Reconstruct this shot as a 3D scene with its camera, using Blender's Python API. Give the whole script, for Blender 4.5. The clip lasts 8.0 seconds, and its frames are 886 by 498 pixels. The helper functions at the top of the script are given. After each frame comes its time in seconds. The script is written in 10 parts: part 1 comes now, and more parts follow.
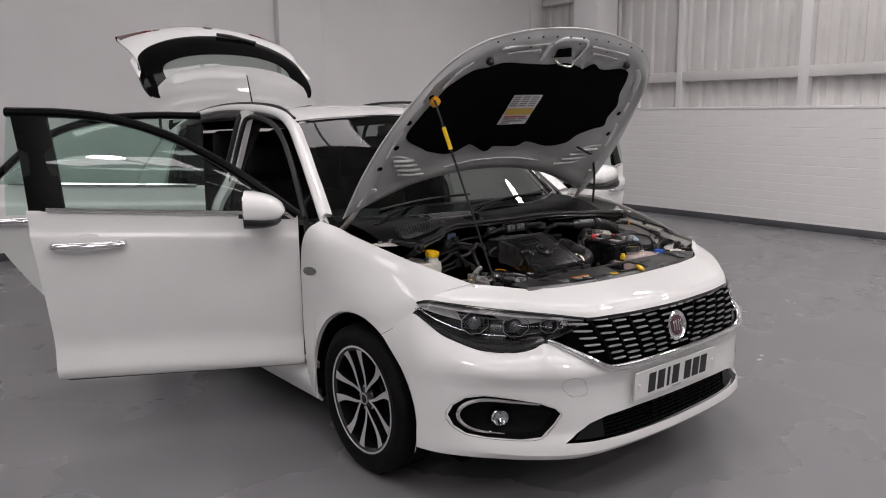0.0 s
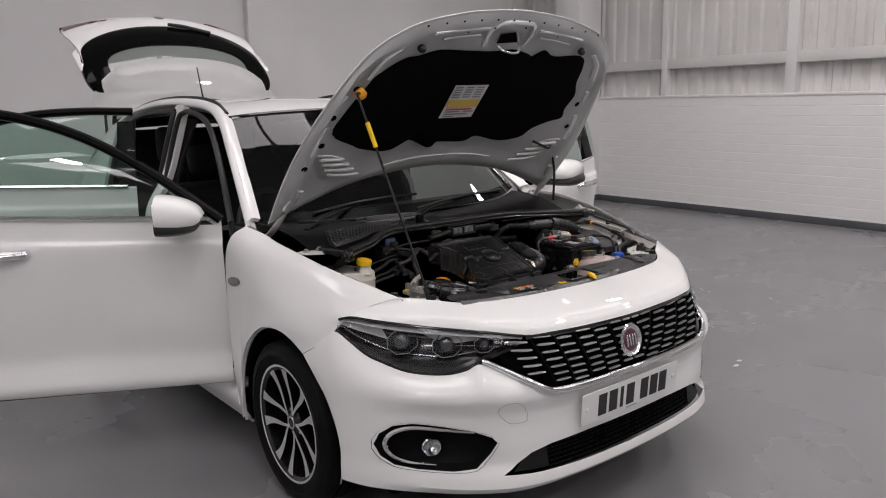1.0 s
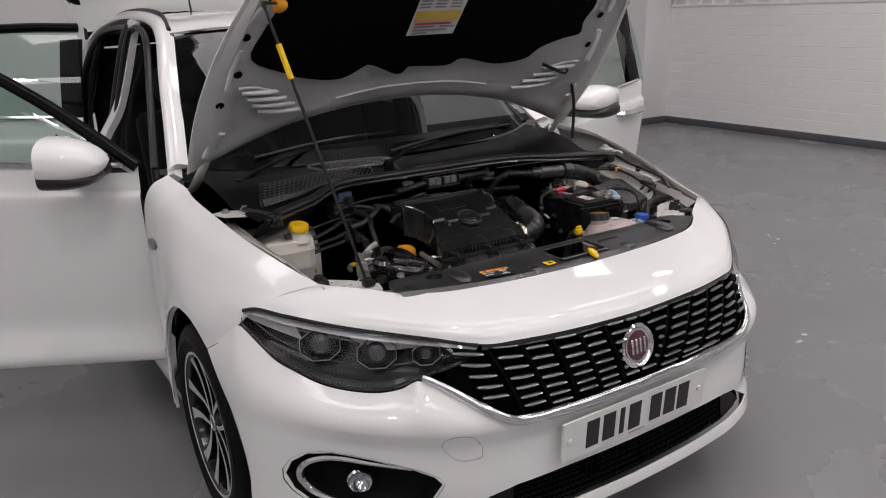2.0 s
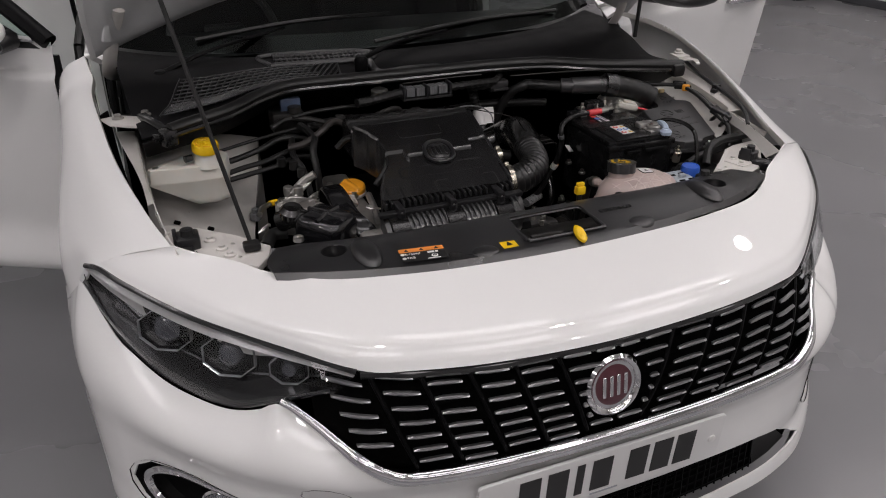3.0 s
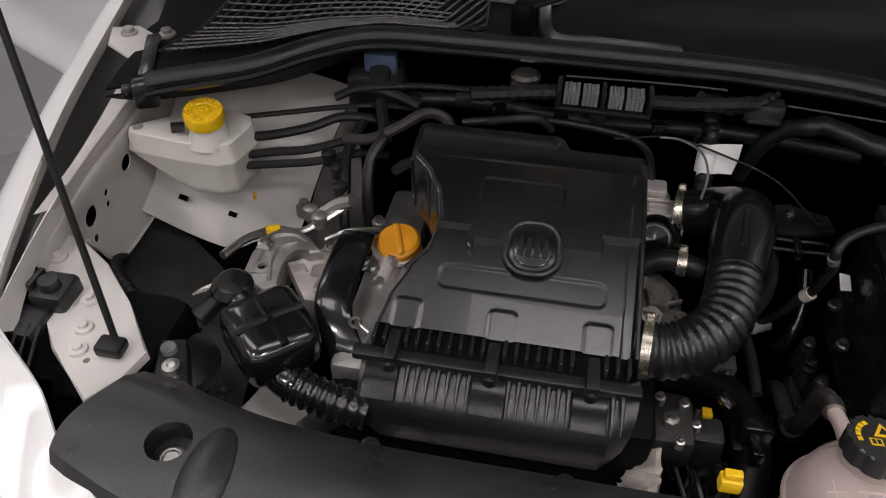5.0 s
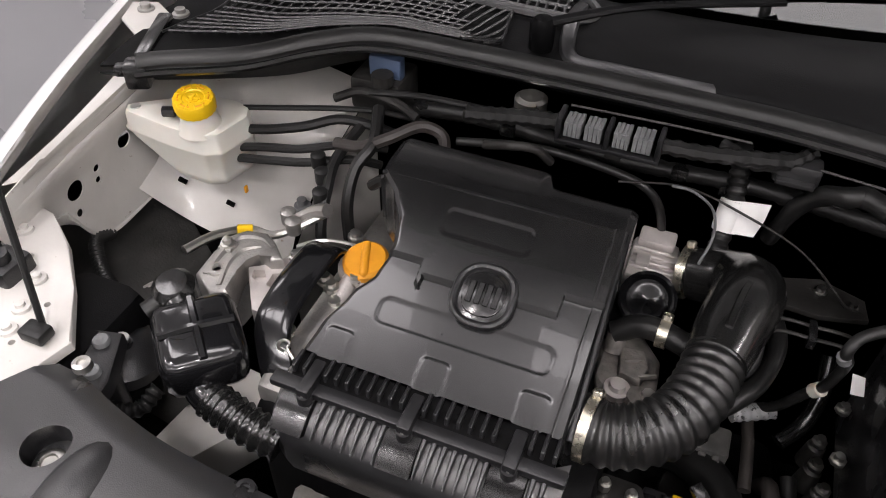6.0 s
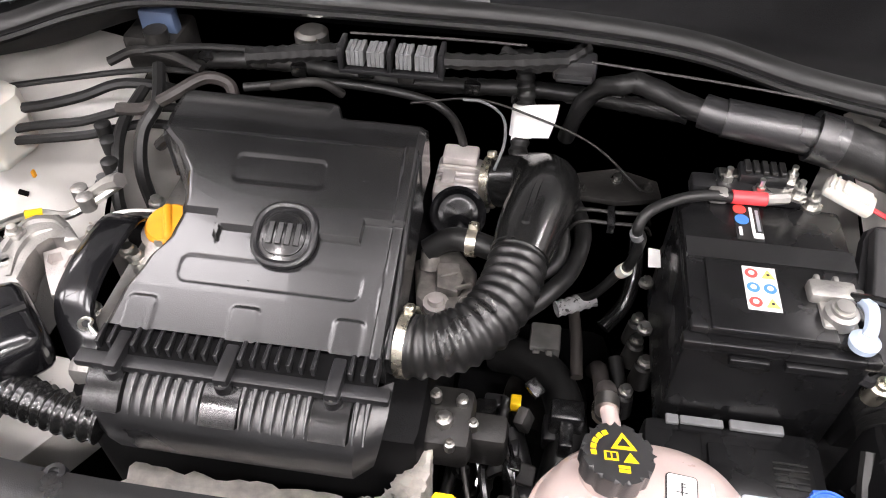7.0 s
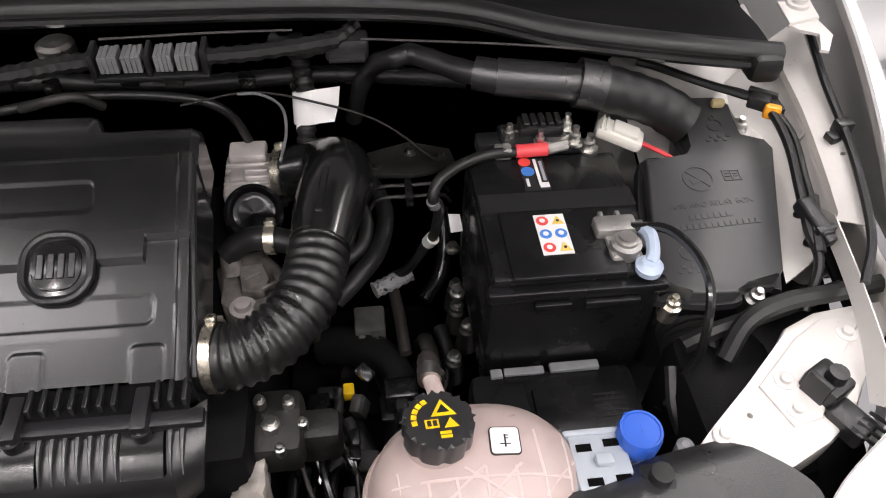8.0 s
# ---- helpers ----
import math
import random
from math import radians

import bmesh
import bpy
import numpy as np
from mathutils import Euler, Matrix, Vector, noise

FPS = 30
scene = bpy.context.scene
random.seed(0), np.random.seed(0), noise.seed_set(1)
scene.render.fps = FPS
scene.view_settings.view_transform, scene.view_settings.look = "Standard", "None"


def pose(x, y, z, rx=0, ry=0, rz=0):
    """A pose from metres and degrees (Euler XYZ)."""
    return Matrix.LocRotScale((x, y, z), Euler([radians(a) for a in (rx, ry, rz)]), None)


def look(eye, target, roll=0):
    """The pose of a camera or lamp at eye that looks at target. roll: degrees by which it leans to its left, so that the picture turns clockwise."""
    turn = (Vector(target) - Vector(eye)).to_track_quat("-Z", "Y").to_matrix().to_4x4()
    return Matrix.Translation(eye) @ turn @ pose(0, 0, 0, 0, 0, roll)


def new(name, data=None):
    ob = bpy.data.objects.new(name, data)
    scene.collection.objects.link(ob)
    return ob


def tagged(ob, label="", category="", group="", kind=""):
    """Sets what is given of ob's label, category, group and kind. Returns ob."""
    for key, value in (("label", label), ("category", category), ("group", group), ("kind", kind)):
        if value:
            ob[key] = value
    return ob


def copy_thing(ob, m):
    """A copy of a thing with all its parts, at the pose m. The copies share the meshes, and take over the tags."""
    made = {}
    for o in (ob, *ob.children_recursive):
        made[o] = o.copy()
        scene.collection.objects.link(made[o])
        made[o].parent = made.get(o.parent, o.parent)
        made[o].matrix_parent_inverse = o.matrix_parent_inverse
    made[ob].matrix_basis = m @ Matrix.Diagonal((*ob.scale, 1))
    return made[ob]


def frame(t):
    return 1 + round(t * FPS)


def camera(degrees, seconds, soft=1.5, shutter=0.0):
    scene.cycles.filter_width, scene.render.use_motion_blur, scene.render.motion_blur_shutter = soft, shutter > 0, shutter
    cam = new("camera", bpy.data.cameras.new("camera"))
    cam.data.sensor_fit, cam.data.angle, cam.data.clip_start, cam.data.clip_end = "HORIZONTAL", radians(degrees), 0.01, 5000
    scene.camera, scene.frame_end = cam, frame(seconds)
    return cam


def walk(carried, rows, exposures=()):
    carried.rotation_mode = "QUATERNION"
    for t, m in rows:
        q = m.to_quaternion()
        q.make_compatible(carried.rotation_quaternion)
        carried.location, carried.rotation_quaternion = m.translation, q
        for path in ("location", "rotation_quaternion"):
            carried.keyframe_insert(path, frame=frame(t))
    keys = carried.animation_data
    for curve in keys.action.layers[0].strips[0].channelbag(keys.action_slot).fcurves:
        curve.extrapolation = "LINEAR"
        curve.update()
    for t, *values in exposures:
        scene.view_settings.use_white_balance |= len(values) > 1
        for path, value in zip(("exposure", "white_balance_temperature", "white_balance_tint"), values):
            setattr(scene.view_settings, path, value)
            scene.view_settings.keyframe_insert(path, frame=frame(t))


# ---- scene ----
cam = camera(60.9, 8.0, 1.05)
PATH = [
    (0, (-2.437, -1.642, 1.506), (-1.225, -0.093, 1.141), -0.75),
    (0.5, (-2.338, -1.599, 1.505), (-1.123, -0.055, 1.128), -1.05),
    (1, (-2.053, -1.558, 1.509), (-0.842, -0.015, 1.120), -1.4),
    (1.5, (-1.708, -1.417, 1.493), (-0.558, 0.156, 1.045), -1.9),
    (1.7, (-1.571, -1.321, 1.507), (-0.458, 0.256, 0.992), -1.9),
    (2.8, (-0.773, -0.95, 1.487), (-0.073, 0.724, 0.647), -0.9),
    (3, (-0.661, -0.845, 1.498), (-0.007, 0.795, 0.558), -0.1),
    (3.5, (-0.378, -0.621, 1.492), (0.0, 0.994, 0.374), -0.1),
    (4, (-0.201, -0.413, 1.507), (-0.185, 1.189, 0.309), -0.4),
    (4.5, (-0.12, -0.167, 1.5), (-0.214, 1.35, 0.2), -0.3),
    (4.7, (-0.1, -0.106, 1.502), (-0.242, 1.389, 0.181), -0.1),
    (5.8, (0.064, 0.110, 1.500), (-0.463, 1.453, 0.111), 1.9),
    (6, (0.09, 0.118, 1.493), (-0.439, 1.467, 0.114), 1.1),
    (6.5, (0.128, 0.128, 1.482), (-0.311, 1.475, 0.07), -0.3),
    (7, (0.18, 0.12, 1.468), (-0.024, 1.482, 0.017), 0.3),
    (7.5, (0.227, 0.113, 1.462), (0.208, 1.476, -0.001), 1.3),
    (8, (0.228, 0.127, 1.456), (0.435, 1.473, -0.009), 2.6),
]
EXPOSURES = [(0, -0.74), (1.7, -0.76), (2.8, -0.94), (3.4, -1.03), (4.0, -1.08), (4.7, -0.97), (5.8, 0.15), (6.0, 0.2), (6.5, 0.90), (7.0, 1.16), (7.5, 1.02), (8.0, 0.22)]
walk(cam, [(t, look(eye, target, roll)) for t, eye, target, roll in PATH], EXPOSURES)

# ---------------------------------------------------------------- light
world = bpy.data.worlds.new("hall_air")
scene.world = world
world.use_nodes = True
world.node_tree.nodes["Background"].inputs[0].default_value = (0.9, 0.95, 1.0, 1)
world.node_tree.nodes["Background"].inputs[1].default_value = 0.05
SKYLIGHT, LAMP = 8.0, 150.0


# ---------------------------------------------------------------- materials
def mat(name, color, rough=0.5, metal=0.0, var=0.12, scale=6.0, bump=0.0, fine=220.0, coat=0.0, spec=0.5, speck=0.0, speck_color=(1, 1, 1), trans=0.0, sub=0.0, rvar=0.12):
    m = bpy.data.materials.new(name)
    m.use_nodes = True
    nt = m.node_tree
    b = nt.nodes["Principled BSDF"]
    link = nt.links.new
    tc = nt.nodes.new("ShaderNodeTexCoord")
    n1 = nt.nodes.new("ShaderNodeTexNoise")
    n1.inputs["Scale"].default_value, n1.inputs["Detail"].default_value = scale, 5
    n2 = nt.nodes.new("ShaderNodeTexNoise")
    n2.inputs["Scale"].default_value, n2.inputs["Detail"].default_value = fine, 3
    link(tc.outputs["Object"], n1.inputs["Vector"])
    link(tc.outputs["Object"], n2.inputs["Vector"])
    ramp = nt.nodes.new("ShaderNodeMapRange")
    ramp.inputs["From Min"].default_value, ramp.inputs["From Max"].default_value = 0.3, 0.7
    ramp.inputs["To Min"].default_value, ramp.inputs["To Max"].default_value = 1 - var, 1 + var
    link(n1.outputs["Fac"], ramp.inputs["Value"])
    mul = nt.nodes.new("ShaderNodeVectorMath")
    mul.operation = "SCALE"
    mul.inputs[0].default_value = color
    link(ramp.outputs["Result"], mul.inputs["Scale"])
    last = mul.outputs["Vector"]
    if speck:
        mix = nt.nodes.new("ShaderNodeMix")
        mix.data_type = "RGBA"
        r2 = nt.nodes.new("ShaderNodeMapRange")
        r2.inputs["From Min"].default_value, r2.inputs["From Max"].default_value = 1 - speck, 1 - speck + 0.06
        n3 = nt.nodes.new("ShaderNodeTexNoise")
        n3.inputs["Scale"].default_value, n3.inputs["Detail"].default_value = fine * 0.4, 6
        link(tc.outputs["Object"], n3.inputs["Vector"])
        link(n3.outputs["Fac"], r2.inputs["Value"])
        link(r2.outputs["Result"], mix.inputs["Factor"])
        link(last, mix.inputs["A"])
        mix.inputs["B"].default_value = (*speck_color, 1)
        last = mix.outputs["Result"]
    link(last, b.inputs["Base Color"])
    r3 = nt.nodes.new("ShaderNodeMapRange")
    r3.inputs["From Min"].default_value, r3.inputs["From Max"].default_value = 0.3, 0.7
    r3.inputs["To Min"].default_value, r3.inputs["To Max"].default_value = max(0.02, rough * (1 - rvar)), min(1, rough * (1 + rvar))
    link(n1.outputs["Fac"], r3.inputs["Value"])
    link(r3.outputs["Result"], b.inputs["Roughness"])
    b.inputs["Metallic"].default_value = metal
    b.inputs["Coat Weight"].default_value = coat
    b.inputs["Coat Roughness"].default_value = 0.018
    b.inputs["Specular IOR Level"].default_value = spec
    b.inputs["Transmission Weight"].default_value = trans
    if sub:
        b.inputs["Subsurface Weight"].default_value = sub
        b.inputs["Subsurface Radius"].default_value = (0.02, 0.015, 0.012)
    if bump:
        bp = nt.nodes.new("ShaderNodeBump")
        bp.inputs["Strength"].default_value, bp.inputs["Distance"].default_value = bump, 0.002
        link(n2.outputs["Fac"], bp.inputs["Height"])
        link(bp.outputs["Normal"], b.inputs["Normal"])
    return m


def glass(name, tint, gloss=1.0, base=0.045):
    m = bpy.data.materials.new(name)
    m.use_nodes = True
    nt = m.node_tree
    nt.nodes.remove(nt.nodes["Principled BSDF"])
    out = nt.nodes["Material Output"]
    t = nt.nodes.new("ShaderNodeBsdfTransparent")
    t.inputs[0].default_value = (*tint, 1)
    g = nt.nodes.new("ShaderNodeBsdfGlossy")
    g.inputs["Roughness"].default_value = 0.015
    lw = nt.nodes.new("ShaderNodeLayerWeight")
    lw.inputs["Blend"].default_value = 0.5
    pw = nt.nodes.new("ShaderNodeMath")
    pw.operation = "POWER"
    pw.inputs[1].default_value = 5.0
    mu = nt.nodes.new("ShaderNodeMath")
    mu.operation = "MULTIPLY_ADD"
    mu.inputs[1].default_value, mu.inputs[2].default_value = 0.96 * min(gloss, 1.0), base * gloss
    mu.use_clamp = True
    nt.links.new(lw.outputs["Facing"], pw.inputs[0])
    mix = nt.nodes.new("ShaderNodeMixShader")
    nt.links.new(pw.outputs[0], mu.inputs[0])
    nt.links.new(mu.outputs[0], mix.inputs[0])
    nt.links.new(t.outputs[0], mix.inputs[1])
    nt.links.new(g.outputs[0], mix.inputs[2])
    nt.links.new(mix.outputs[0], out.inputs["Surface"])
    return m


def glow(name, color, power):
    m = bpy.data.materials.new(name)
    m.use_nodes = True
    b = m.node_tree.nodes["Principled BSDF"]
    b.inputs["Base Color"].default_value = (*color, 1)
    b.inputs["Emission Color"].default_value = (*color, 1)
    b.inputs["Emission Strength"].default_value = power
    return m


paint = mat("white_paint", (0.8, 0.8, 0.79), 0.5, var=0.015, scale=2, coat=1.0, rvar=0.05, spec=0.0)
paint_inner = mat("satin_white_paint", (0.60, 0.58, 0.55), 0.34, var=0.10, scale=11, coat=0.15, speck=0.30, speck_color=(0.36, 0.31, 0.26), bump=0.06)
primer = mat("pale_grey_primer", (0.82, 0.83, 0.83), 0.36, var=0.05, scale=7, coat=0.25, bump=0.02)
plastic = mat("black_textured_plastic", (0.012, 0.012, 0.013), 0.33, var=0.3, scale=14, bump=0.2, fine=700, speck=0.22, speck_color=(0.05, 0.045, 0.04), spec=0.55)
plastic_dusty = mat("dusty_charcoal_plastic", (0.012, 0.012, 0.0125), 0.22, var=0.30, scale=9, bump=0.05, fine=700, coat=0.2, speck=0.30, speck_color=(0.035, 0.033, 0.03), spec=0.7)
cover_plastic = mat("satin_black_cover_plastic", (0.019, 0.019, 0.020), 0.30, var=0.28, scale=8, bump=0.16, fine=900, speck=0.22, speck_color=(0.06, 0.055, 0.05), spec=0.9)
gloss_black = mat("gloss_black_plastic", (0.008, 0.008, 0.009), 0.16, var=0.2, scale=12, coat=0.4)
piano_black = mat("piano_black_trim", (0.003, 0.003, 0.003), 0.08, var=0.1, spec=0.08)
rubber = mat("black_rubber", (0.012, 0.012, 0.012), 0.42, var=0.25, scale=14, bump=0.1, fine=500, spec=0.4)
rubber_shiny = mat("shiny_black_rubber", (0.01, 0.01, 0.01), 0.19, spec=0.8, var=0.25, scale=20, bump=0.05, fine=400)
tyre_rubber = mat("tyre_rubber", (0.006, 0.006, 0.006), 0.55, spec=0.1, var=0.3, scale=20, bump=0.3, fine=300)
scuttle_black = mat("matt_black_scuttle_plastic", (0.005, 0.005, 0.0054), 0.6, var=0.3, scale=10, bump=0.2, fine=600, spec=0.10)
connector_grey = mat("grey_connector_plastic", (0.155, 0.158, 0.162), 0.4, var=0.15, scale=40)
battery_black = mat("black_battery_case", (0.007, 0.007, 0.0075), 0.27, var=0.25, scale=14, bump=0.08, fine=500, spec=0.38)
trim_black = mat("satin_black_trim", (0.004, 0.004, 0.0043), 0.30, var=0.2, scale=14, spec=0.05)
felt = mat("black_insulation_felt", (0.0035, 0.0035, 0.0035), 0.95, var=0.3, scale=30, bump=0.5, fine=300, spec=0.05)
grime = mat("oily_dark_metal", (0.022, 0.021, 0.020), 0.5, metal=0.3, var=0.5, scale=20, bump=0.3, fine=150)
alloy = mat("cast_aluminium", (0.42, 0.41, 0.39), 0.48, metal=0.85, var=0.25, scale=25, bump=0.4, fine=260, speck=0.3, speck_color=(0.12, 0.10, 0.08))
pale_cast = mat("pale_sand_cast_metal", (0.60, 0.56, 0.54), 0.5, metal=0.45, var=0.15, scale=30, bump=0.35, fine=300, speck=0.2, speck_color=(0.2, 0.17, 0.15))
liner_mat = mat("dusty_black_liner", (0.042, 0.041, 0.039), 0.55, var=0.6, scale=13, bump=0.35, fine=240, speck=0.35, speck_color=(0.06, 0.055, 0.05))
old_hose = mat("dusty_brown_black_rubber", (0.030, 0.026, 0.024), 0.55, var=0.3, scale=16, bump=0.15, fine=400, speck=0.25, speck_color=(0.07, 0.06, 0.05))
steel = mat("zinc_steel", (0.60, 0.59, 0.56), 0.3, metal=1.0, var=0.15, scale=30)
chrome = mat("chrome", (0.78, 0.78, 0.79), 0.07, metal=1.0, var=0.04)
brass_clamp = mat("plated_clamp", (0.62, 0.58, 0.48), 0.28, metal=0.95, var=0.2, scale=60)
rim_silver = mat("diamond_cut_alloy", (0.80, 0.80, 0.81), 0.32, metal=0.6, var=0.05)
yellow = mat("yellow_plastic", (0.84, 0.53, 0.010), 0.35, var=0.1, scale=30)
orange = mat("orange_plastic", (0.80, 0.34, 0.02), 0.36, var=0.12, scale=25, bump=0.05)
orange_label = mat("orange_label_print", (0.78, 0.27, 0.05), 0.4, var=0.05)
white_label = mat("white_paper_label", (0.74, 0.73, 0.72), 0.5, var=0.06, scale=20)
grey_print = mat("grey_print", (0.32, 0.33, 0.36), 0.5, var=0.1)
yellow_print = mat("yellow_print", (0.74, 0.52, 0.12), 0.5, var=0.08)
black_print = mat("black_print", (0.015, 0.015, 0.015), 0.45, var=0.1)
red_print = mat("red_print", (0.65, 0.06, 0.05), 0.45, var=0.1)
blue_print = mat("blue_print", (0.05, 0.19, 0.55), 0.45, var=0.1)
blue_cap = mat("blue_plastic", (0.03, 0.11, 0.52), 0.35, var=0.1, scale=25)
red_plastic = mat("red_sleeve", (0.70, 0.06, 0.07), 0.4, var=0.1)
milky = mat("milky_polythene", (0.70, 0.68, 0.62), 0.4, var=0.06, scale=12, sub=0.35)
milky_pink = mat("pinkish_polythene", (0.44, 0.355, 0.33), 0.30, var=0.16, scale=14, sub=0.3)
milky_blue = mat("pale_grey_polythene", (0.35, 0.385, 0.42), 0.35, var=0.12, sub=0.1)
maroon = mat("maroon_enamel", (0.075, 0.018, 0.026), 0.3, var=0.1, coat=0.6)
plate_white = mat("number_plate_white", (0.72, 0.72, 0.71), 0.32, var=0.02, coat=0.4)
tail_red = mat("red_lamp_plastic", (0.10, 0.004, 0.007), 0.12, var=0.1, coat=0.8)
# near-black tone puts the cabin's shade into seats and linings
cabin_black = mat("shaded_cabin_black", (0.004, 0.004, 0.0045), 0.95, var=0.2, scale=30, bump=0.4, fine=600)
# windscreen tint deepened so the cabin behind it reads as shaded
screen_glass = glass("windscreen_glass", (0.30, 0.335, 0.32), 0.75)
door_glass_mat = glass("green_door_glass", (0.66, 0.80, 0.74), 1.6)
clear_lens = glass("clear_lens", (0.90, 0.91, 0.92), 0.9, 0.045)
# door glass blackened so the cabin behind it stays in shade
blackout_glass = glass("blackened_door_glass", (0.035, 0.042, 0.04), 1.3)
wall_paint = mat("white_wall_paint", (0.78, 0.772, 0.768), 0.6, var=0.05, scale=0.8, bump=0.15, fine=40)
brick_paint = mat("white_painted_brickwork", (0.82, 0.812, 0.805), 0.6, var=0.05, scale=1.5, bump=0.35, fine=50)
cladding_mat = mat("cream_sheet_cladding", (0.66, 0.65, 0.638), 0.5, var=0.09, scale=1.2)
floor_mat = mat("grey_floor_paint", (0.205, 0.204, 0.212), 0.27, var=0.07, scale=0.9, bump=0.03, fine=14, coat=0.0, rvar=0.12)
skirt_mat = mat("dark_grey_floor_paint", (0.085, 0.087, 0.095), 0.5, var=0.15, scale=2)
chip_mat = mat("pale_paint_flake", (0.6, 0.58, 0.55), 0.7, var=0.2)
sky_glow = glow("skylight_sheet", (1.0, 0.943, 0.963), SKYLIGHT)
lamp_glow = glow("lamp_diffuser", (1.0, 0.94, 0.93), LAMP)


# ---------------------------------------------------------------- mesh helpers
def wx(x):
    """Shifts the passenger's half of the car outward to fit the camera's view."""
    return x + 0.05 * min(1.0, x / 0.35) if x > 0 else x


def front_x(x):
    """Half width of the front end, its passenger corner widened further to fit the camera's view."""
    return wx(x) + 0.035 * min(1.0, max(0.0, (x - 0.45) / 0.30))


def finish(ob_name, bm, material, smooth=38):
    me = bpy.data.meshes.new(ob_name)
    bmesh.ops.recalc_face_normals(bm, faces=bm.faces)
    bm.to_mesh(me)
    bm.free()
    me.materials.append(material)
    if smooth:
        me.polygons.foreach_set("use_smooth", [True] * len(me.polygons))
        me.set_sharp_from_angle(angle=radians(smooth))
    return me


def part(name, bm, material, parent=None, label="", smooth=38):
    ob = new(name, finish(name, bm, material, smooth))
    ob.parent = parent
    if label:
        tagged(ob, label)
    return ob


def cr(points, n, closed=False):
    """n points on a smooth curve through the points."""
    p = [Vector(q) for q in points]
    k = len(p)
    out = []
    span = k if closed else k - 1
    for i in range(n):
        u = i / (n if closed else n - 1) * span
        j = min(int(u), span - 1)
        t = u - j
        if closed:
            a, b, c, d = (p[(j + q) % k] for q in (-1, 0, 1, 2))
        else:
            b, c = p[j], p[j + 1]
            a = p[j - 1] if j > 0 else 2 * b - c
            d = p[j + 2] if j + 2 < k else 2 * c - b
        out.append(0.5 * ((2 * b) + (c - a) * t + (2 * a - 5 * b + 4 * c - d) * t * t + (3 * b - a - 3 * c + d) * t ** 3))
    return out


def grid(bm, rows, close_u=False, close_v=False):
    vs = [[bm.verts.new(p) for p in r] for r in rows]
    nr, nc = len(vs), len(vs[0])
    for i in range(nr if close_v else nr - 1):
        for j in range(nc if close_u else nc - 1):
            a, b, c, d = vs[i][j], vs[i][(j + 1) % nc], vs[(i + 1) % nr][(j + 1) % nc], vs[(i + 1) % nr][j]
            if len({a, b, c, d}) == 4:
                bm.faces.new((a, b, c, d))
    return vs


def sheet(curves, nu=24, nv=16, thick=0.004):
    """A panel through a few curves of control points, with thickness."""
    rows = [cr(c, nu) for c in curves]
    cols = [cr([r[j] for r in rows], nv) for j in range(nu)]
    bm = bmesh.new()
    grid(bm, cols)
    if thick:
        bmesh.ops.recalc_face_normals(bm, faces=bm.faces)
        bmesh.ops.solidify(bm, geom=bm.faces[:], thickness=thick)
    return bm


def flip(points):
    return [(wx(-p[0]), p[1], p[2]) for p in points]


def box(bm, x0, x1, y0, y1, z0, z1, bevel=0.0, seg=2, m=None):
    r = bmesh.ops.create_cube(bm, size=1)
    vs = r["verts"]
    for v in vs:
        v.co = Vector((x0 + (v.co.x + 0.5) * (x1 - x0), y0 + (v.co.y + 0.5) * (y1 - y0), z0 + (v.co.z + 0.5) * (z1 - z0)))
    if bevel:
        es = list({e for v in vs for e in v.link_edges})
        got = bmesh.ops.bevel(bm, geom=es, offset=bevel, segments=seg, affect="EDGES", profile=0.5)
        vs = list({v for f in got["faces"] for v in f.verts} | {v for v in vs if v.is_valid})
    if m is not None:
        bmesh.ops.transform(bm, matrix=m, verts=vs)
    return vs


def prism(bm, pts, z0, z1, bevel=0.0, seg=2, m=None, taper=1.0):
    """A flat outline (x, y) raised from z0 to z1."""
    cx, cy = sum(p[0] for p in pts) / len(pts), sum(p[1] for p in pts) / len(pts)
    lo = [bm.verts.new((p[0], p[1], z0)) for p in pts]
    hi = [bm.verts.new((cx + (p[0] - cx) * taper, cy + (p[1] - cy) * taper, z1)) for p in pts]
    n = len(pts)
    bm.faces.new(lo[::-1])
    top = bm.faces.new(hi)
    for i in range(n):
        bm.faces.new((lo[i], lo[(i + 1) % n], hi[(i + 1) % n], hi[i]))
    vs = lo + hi
    if bevel:
        got = bmesh.ops.bevel(bm, geom=list(top.edges), offset=bevel, segments=seg, affect="EDGES", profile=0.5)
        vs = list({v for f in got["faces"] for v in f.verts} | {v for v in vs if v.is_valid})
    if m is not None:
        bmesh.ops.transform(bm, matrix=m, verts=vs)
    return vs


def lathe(bm, profile, n=24, m=None, closed=False):
    """(radius, height) turned about z."""
    rows = [[Vector((r * math.cos(2 * math.pi * k / n), r * math.sin(2 * math.pi * k / n), h)) for k in range(n)] for r, h in profile]
    if m is not None:
        rows = [[m @ p for p in r] for r in rows]
    vs = grid(bm, rows, close_u=True, close_v=closed)
    if not closed:
        for r in (vs[0], vs[-1]):
            try:
                bm.faces.new(r)
            except ValueError:
                pass
    return vs


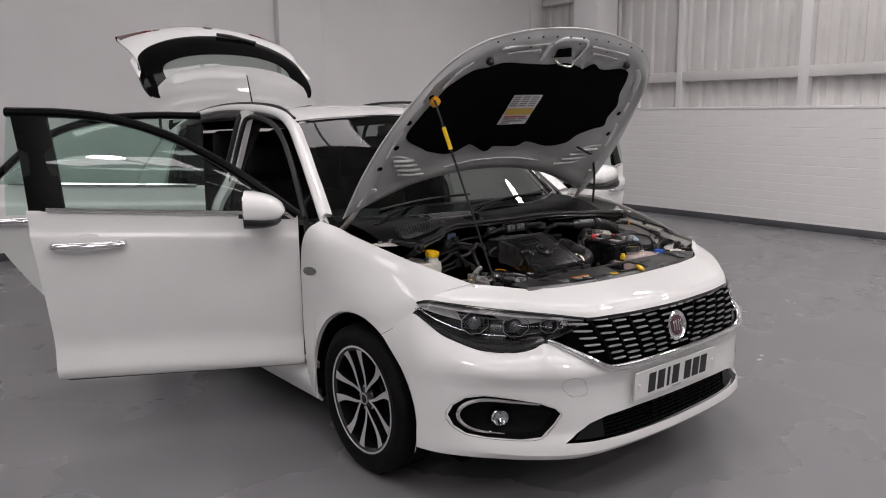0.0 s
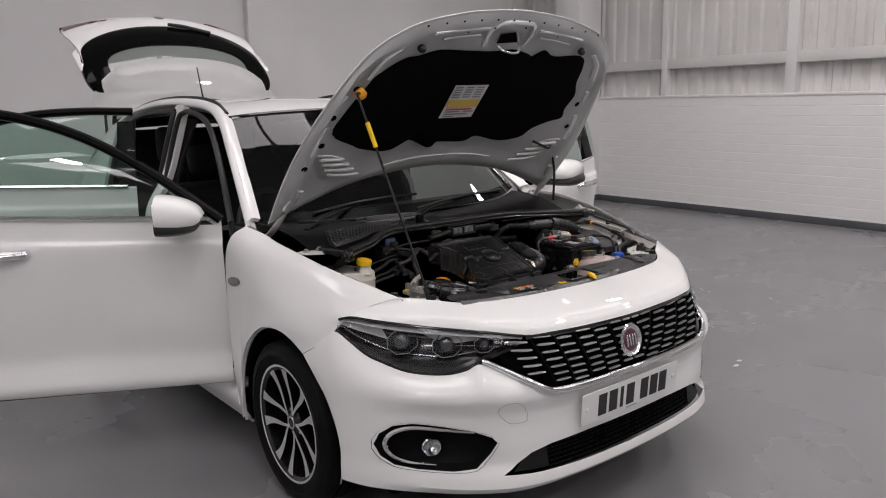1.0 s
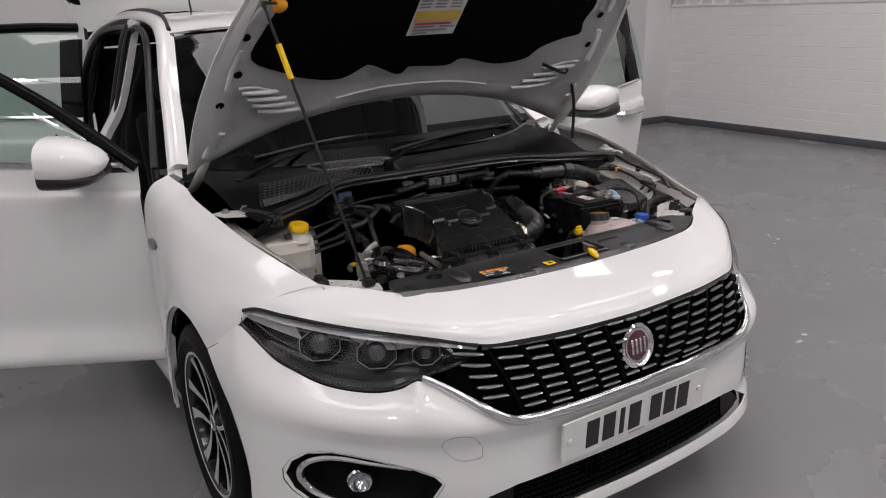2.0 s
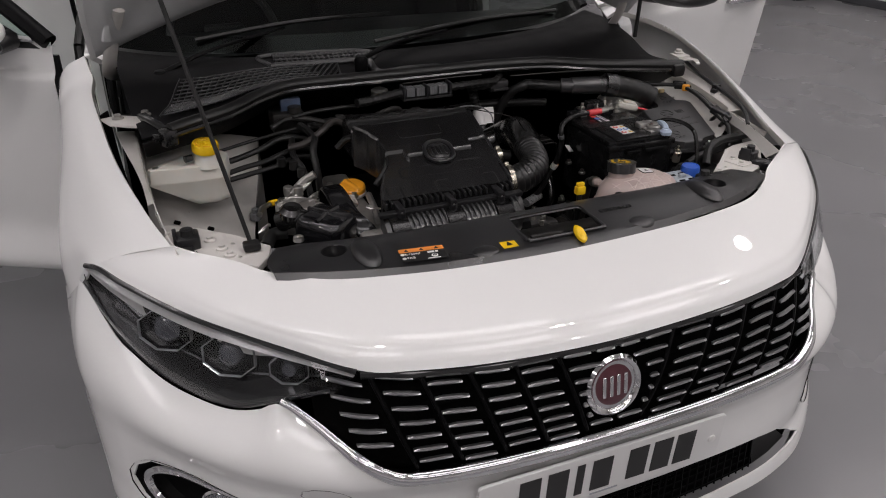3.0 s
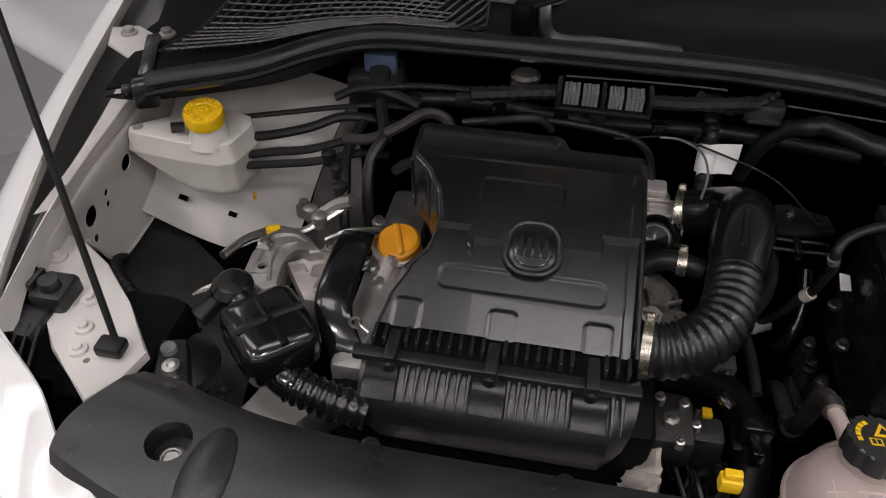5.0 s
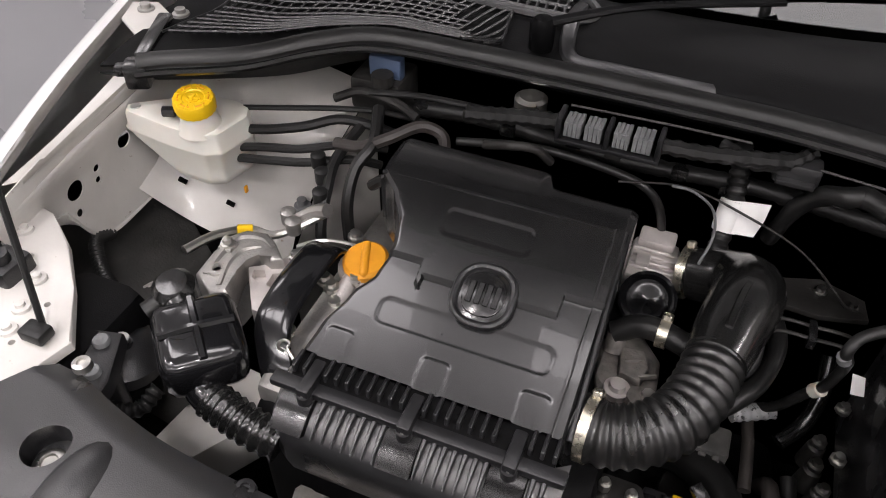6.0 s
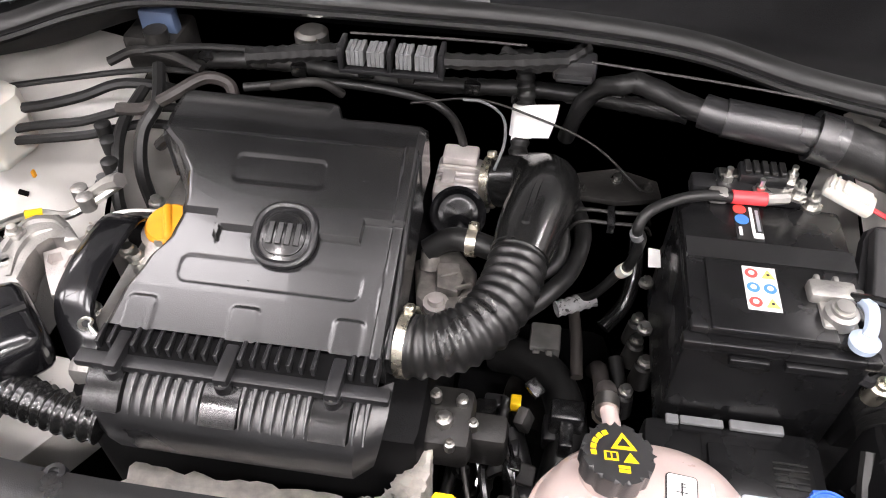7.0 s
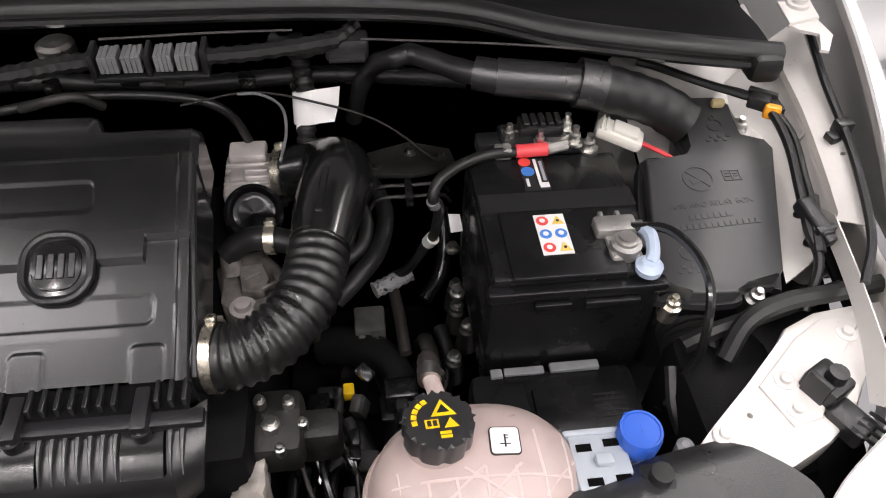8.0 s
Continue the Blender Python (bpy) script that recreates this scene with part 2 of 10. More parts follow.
def tube(bm, points, r, n=12, steps=0, ribs=0, depth=0.0, cap=True, flat=1.0):
    """A round pipe along a smooth curve; r a number or a function of 0..1; ribs: corrugations."""
    k = max(2, len(points))
    steps = steps or (max(ribs * 4, (k - 1) * 6) if k > 2 or ribs else 2)
    path = cr(points, steps + 1)
    up = Vector((0, 0, 1))
    rows = []
    side = None
    for i, p in enumerate(path):
        d = (path[min(i + 1, steps)] - path[max(i - 1, 0)]).normalized()
        if side is None:
            side = d.cross(up)
            side = side.normalized() if side.length > 0.1 else d.cross(Vector((1, 0, 0))).normalized()
        side = (side - d * side.dot(d)).normalized()
        other = d.cross(side)
        u = i / steps
        rad = r(u) if callable(r) else r
        if ribs:
            rad += depth * math.cos(2 * math.pi * ribs * u)
        rows.append([p + rad * (math.cos(2 * math.pi * q / n) * side + flat * math.sin(2 * math.pi * q / n) * other) for q in range(n)])
    vs = grid(bm, rows, close_u=True)
    if cap:
        bm.faces.new(vs[0])
        bm.faces.new(vs[-1])
    return vs


def aim(p, d, up=(0, 0, 1)):
    """A pose at p whose z axis points along d."""
    return Matrix.Translation(Vector(p)) @ Vector(d).normalized().to_track_quat("Z", "Y").to_matrix().to_4x4()


def rounded(w, h, r, n=5):
    """The outline of a rectangle with round corners."""
    out = []
    for cx, cy, a in ((w / 2 - r, h / 2 - r, 0), (-w / 2 + r, h / 2 - r, 90), (-w / 2 + r, -h / 2 + r, 180), (w / 2 - r, -h / 2 + r, 270)):
        for i in range(n):
            t = radians(a + 90 * i / (n - 1))
            out.append((cx + r * math.cos(t), cy + r * math.sin(t)))
    return out


def disc(cx, cy, r, n=20):
    return [(cx + r * math.cos(2 * math.pi * i / n), cy + r * math.sin(2 * math.pi * i / n)) for i in range(n)]


def carve(bm, cutters):
    """bm less the solids of the cutters."""
    temp = [new("blank", bpy.data.meshes.new("blank"))]
    bm.to_mesh(temp[0].data)
    bm.free()
    for c in cutters:
        t = new("tool", bpy.data.meshes.new("tool"))
        bmesh.ops.recalc_face_normals(c, faces=c.faces)
        c.to_mesh(t.data)
        c.free()
        temp.append(t)
        mod = temp[0].modifiers.new("cut", "BOOLEAN")
        mod.operation, mod.solver, mod.object = "DIFFERENCE", "EXACT", t
    dg = bpy.context.evaluated_depsgraph_get()
    me = bpy.data.meshes.new_from_object(temp[0].evaluated_get(dg))
    out = bmesh.new()
    out.from_mesh(me)
    for t in temp:
        bpy.data.objects.remove(t)
    bpy.data.meshes.remove(me)
    return out


def lerp_table(table, x):
    if x <= table[0][0]:
        return table[0][1]
    for (a, fa), (b, fb) in zip(table, table[1:]):
        if x <= b:
            t = (x - a) / (b - a)
            t = t * t * (3 - 2 * t) * 0.5 + t * 0.5
            return fa + (fb - fa) * t
    return table[-1][1]

# ---------------------------------------------------------------- the hall
X0, X1, Y0, Y1, ZC = -9.0, 6.6, -10.0, 7.3, 5.2

bm = bmesh.new()
box(bm, X0 - 0.3, X1 + 0.3, Y0 - 0.3, Y1 + 0.3, -0.2, 0.0)
floor = part("floor", bm, floor_mat, smooth=0)
tagged(floor, "grey painted concrete floor, lightly scuffed", "floor", kind="structure")

# wall with brick below and sheet cladding above
bm = bmesh.new()
box(bm, X1 - 0.0025, X1 + 0.3, Y0, Y1 + 0.3, 0.0, 1.455)
brick_wall = part("wall_east", bm, brick_paint, smooth=0)
tagged(brick_wall, "white painted brick wall under sheet cladding", "wall", kind="structure")
bm = bmesh.new()
box(bm, X1 - 0.015, X1 + 0.30, Y0, Y1, 1.455, 1.49, 0.006)
tagged(part("trim", bm, wall_paint), "white painted ledge on the brick wall", "ledge", kind="structure")

bm = bmesh.new()
prof = []
y = Y0
while y < Y1:
    for dy, dx in ((0, 0), (0.10, 0), (0.125, 0.035), (0.175, 0.035)):
        prof.append((X1 + 0.125 + dx, y + dy))
    y += 0.2
grid(bm, [[(px, py, z) for px, py in prof] for z in (1.49, ZC)] + [[(px + 0.01, py, z) for px, py in prof] for z in (ZC, 1.49)], close_v=True)
cladding = part("wall_cladding", bm, cladding_mat, smooth=0)
tagged(cladding, "cream corrugated sheet cladding above the brick wall", "wall cladding", kind="structure")


def wall_post(y0, y1):
    b = bmesh.new()
    box(b, X1 + 0.0, X1 + 0.12, y0, y1, 1.49, ZC, 0.006)
    tagged(part("trim", b, wall_paint), "cream painted steel cladding post", "post", kind="structure")


for y0 in (-8.3, -6.0, -3.8, -1.4, 0.75, 2.86, 4.60):
    wall_post(y0, y0 + (0.085 if y0 != 2.86 else 0.13))
bm = bmesh.new()
box(bm, X1 + 0.01, X1 + 0.10, Y0, Y1, 1.83, 1.96, 0.012)
box(bm, X1 + 0.01, X1 + 0.10, Y0, Y1, 3.10, 3.23, 0.012)
tagged(part("trim", bm, cladding_mat), "cream painted cladding rails", "rail", kind="structure")

bm = bmesh.new()
box(bm, 6.15, X1, 5.72, 6.16, 0.0, ZC, 0.01)
tagged(part("column", bm, wall_paint), "white painted column in the corner", "column", kind="structure")
bm = bmesh.new()
box(bm, X0 - 0.3, X1 + 0.3, Y1, Y1 + 0.3, 0.0, ZC)
tagged(part("wall_north", bm, wall_paint, smooth=0), "white painted plain wall behind the car", "wall", kind="structure")
bm = bmesh.new()
box(bm, 1.94, 2.53, Y1 - 0.12, Y1 - 0.001, 0.0, ZC, 0.01)
tagged(part("column", bm, wall_paint), "white painted flat column on the wall", "column", kind="structure")
bm = bmesh.new()
box(bm, 6.36, 6.6, Y1 - 0.05, Y1 - 0.001, 0.0, ZC, 0.01)
tagged(part("trim", bm, wall_paint), "white painted corner strip", "trim", kind="structure")
bm = bmesh.new()
box(bm, X0 - 0.3, X0, Y0, Y1, 0.0, ZC)
tagged(part("wall_west", bm, wall_paint, smooth=0), "white painted plain wall", "wall", kind="structure")
bm = bmesh.new()
box(bm, X0 - 0.3, X1 + 0.3, Y0 - 0.3, Y0, 0.0, ZC)
tagged(part("wall_south", bm, wall_paint, smooth=0), "white painted plain wall", "wall", kind="structure")

bm = bmesh.new()
box(bm, X1 - 0.012, X1 - 0.001, Y0, 5.72, 0.0, 0.085, 0.003)
box(bm, X0, 6.15, Y1 - 0.012, Y1 - 0.001, 0.0, 0.085, 0.003)
box(bm, 6.138, 6.149, 5.72, 6.16, 0.0, 0.085, 0.003)
box(bm, 6.15, 6.587, 5.708, 5.719, 0.0, 0.085, 0.003)
box(bm, 1.93, 2.54, Y1 - 0.132, Y1 - 0.121, 0.0, 0.085, 0.003)
tagged(part("baseboard", bm, skirt_mat), "dark grey painted strip along the wall foot", "baseboard", kind="structure")

# ceiling with long skylights
SKYLIGHTS = [(x, y) for x in (-6.9, -3.7, -0.5, 2.7) for y in (-6.4, -3.2, 0.0, 3.2)]
bm = bmesh.new()
box(bm, X0 - 0.3, X1 + 0.3, Y0 - 0.3, Y1 + 0.3, ZC, ZC + 0.2)
cutters = []
for sx, sy in SKYLIGHTS:
    c = bmesh.new()
    box(c, sx, sx + 2.3, sy, sy + 0.8, ZC - 0.2, ZC + 0.4)
    cutters.append(c)
ceiling = part("ceiling", carve(bm, cutters), wall_paint, smooth=0)
tagged(ceiling, "white painted roof lining with skylights", "ceiling", kind="structure")
sky_mesh = None
for i, (sx, sy) in enumerate(SKYLIGHTS):
    b = bmesh.new()
    box(b, sx + 1.10, sx + 1.20, sy, sy + 0.8, ZC - 0.03, ZC + 0.04, 0.004, 1)
    tagged(part("trim", b, wall_paint, smooth=0), "white painted glazing bar across a skylight", "glazing bar", "glazing bars", "structure")
    if sky_mesh is None:
        b = bmesh.new()
        box(b, -1.149, 1.149, -0.399, 0.399, 0.0, 0.02)
        sky_mesh = finish("skylight", b, sky_glow, 0)
    o = new("window_%d" % (i + 1), sky_mesh)
    o.location = (sx + 1.15, sy + 0.4, ZC + 0.05)
    tagged(o, "bright translucent skylight sheet in the roof", "skylight", "skylights", "structure")

lamp = new("ceiling_lamp")
b = bmesh.new()
lathe(b, [(0.02, 0.36), (0.05, 0.34), (0.07, 0.20), (0.12, 0.14), (0.19, 0.06), (0.21, 0.03), (0.21, 0.0), (0.19, 0.0), (0.19, 0.02), (0.01, 0.02)], 28)
part("housing", b, plastic, lamp, "black round lamp housing")
b = bmesh.new()
lathe(b, [(0.185, 0.015), (0.185, 0.004), (0.01, 0.004)], 28)
part("diffuser", b, lamp_glow, lamp, "glowing round diffuser")
b = bmesh.new()
tube(b, [(0, 0, 0.36), (0, 0, 0.72)], 0.008, 8)
part("hanger", b, steel, lamp)
tagged(lamp, "round high-bay lamp hanging from the ceiling, lit", "ceiling lamp", "high-bay lamps")
lamp.location = (-1.7, -1.6, ZC - 0.72)
# the lamp at (4.8, 2.2) is added to brighten the east wall
for p in ((1.6, -1.6), (1.6, 2.2), (-5.0, -1.6), (4.8, 2.2), (4.8, -1.6), (-1.0, -4.6), (2.4, -4.6)):
    copy_thing(lamp, pose(p[0], p[1], ZC - 0.72))

# paint flakes and scuffs on the floor
random.seed(4)
flakes = [(-1.95, 0.85), (-1.98, 0.70), (-2.05, 0.78), (-1.75, 0.25), (2.45, -0.35), (2.1, 1.9), (3.0, 1.6), (3.05, 1.68), (1.6, -0.45), (-1.55, 0.9), (-1.4, 0.7), (-2.0, 0.35), (4.2, 0.8), (2.5, 0.9), (1.75, 0.6), (0.9, -1.0), (-0.9, -0.6), (-1.2, -0.2)]
for fx, fy in flakes:
    for k in range(random.randint(1, 2)):
        b = bmesh.new()
        n = random.randint(4, 6)
        r0 = random.uniform(0.010, 0.030)
        px, py = fx + random.uniform(-0.06, 0.06), fy + random.uniform(-0.06, 0.06)
        prism(b, [(px + r0 * random.uniform(0.4, 1.2) * math.cos(6.283 * i / n), py + 0.5 * r0 * random.uniform(0.4, 1.2) * math.sin(6.283 * i / n)) for i in range(n)], 0.0005, 0.003)
        tagged(part("paint_flake", b, chip_mat, smooth=0), "small pale paint flake on the floor", "paint flake", "paint flakes")

# ---------------------------------------------------------------- the car: body
car = new("car")
tagged(car, "white five-door hatchback with bonnet, doors and tailgate open", "car")

HUB_Y, HUB_Z, ARCH = 0.905, 0.320, 0.380
WHEELBASE = 2.638
PLAN = cr([(0, 0, 0), (0.15, 0.004, 0), (0.28, 0.014, 0), (0.40, 0.032, 0), (0.50, 0.066, 0), (0.58, 0.120, 0), (0.66, 0.192, 0), (0.74, 0.285, 0), (0.81, 0.385, 0), (0.86, 0.475, 0), (0.885, 0.55, 0), (0.895, 0.63, 0), (0.90, 0.76, 0)], 241)
ARC = [0.0]
for a, b in zip(PLAN, PLAN[1:]):
    ARC.append(ARC[-1] + (b - a).length)
INSET = [(0.22, 0.060), (0.24, 0.014), (0.262, 0.0), (0.29, 0.004), (0.34, 0.022), (0.40, 0.019), (0.46, 0.021), (0.505, 0.019), (0.530, 0.010), (0.552, 0.002), (0.575, 0.001), (0.61, 0.016), (0.64, 0.036), (0.67, 0.055), (0.71, 0.066), (0.78, 0.082)]


def bumper_at(s, z, out=0.0):
    """A point of the bumper's skin: s along its plan from the middle (minus: the driver's side), z the height."""
    a = min(abs(s), ARC[-1] - 1e-6)
    lo = max(i for i in range(len(ARC) - 1) if ARC[i] <= a)
    t = (a - ARC[lo]) / (ARC[lo + 1] - ARC[lo])
    p = PLAN[lo].lerp(PLAN[lo + 1], t)
    d = (PLAN[min(lo + 2, 240)] - PLAN[max(lo - 1, 0)]).normalized()
    inward = Vector((-d.y, d.x, 0))
    side = min(1.0, max(0.0, (a - 0.80) / 0.20)) * min(1.0, max(0.0, (0.72 - z) / 0.10))
    p = p + inward * (lerp_table(INSET, z) * (1 - 0.85 * side) - out)
    return Vector((front_x(p.x) if s > 0 else -p.x, p.y, z))


def arc_of_x(x):
    for i, p in enumerate(PLAN):
        if p.x >= abs(x):
            return math.copysign(ARC[i], x)
    return math.copysign(ARC[-1], x)


def arch_end(z):
    y = HUB_Y - math.sqrt(max(0, ARCH ** 2 - max(0, z - HUB_Z) ** 2))
    for i, p in enumerate(PLAN):
        if p.y >= y:
            return ARC[i]
    return ARC[-1]


# upper edge of the bumper: under the grille, along the headlight, then down the wing seam
UPPER = cr([bumper_at(-arc_of_x(x), z) for x, z in ((0.001, 0.556), (0.15, 0.556), (0.28, 0.557), (0.36, 0.562), (0.405, 0.575), (0.45, 0.602))]
           + [(-0.500, 0.128, 0.636), (-0.548, 0.180, 0.660), (-0.582, 0.208, 0.640), (-0.628, 0.244, 0.629), (-0.675, 0.300, 0.626), (-0.723, 0.360, 0.634), (-0.768, 0.425, 0.658), (-0.799, 0.477, 0.681), (-0.842, 0.576, 0.744), (-0.855, 0.605, 0.730), (-0.872, 0.645, 0.700), (-0.897, 0.721, 0.647)], 301)
UPPER_RUN = [0.0]
for a, b in zip(UPPER, UPPER[1:]):
    UPPER_RUN.append(UPPER_RUN[-1] + (b - a).to_2d().length)


def upper_at(q):
    """The upper edge at q, 0 in the middle, 1 at the wheel arch."""
    w = abs(q) ** 4
    want = min(UPPER_RUN[-1], abs(q) * (arch_end(0.5) * (1 - w) + UPPER_RUN[-1] * w))
    i = max(k for k in range(300) if UPPER_RUN[k] <= want + 1e-9)
    p = UPPER[i].lerp(UPPER[i + 1], min(1.0, (want - UPPER_RUN[i]) / (UPPER_RUN[i + 1] - UPPER_RUN[i])))
    return Vector((front_x(-p.x), p.y, p.z)) if q > 0 else p


rows = []
NB = 161
for i in range(NB):
    q = -1 + 2 * i / (NB - 1)
    col = []
    w = max(0, abs(q) - 0.6) / 0.4
    z0 = 0.232 + 0.012 * q * q

    def along(z):
        return q * ((1 - w) * arch_end(0.5) + w * arch_end(z))
    top = upper_at(q)
    shoulder = min(0.545, top.z - 0.012)
    for k in range(24):
        z = z0 + (shoulder - z0) * k / 23
        col.append(bumper_at(along(z), z))
    p0 = col[-1]
    rise = (col[-1] - col[-2]).normalized()
    knee = p0 + rise * (top - p0).length * 0.45
    for k in range(1, 13):
        t = k / 12
        col.append(p0 * (1 - t) ** 2 + knee * 2 * t * (1 - t) + top * t * t)
    rows.append(col)
bm = bmesh.new()
grid(bm, rows)
bmesh.ops.recalc_face_normals(bm, faces=bm.faces)
bmesh.ops.solidify(bm, geom=bm.faces[:], thickness=0.004)


def skin_cutter(poly, out=0.04, deep=0.05):
    c = bmesh.new()
    fr = [c.verts.new(bumper_at(arc_of_x(x), z, out)) for x, z in poly]
    bk = [c.verts.new(bumper_at(arc_of_x(x), z, -deep)) for x, z in poly]
    n = len(poly)
    c.faces.new(fr)
    c.faces.new(bk[::-1])
    for i in range(n):
        c.faces.new((fr[i], bk[i], bk[(i + 1) % n], fr[(i + 1) % n]))
    bmesh.ops.triangulate(c, faces=c.faces[:])
    return c


def dense(poly, n=48):
    p = cr([(x, z, 0) for x, z in poly], n, closed=True)
    return [(q.x, q.y) for q in p]


FOG = [(0.822, 0.395), (0.812, 0.435), (0.785, 0.465), (0.745, 0.476), (0.68, 0.468), (0.605, 0.452), (0.562, 0.432), (0.548, 0.413), (0.565, 0.375), (0.60, 0.325), (0.66, 0.316), (0.74, 0.318), (0.785, 0.328), (0.812, 0.355)]
LOWER = [(-0.535, 0.302), (-0.49, 0.335), (-0.44, 0.364), (-0.36, 0.381), (-0.2, 0.388), (0, 0.389), (0.2, 0.388), (0.36, 0.381), (0.44, 0.364), (0.49, 0.335), (0.535, 0.302), (0.44, 0.297), (0.25, 0.292), (0, 0.290), (-0.25, 0.292), (-0.44, 0.297)]
bm = carve(bm, [skin_cutter(FOG), skin_cutter([(-x, z) for x, z in FOG[::-1]]), skin_cutter(LOWER)])
bumper = part("front_bumper", bm, paint, car, "white painted front bumper", 30)

# bits in the bumper
for sgn in (-1, 1):
    poly = [(sgn * x, z) for x, z in dense(FOG, 40)]
    cx, cz = sgn * 0.69, 0.392
    b = bmesh.new()
    loops = []
    for k, (scale, depth) in enumerate(((1.03, 0.002), (1.0, -0.012), (0.90, -0.045), (0.5, -0.060), (0.02, -0.062))):
        loops.append([bumper_at(arc_of_x(cx + (x - cx) * scale), cz + (z - cz) * scale, depth) for x, z in poly])
    grid(b, loops, close_u=True)
    bezel = part("fog_lamp_bezel", b, scuttle_black, bumper, "black recessed fog lamp surround")
    trim = [(0.60, 0.453), (0.68, 0.463), (0.745, 0.468), (0.782, 0.456), (0.804, 0.430), (0.812, 0.395), (0.802, 0.362), (0.780, 0.340), (0.74, 0.328), (0.70, 0.325)]
    b = bmesh.new()
    tube(b, [bumper_at(arc_of_x(sgn * (0.69 + (x - 0.69) * 0.915)), 0.392 + (z - 0.392) * 0.90, -0.008) for x, z in trim], lambda u: 0.0035 + 0.0068 * max(0.0, math.sin(math.pi * min(1.0, u * 1.08))) ** 0.7, 8, 40)
    part("chrome_trim", b, chrome, bumper, "chrome strip round the fog lamp")
    c = Vector((front_x(sgn * 0.673), 0.285, 0.382))
    d = Vector((sgn * 0.45, -0.9, 0))
    b = bmesh.new()
    lathe(b, [(0.033, -0.03), (0.034, 0.0), (0.030, 0.005), (0.028, 0.0), (0.010, -0.014)], 24, aim(c, d))
    ring = part("fog_lamp", b, chrome, bumper, "round fog lamp with faceted reflector")
    b = bmesh.new()
    lathe(b, [(0.029, 0.002), (0.025, 0.006), (0.013, 0.009), (0.001, 0.010)], 24, aim(c, d))
    part("fog_lamp_lens", b, clear_lens, bumper)

b = bmesh.new()
pts = [[bumper_at(arc_of_x(-0.55 + 1.1 * i / 40), 0.283 + 0.115 * k / 4, -0.03) for i in range(41)] for k in range(5)]
grid(b, pts)
bmesh.ops.solidify(b, geom=b.faces[:], thickness=0.003)
part("lower_grille", b, felt, bumper, "black mesh in the lower air intake")
b = bmesh.new()
for k in range(7):
    z = 0.300 + 0.0135 * k
    tube(b, [bumper_at(arc_of_x(-0.36 + 0.72 * i / 16), z, -0.018) for i in range(17)], 0.0022, 5, 32)
for i in range(42):
    x = -0.36 + 0.72 * i / 41
    tube(b, [bumper_at(arc_of_x(x), 0.292, -0.02), bumper_at(arc_of_x(x + 0.012), 0.386, -0.02)], 0.0018, 4, 2)
part("intake_mesh", b, trim_black, bumper)
for sgn in (-1, 1):
    b = bmesh.new()
    poly = [(0.37, 0.30), (0.50, 0.305), (0.47, 0.335), (0.43, 0.36), (0.37, 0.375)]
    grid(b, [[bumper_at(arc_of_x(sgn * x), z, -0.016) for x, z in (poly[0], (0.43, 0.302), poly[1])], [bumper_at(arc_of_x(sgn * x), z, -0.012) for x, z in ((0.37, 0.34), (0.43, 0.34), poly[2])], [bumper_at(arc_of_x(sgn * x), z, -0.016) for x, z in (poly[4], (0.41, 0.366), poly[3])]])
    bmesh.ops.solidify(b, geom=b.faces[:], thickness=0.003)
    part("blanking_panel", b, plastic, bumper)
b = bmesh.new()
tw = dense([(-0.545, 0.515), (-0.53, 0.545), (-0.49, 0.548), (-0.462, 0.52), (-0.455, 0.483), (-0.475, 0.474), (-0.515, 0.478)], 40)
tube(b, [bumper_at(arc_of_x(x), z, -0.0001) for x, z in tw + tw[:1]], 0.0006, 5, 60, cap=False)
part("tow_eye_cover_gap", b, grime, bumper, "thin gap round the tow eye cover")

# number plate: plain bars stand for the characters
b = bmesh.new()
prism(b, rounded(0.52, 0.111, 0.008), -0.003, 0.003, 0.001, 1, pose(0, 0.004, 0.474, 90 + 4, 0, 0))
plate = part("number_plate", b, plate_white, bumper, "white number plate with a row of dark bars")
for i, x in enumerate((-0.160, -0.104, -0.058, -0.012, 0.066, 0.120, 0.172)):
    b = bmesh.new()
    w = 0.042 if i != 2 else 0.016
    m = pose(0, 0.004, 0.474, 94, 0, 0)
    box(b, x - w / 2, x + w / 2, -0.0385, 0.0385, 0.0032, 0.0044, m=m)
    part("plate_bar", b, black_print, bumper)
for x in (-0.236, 0.236):
    b = bmesh.new()
    lathe(b, [(0.009, 0.002), (0.008, 0.006), (0.001, 0.0075)], 14, pose(0, 0.004, 0.474, 94, 0, 0) @ pose(x, 0.0, 0))
    part("plate_screw", b, white_label, bumper)
b = bmesh.new()
box(b, -0.03, 0.03, -0.051, -0.047, 0.0032, 0.0040, m=pose(0, 0.004, 0.474, 94, 0, 0))
part("plate_bar", b, grey_print, bumper)

# nose panel between grille and engine bay
NOSE_F = [(0, 0.020, 0.748), (0.20, 0.034, 0.748), (0.34, 0.066, 0.746), (0.425, 0.102, 0.744), (0.53, 0.190, 0.760), (0.66, 0.322, 0.781), (0.76, 0.462, 0.796), (0.812, 0.548, 0.803)]
NOSE_M = [(0, 0.072, 0.800), (0.20, 0.084, 0.800), (0.33, 0.112, 0.799), (0.43, 0.152, 0.798), (0.53, 0.228, 0.806), (0.63, 0.338, 0.821), (0.705, 0.448, 0.835), (0.745, 0.500, 0.842)]
NOSE_R = [(0, 0.205, 0.846), (0.20, 0.216, 0.846), (0.32, 0.236, 0.845), (0.43, 0.268, 0.843), (0.514, 0.326, 0.843), (0.568, 0.380, 0.850), (0.632, 0.424, 0.859), (0.671, 0.450, 0.866)]


def both(c):
    return [(-x, y, z) for x, y, z in c[:0:-1]] + [(front_x(x), y, z) for x, y, z in c]


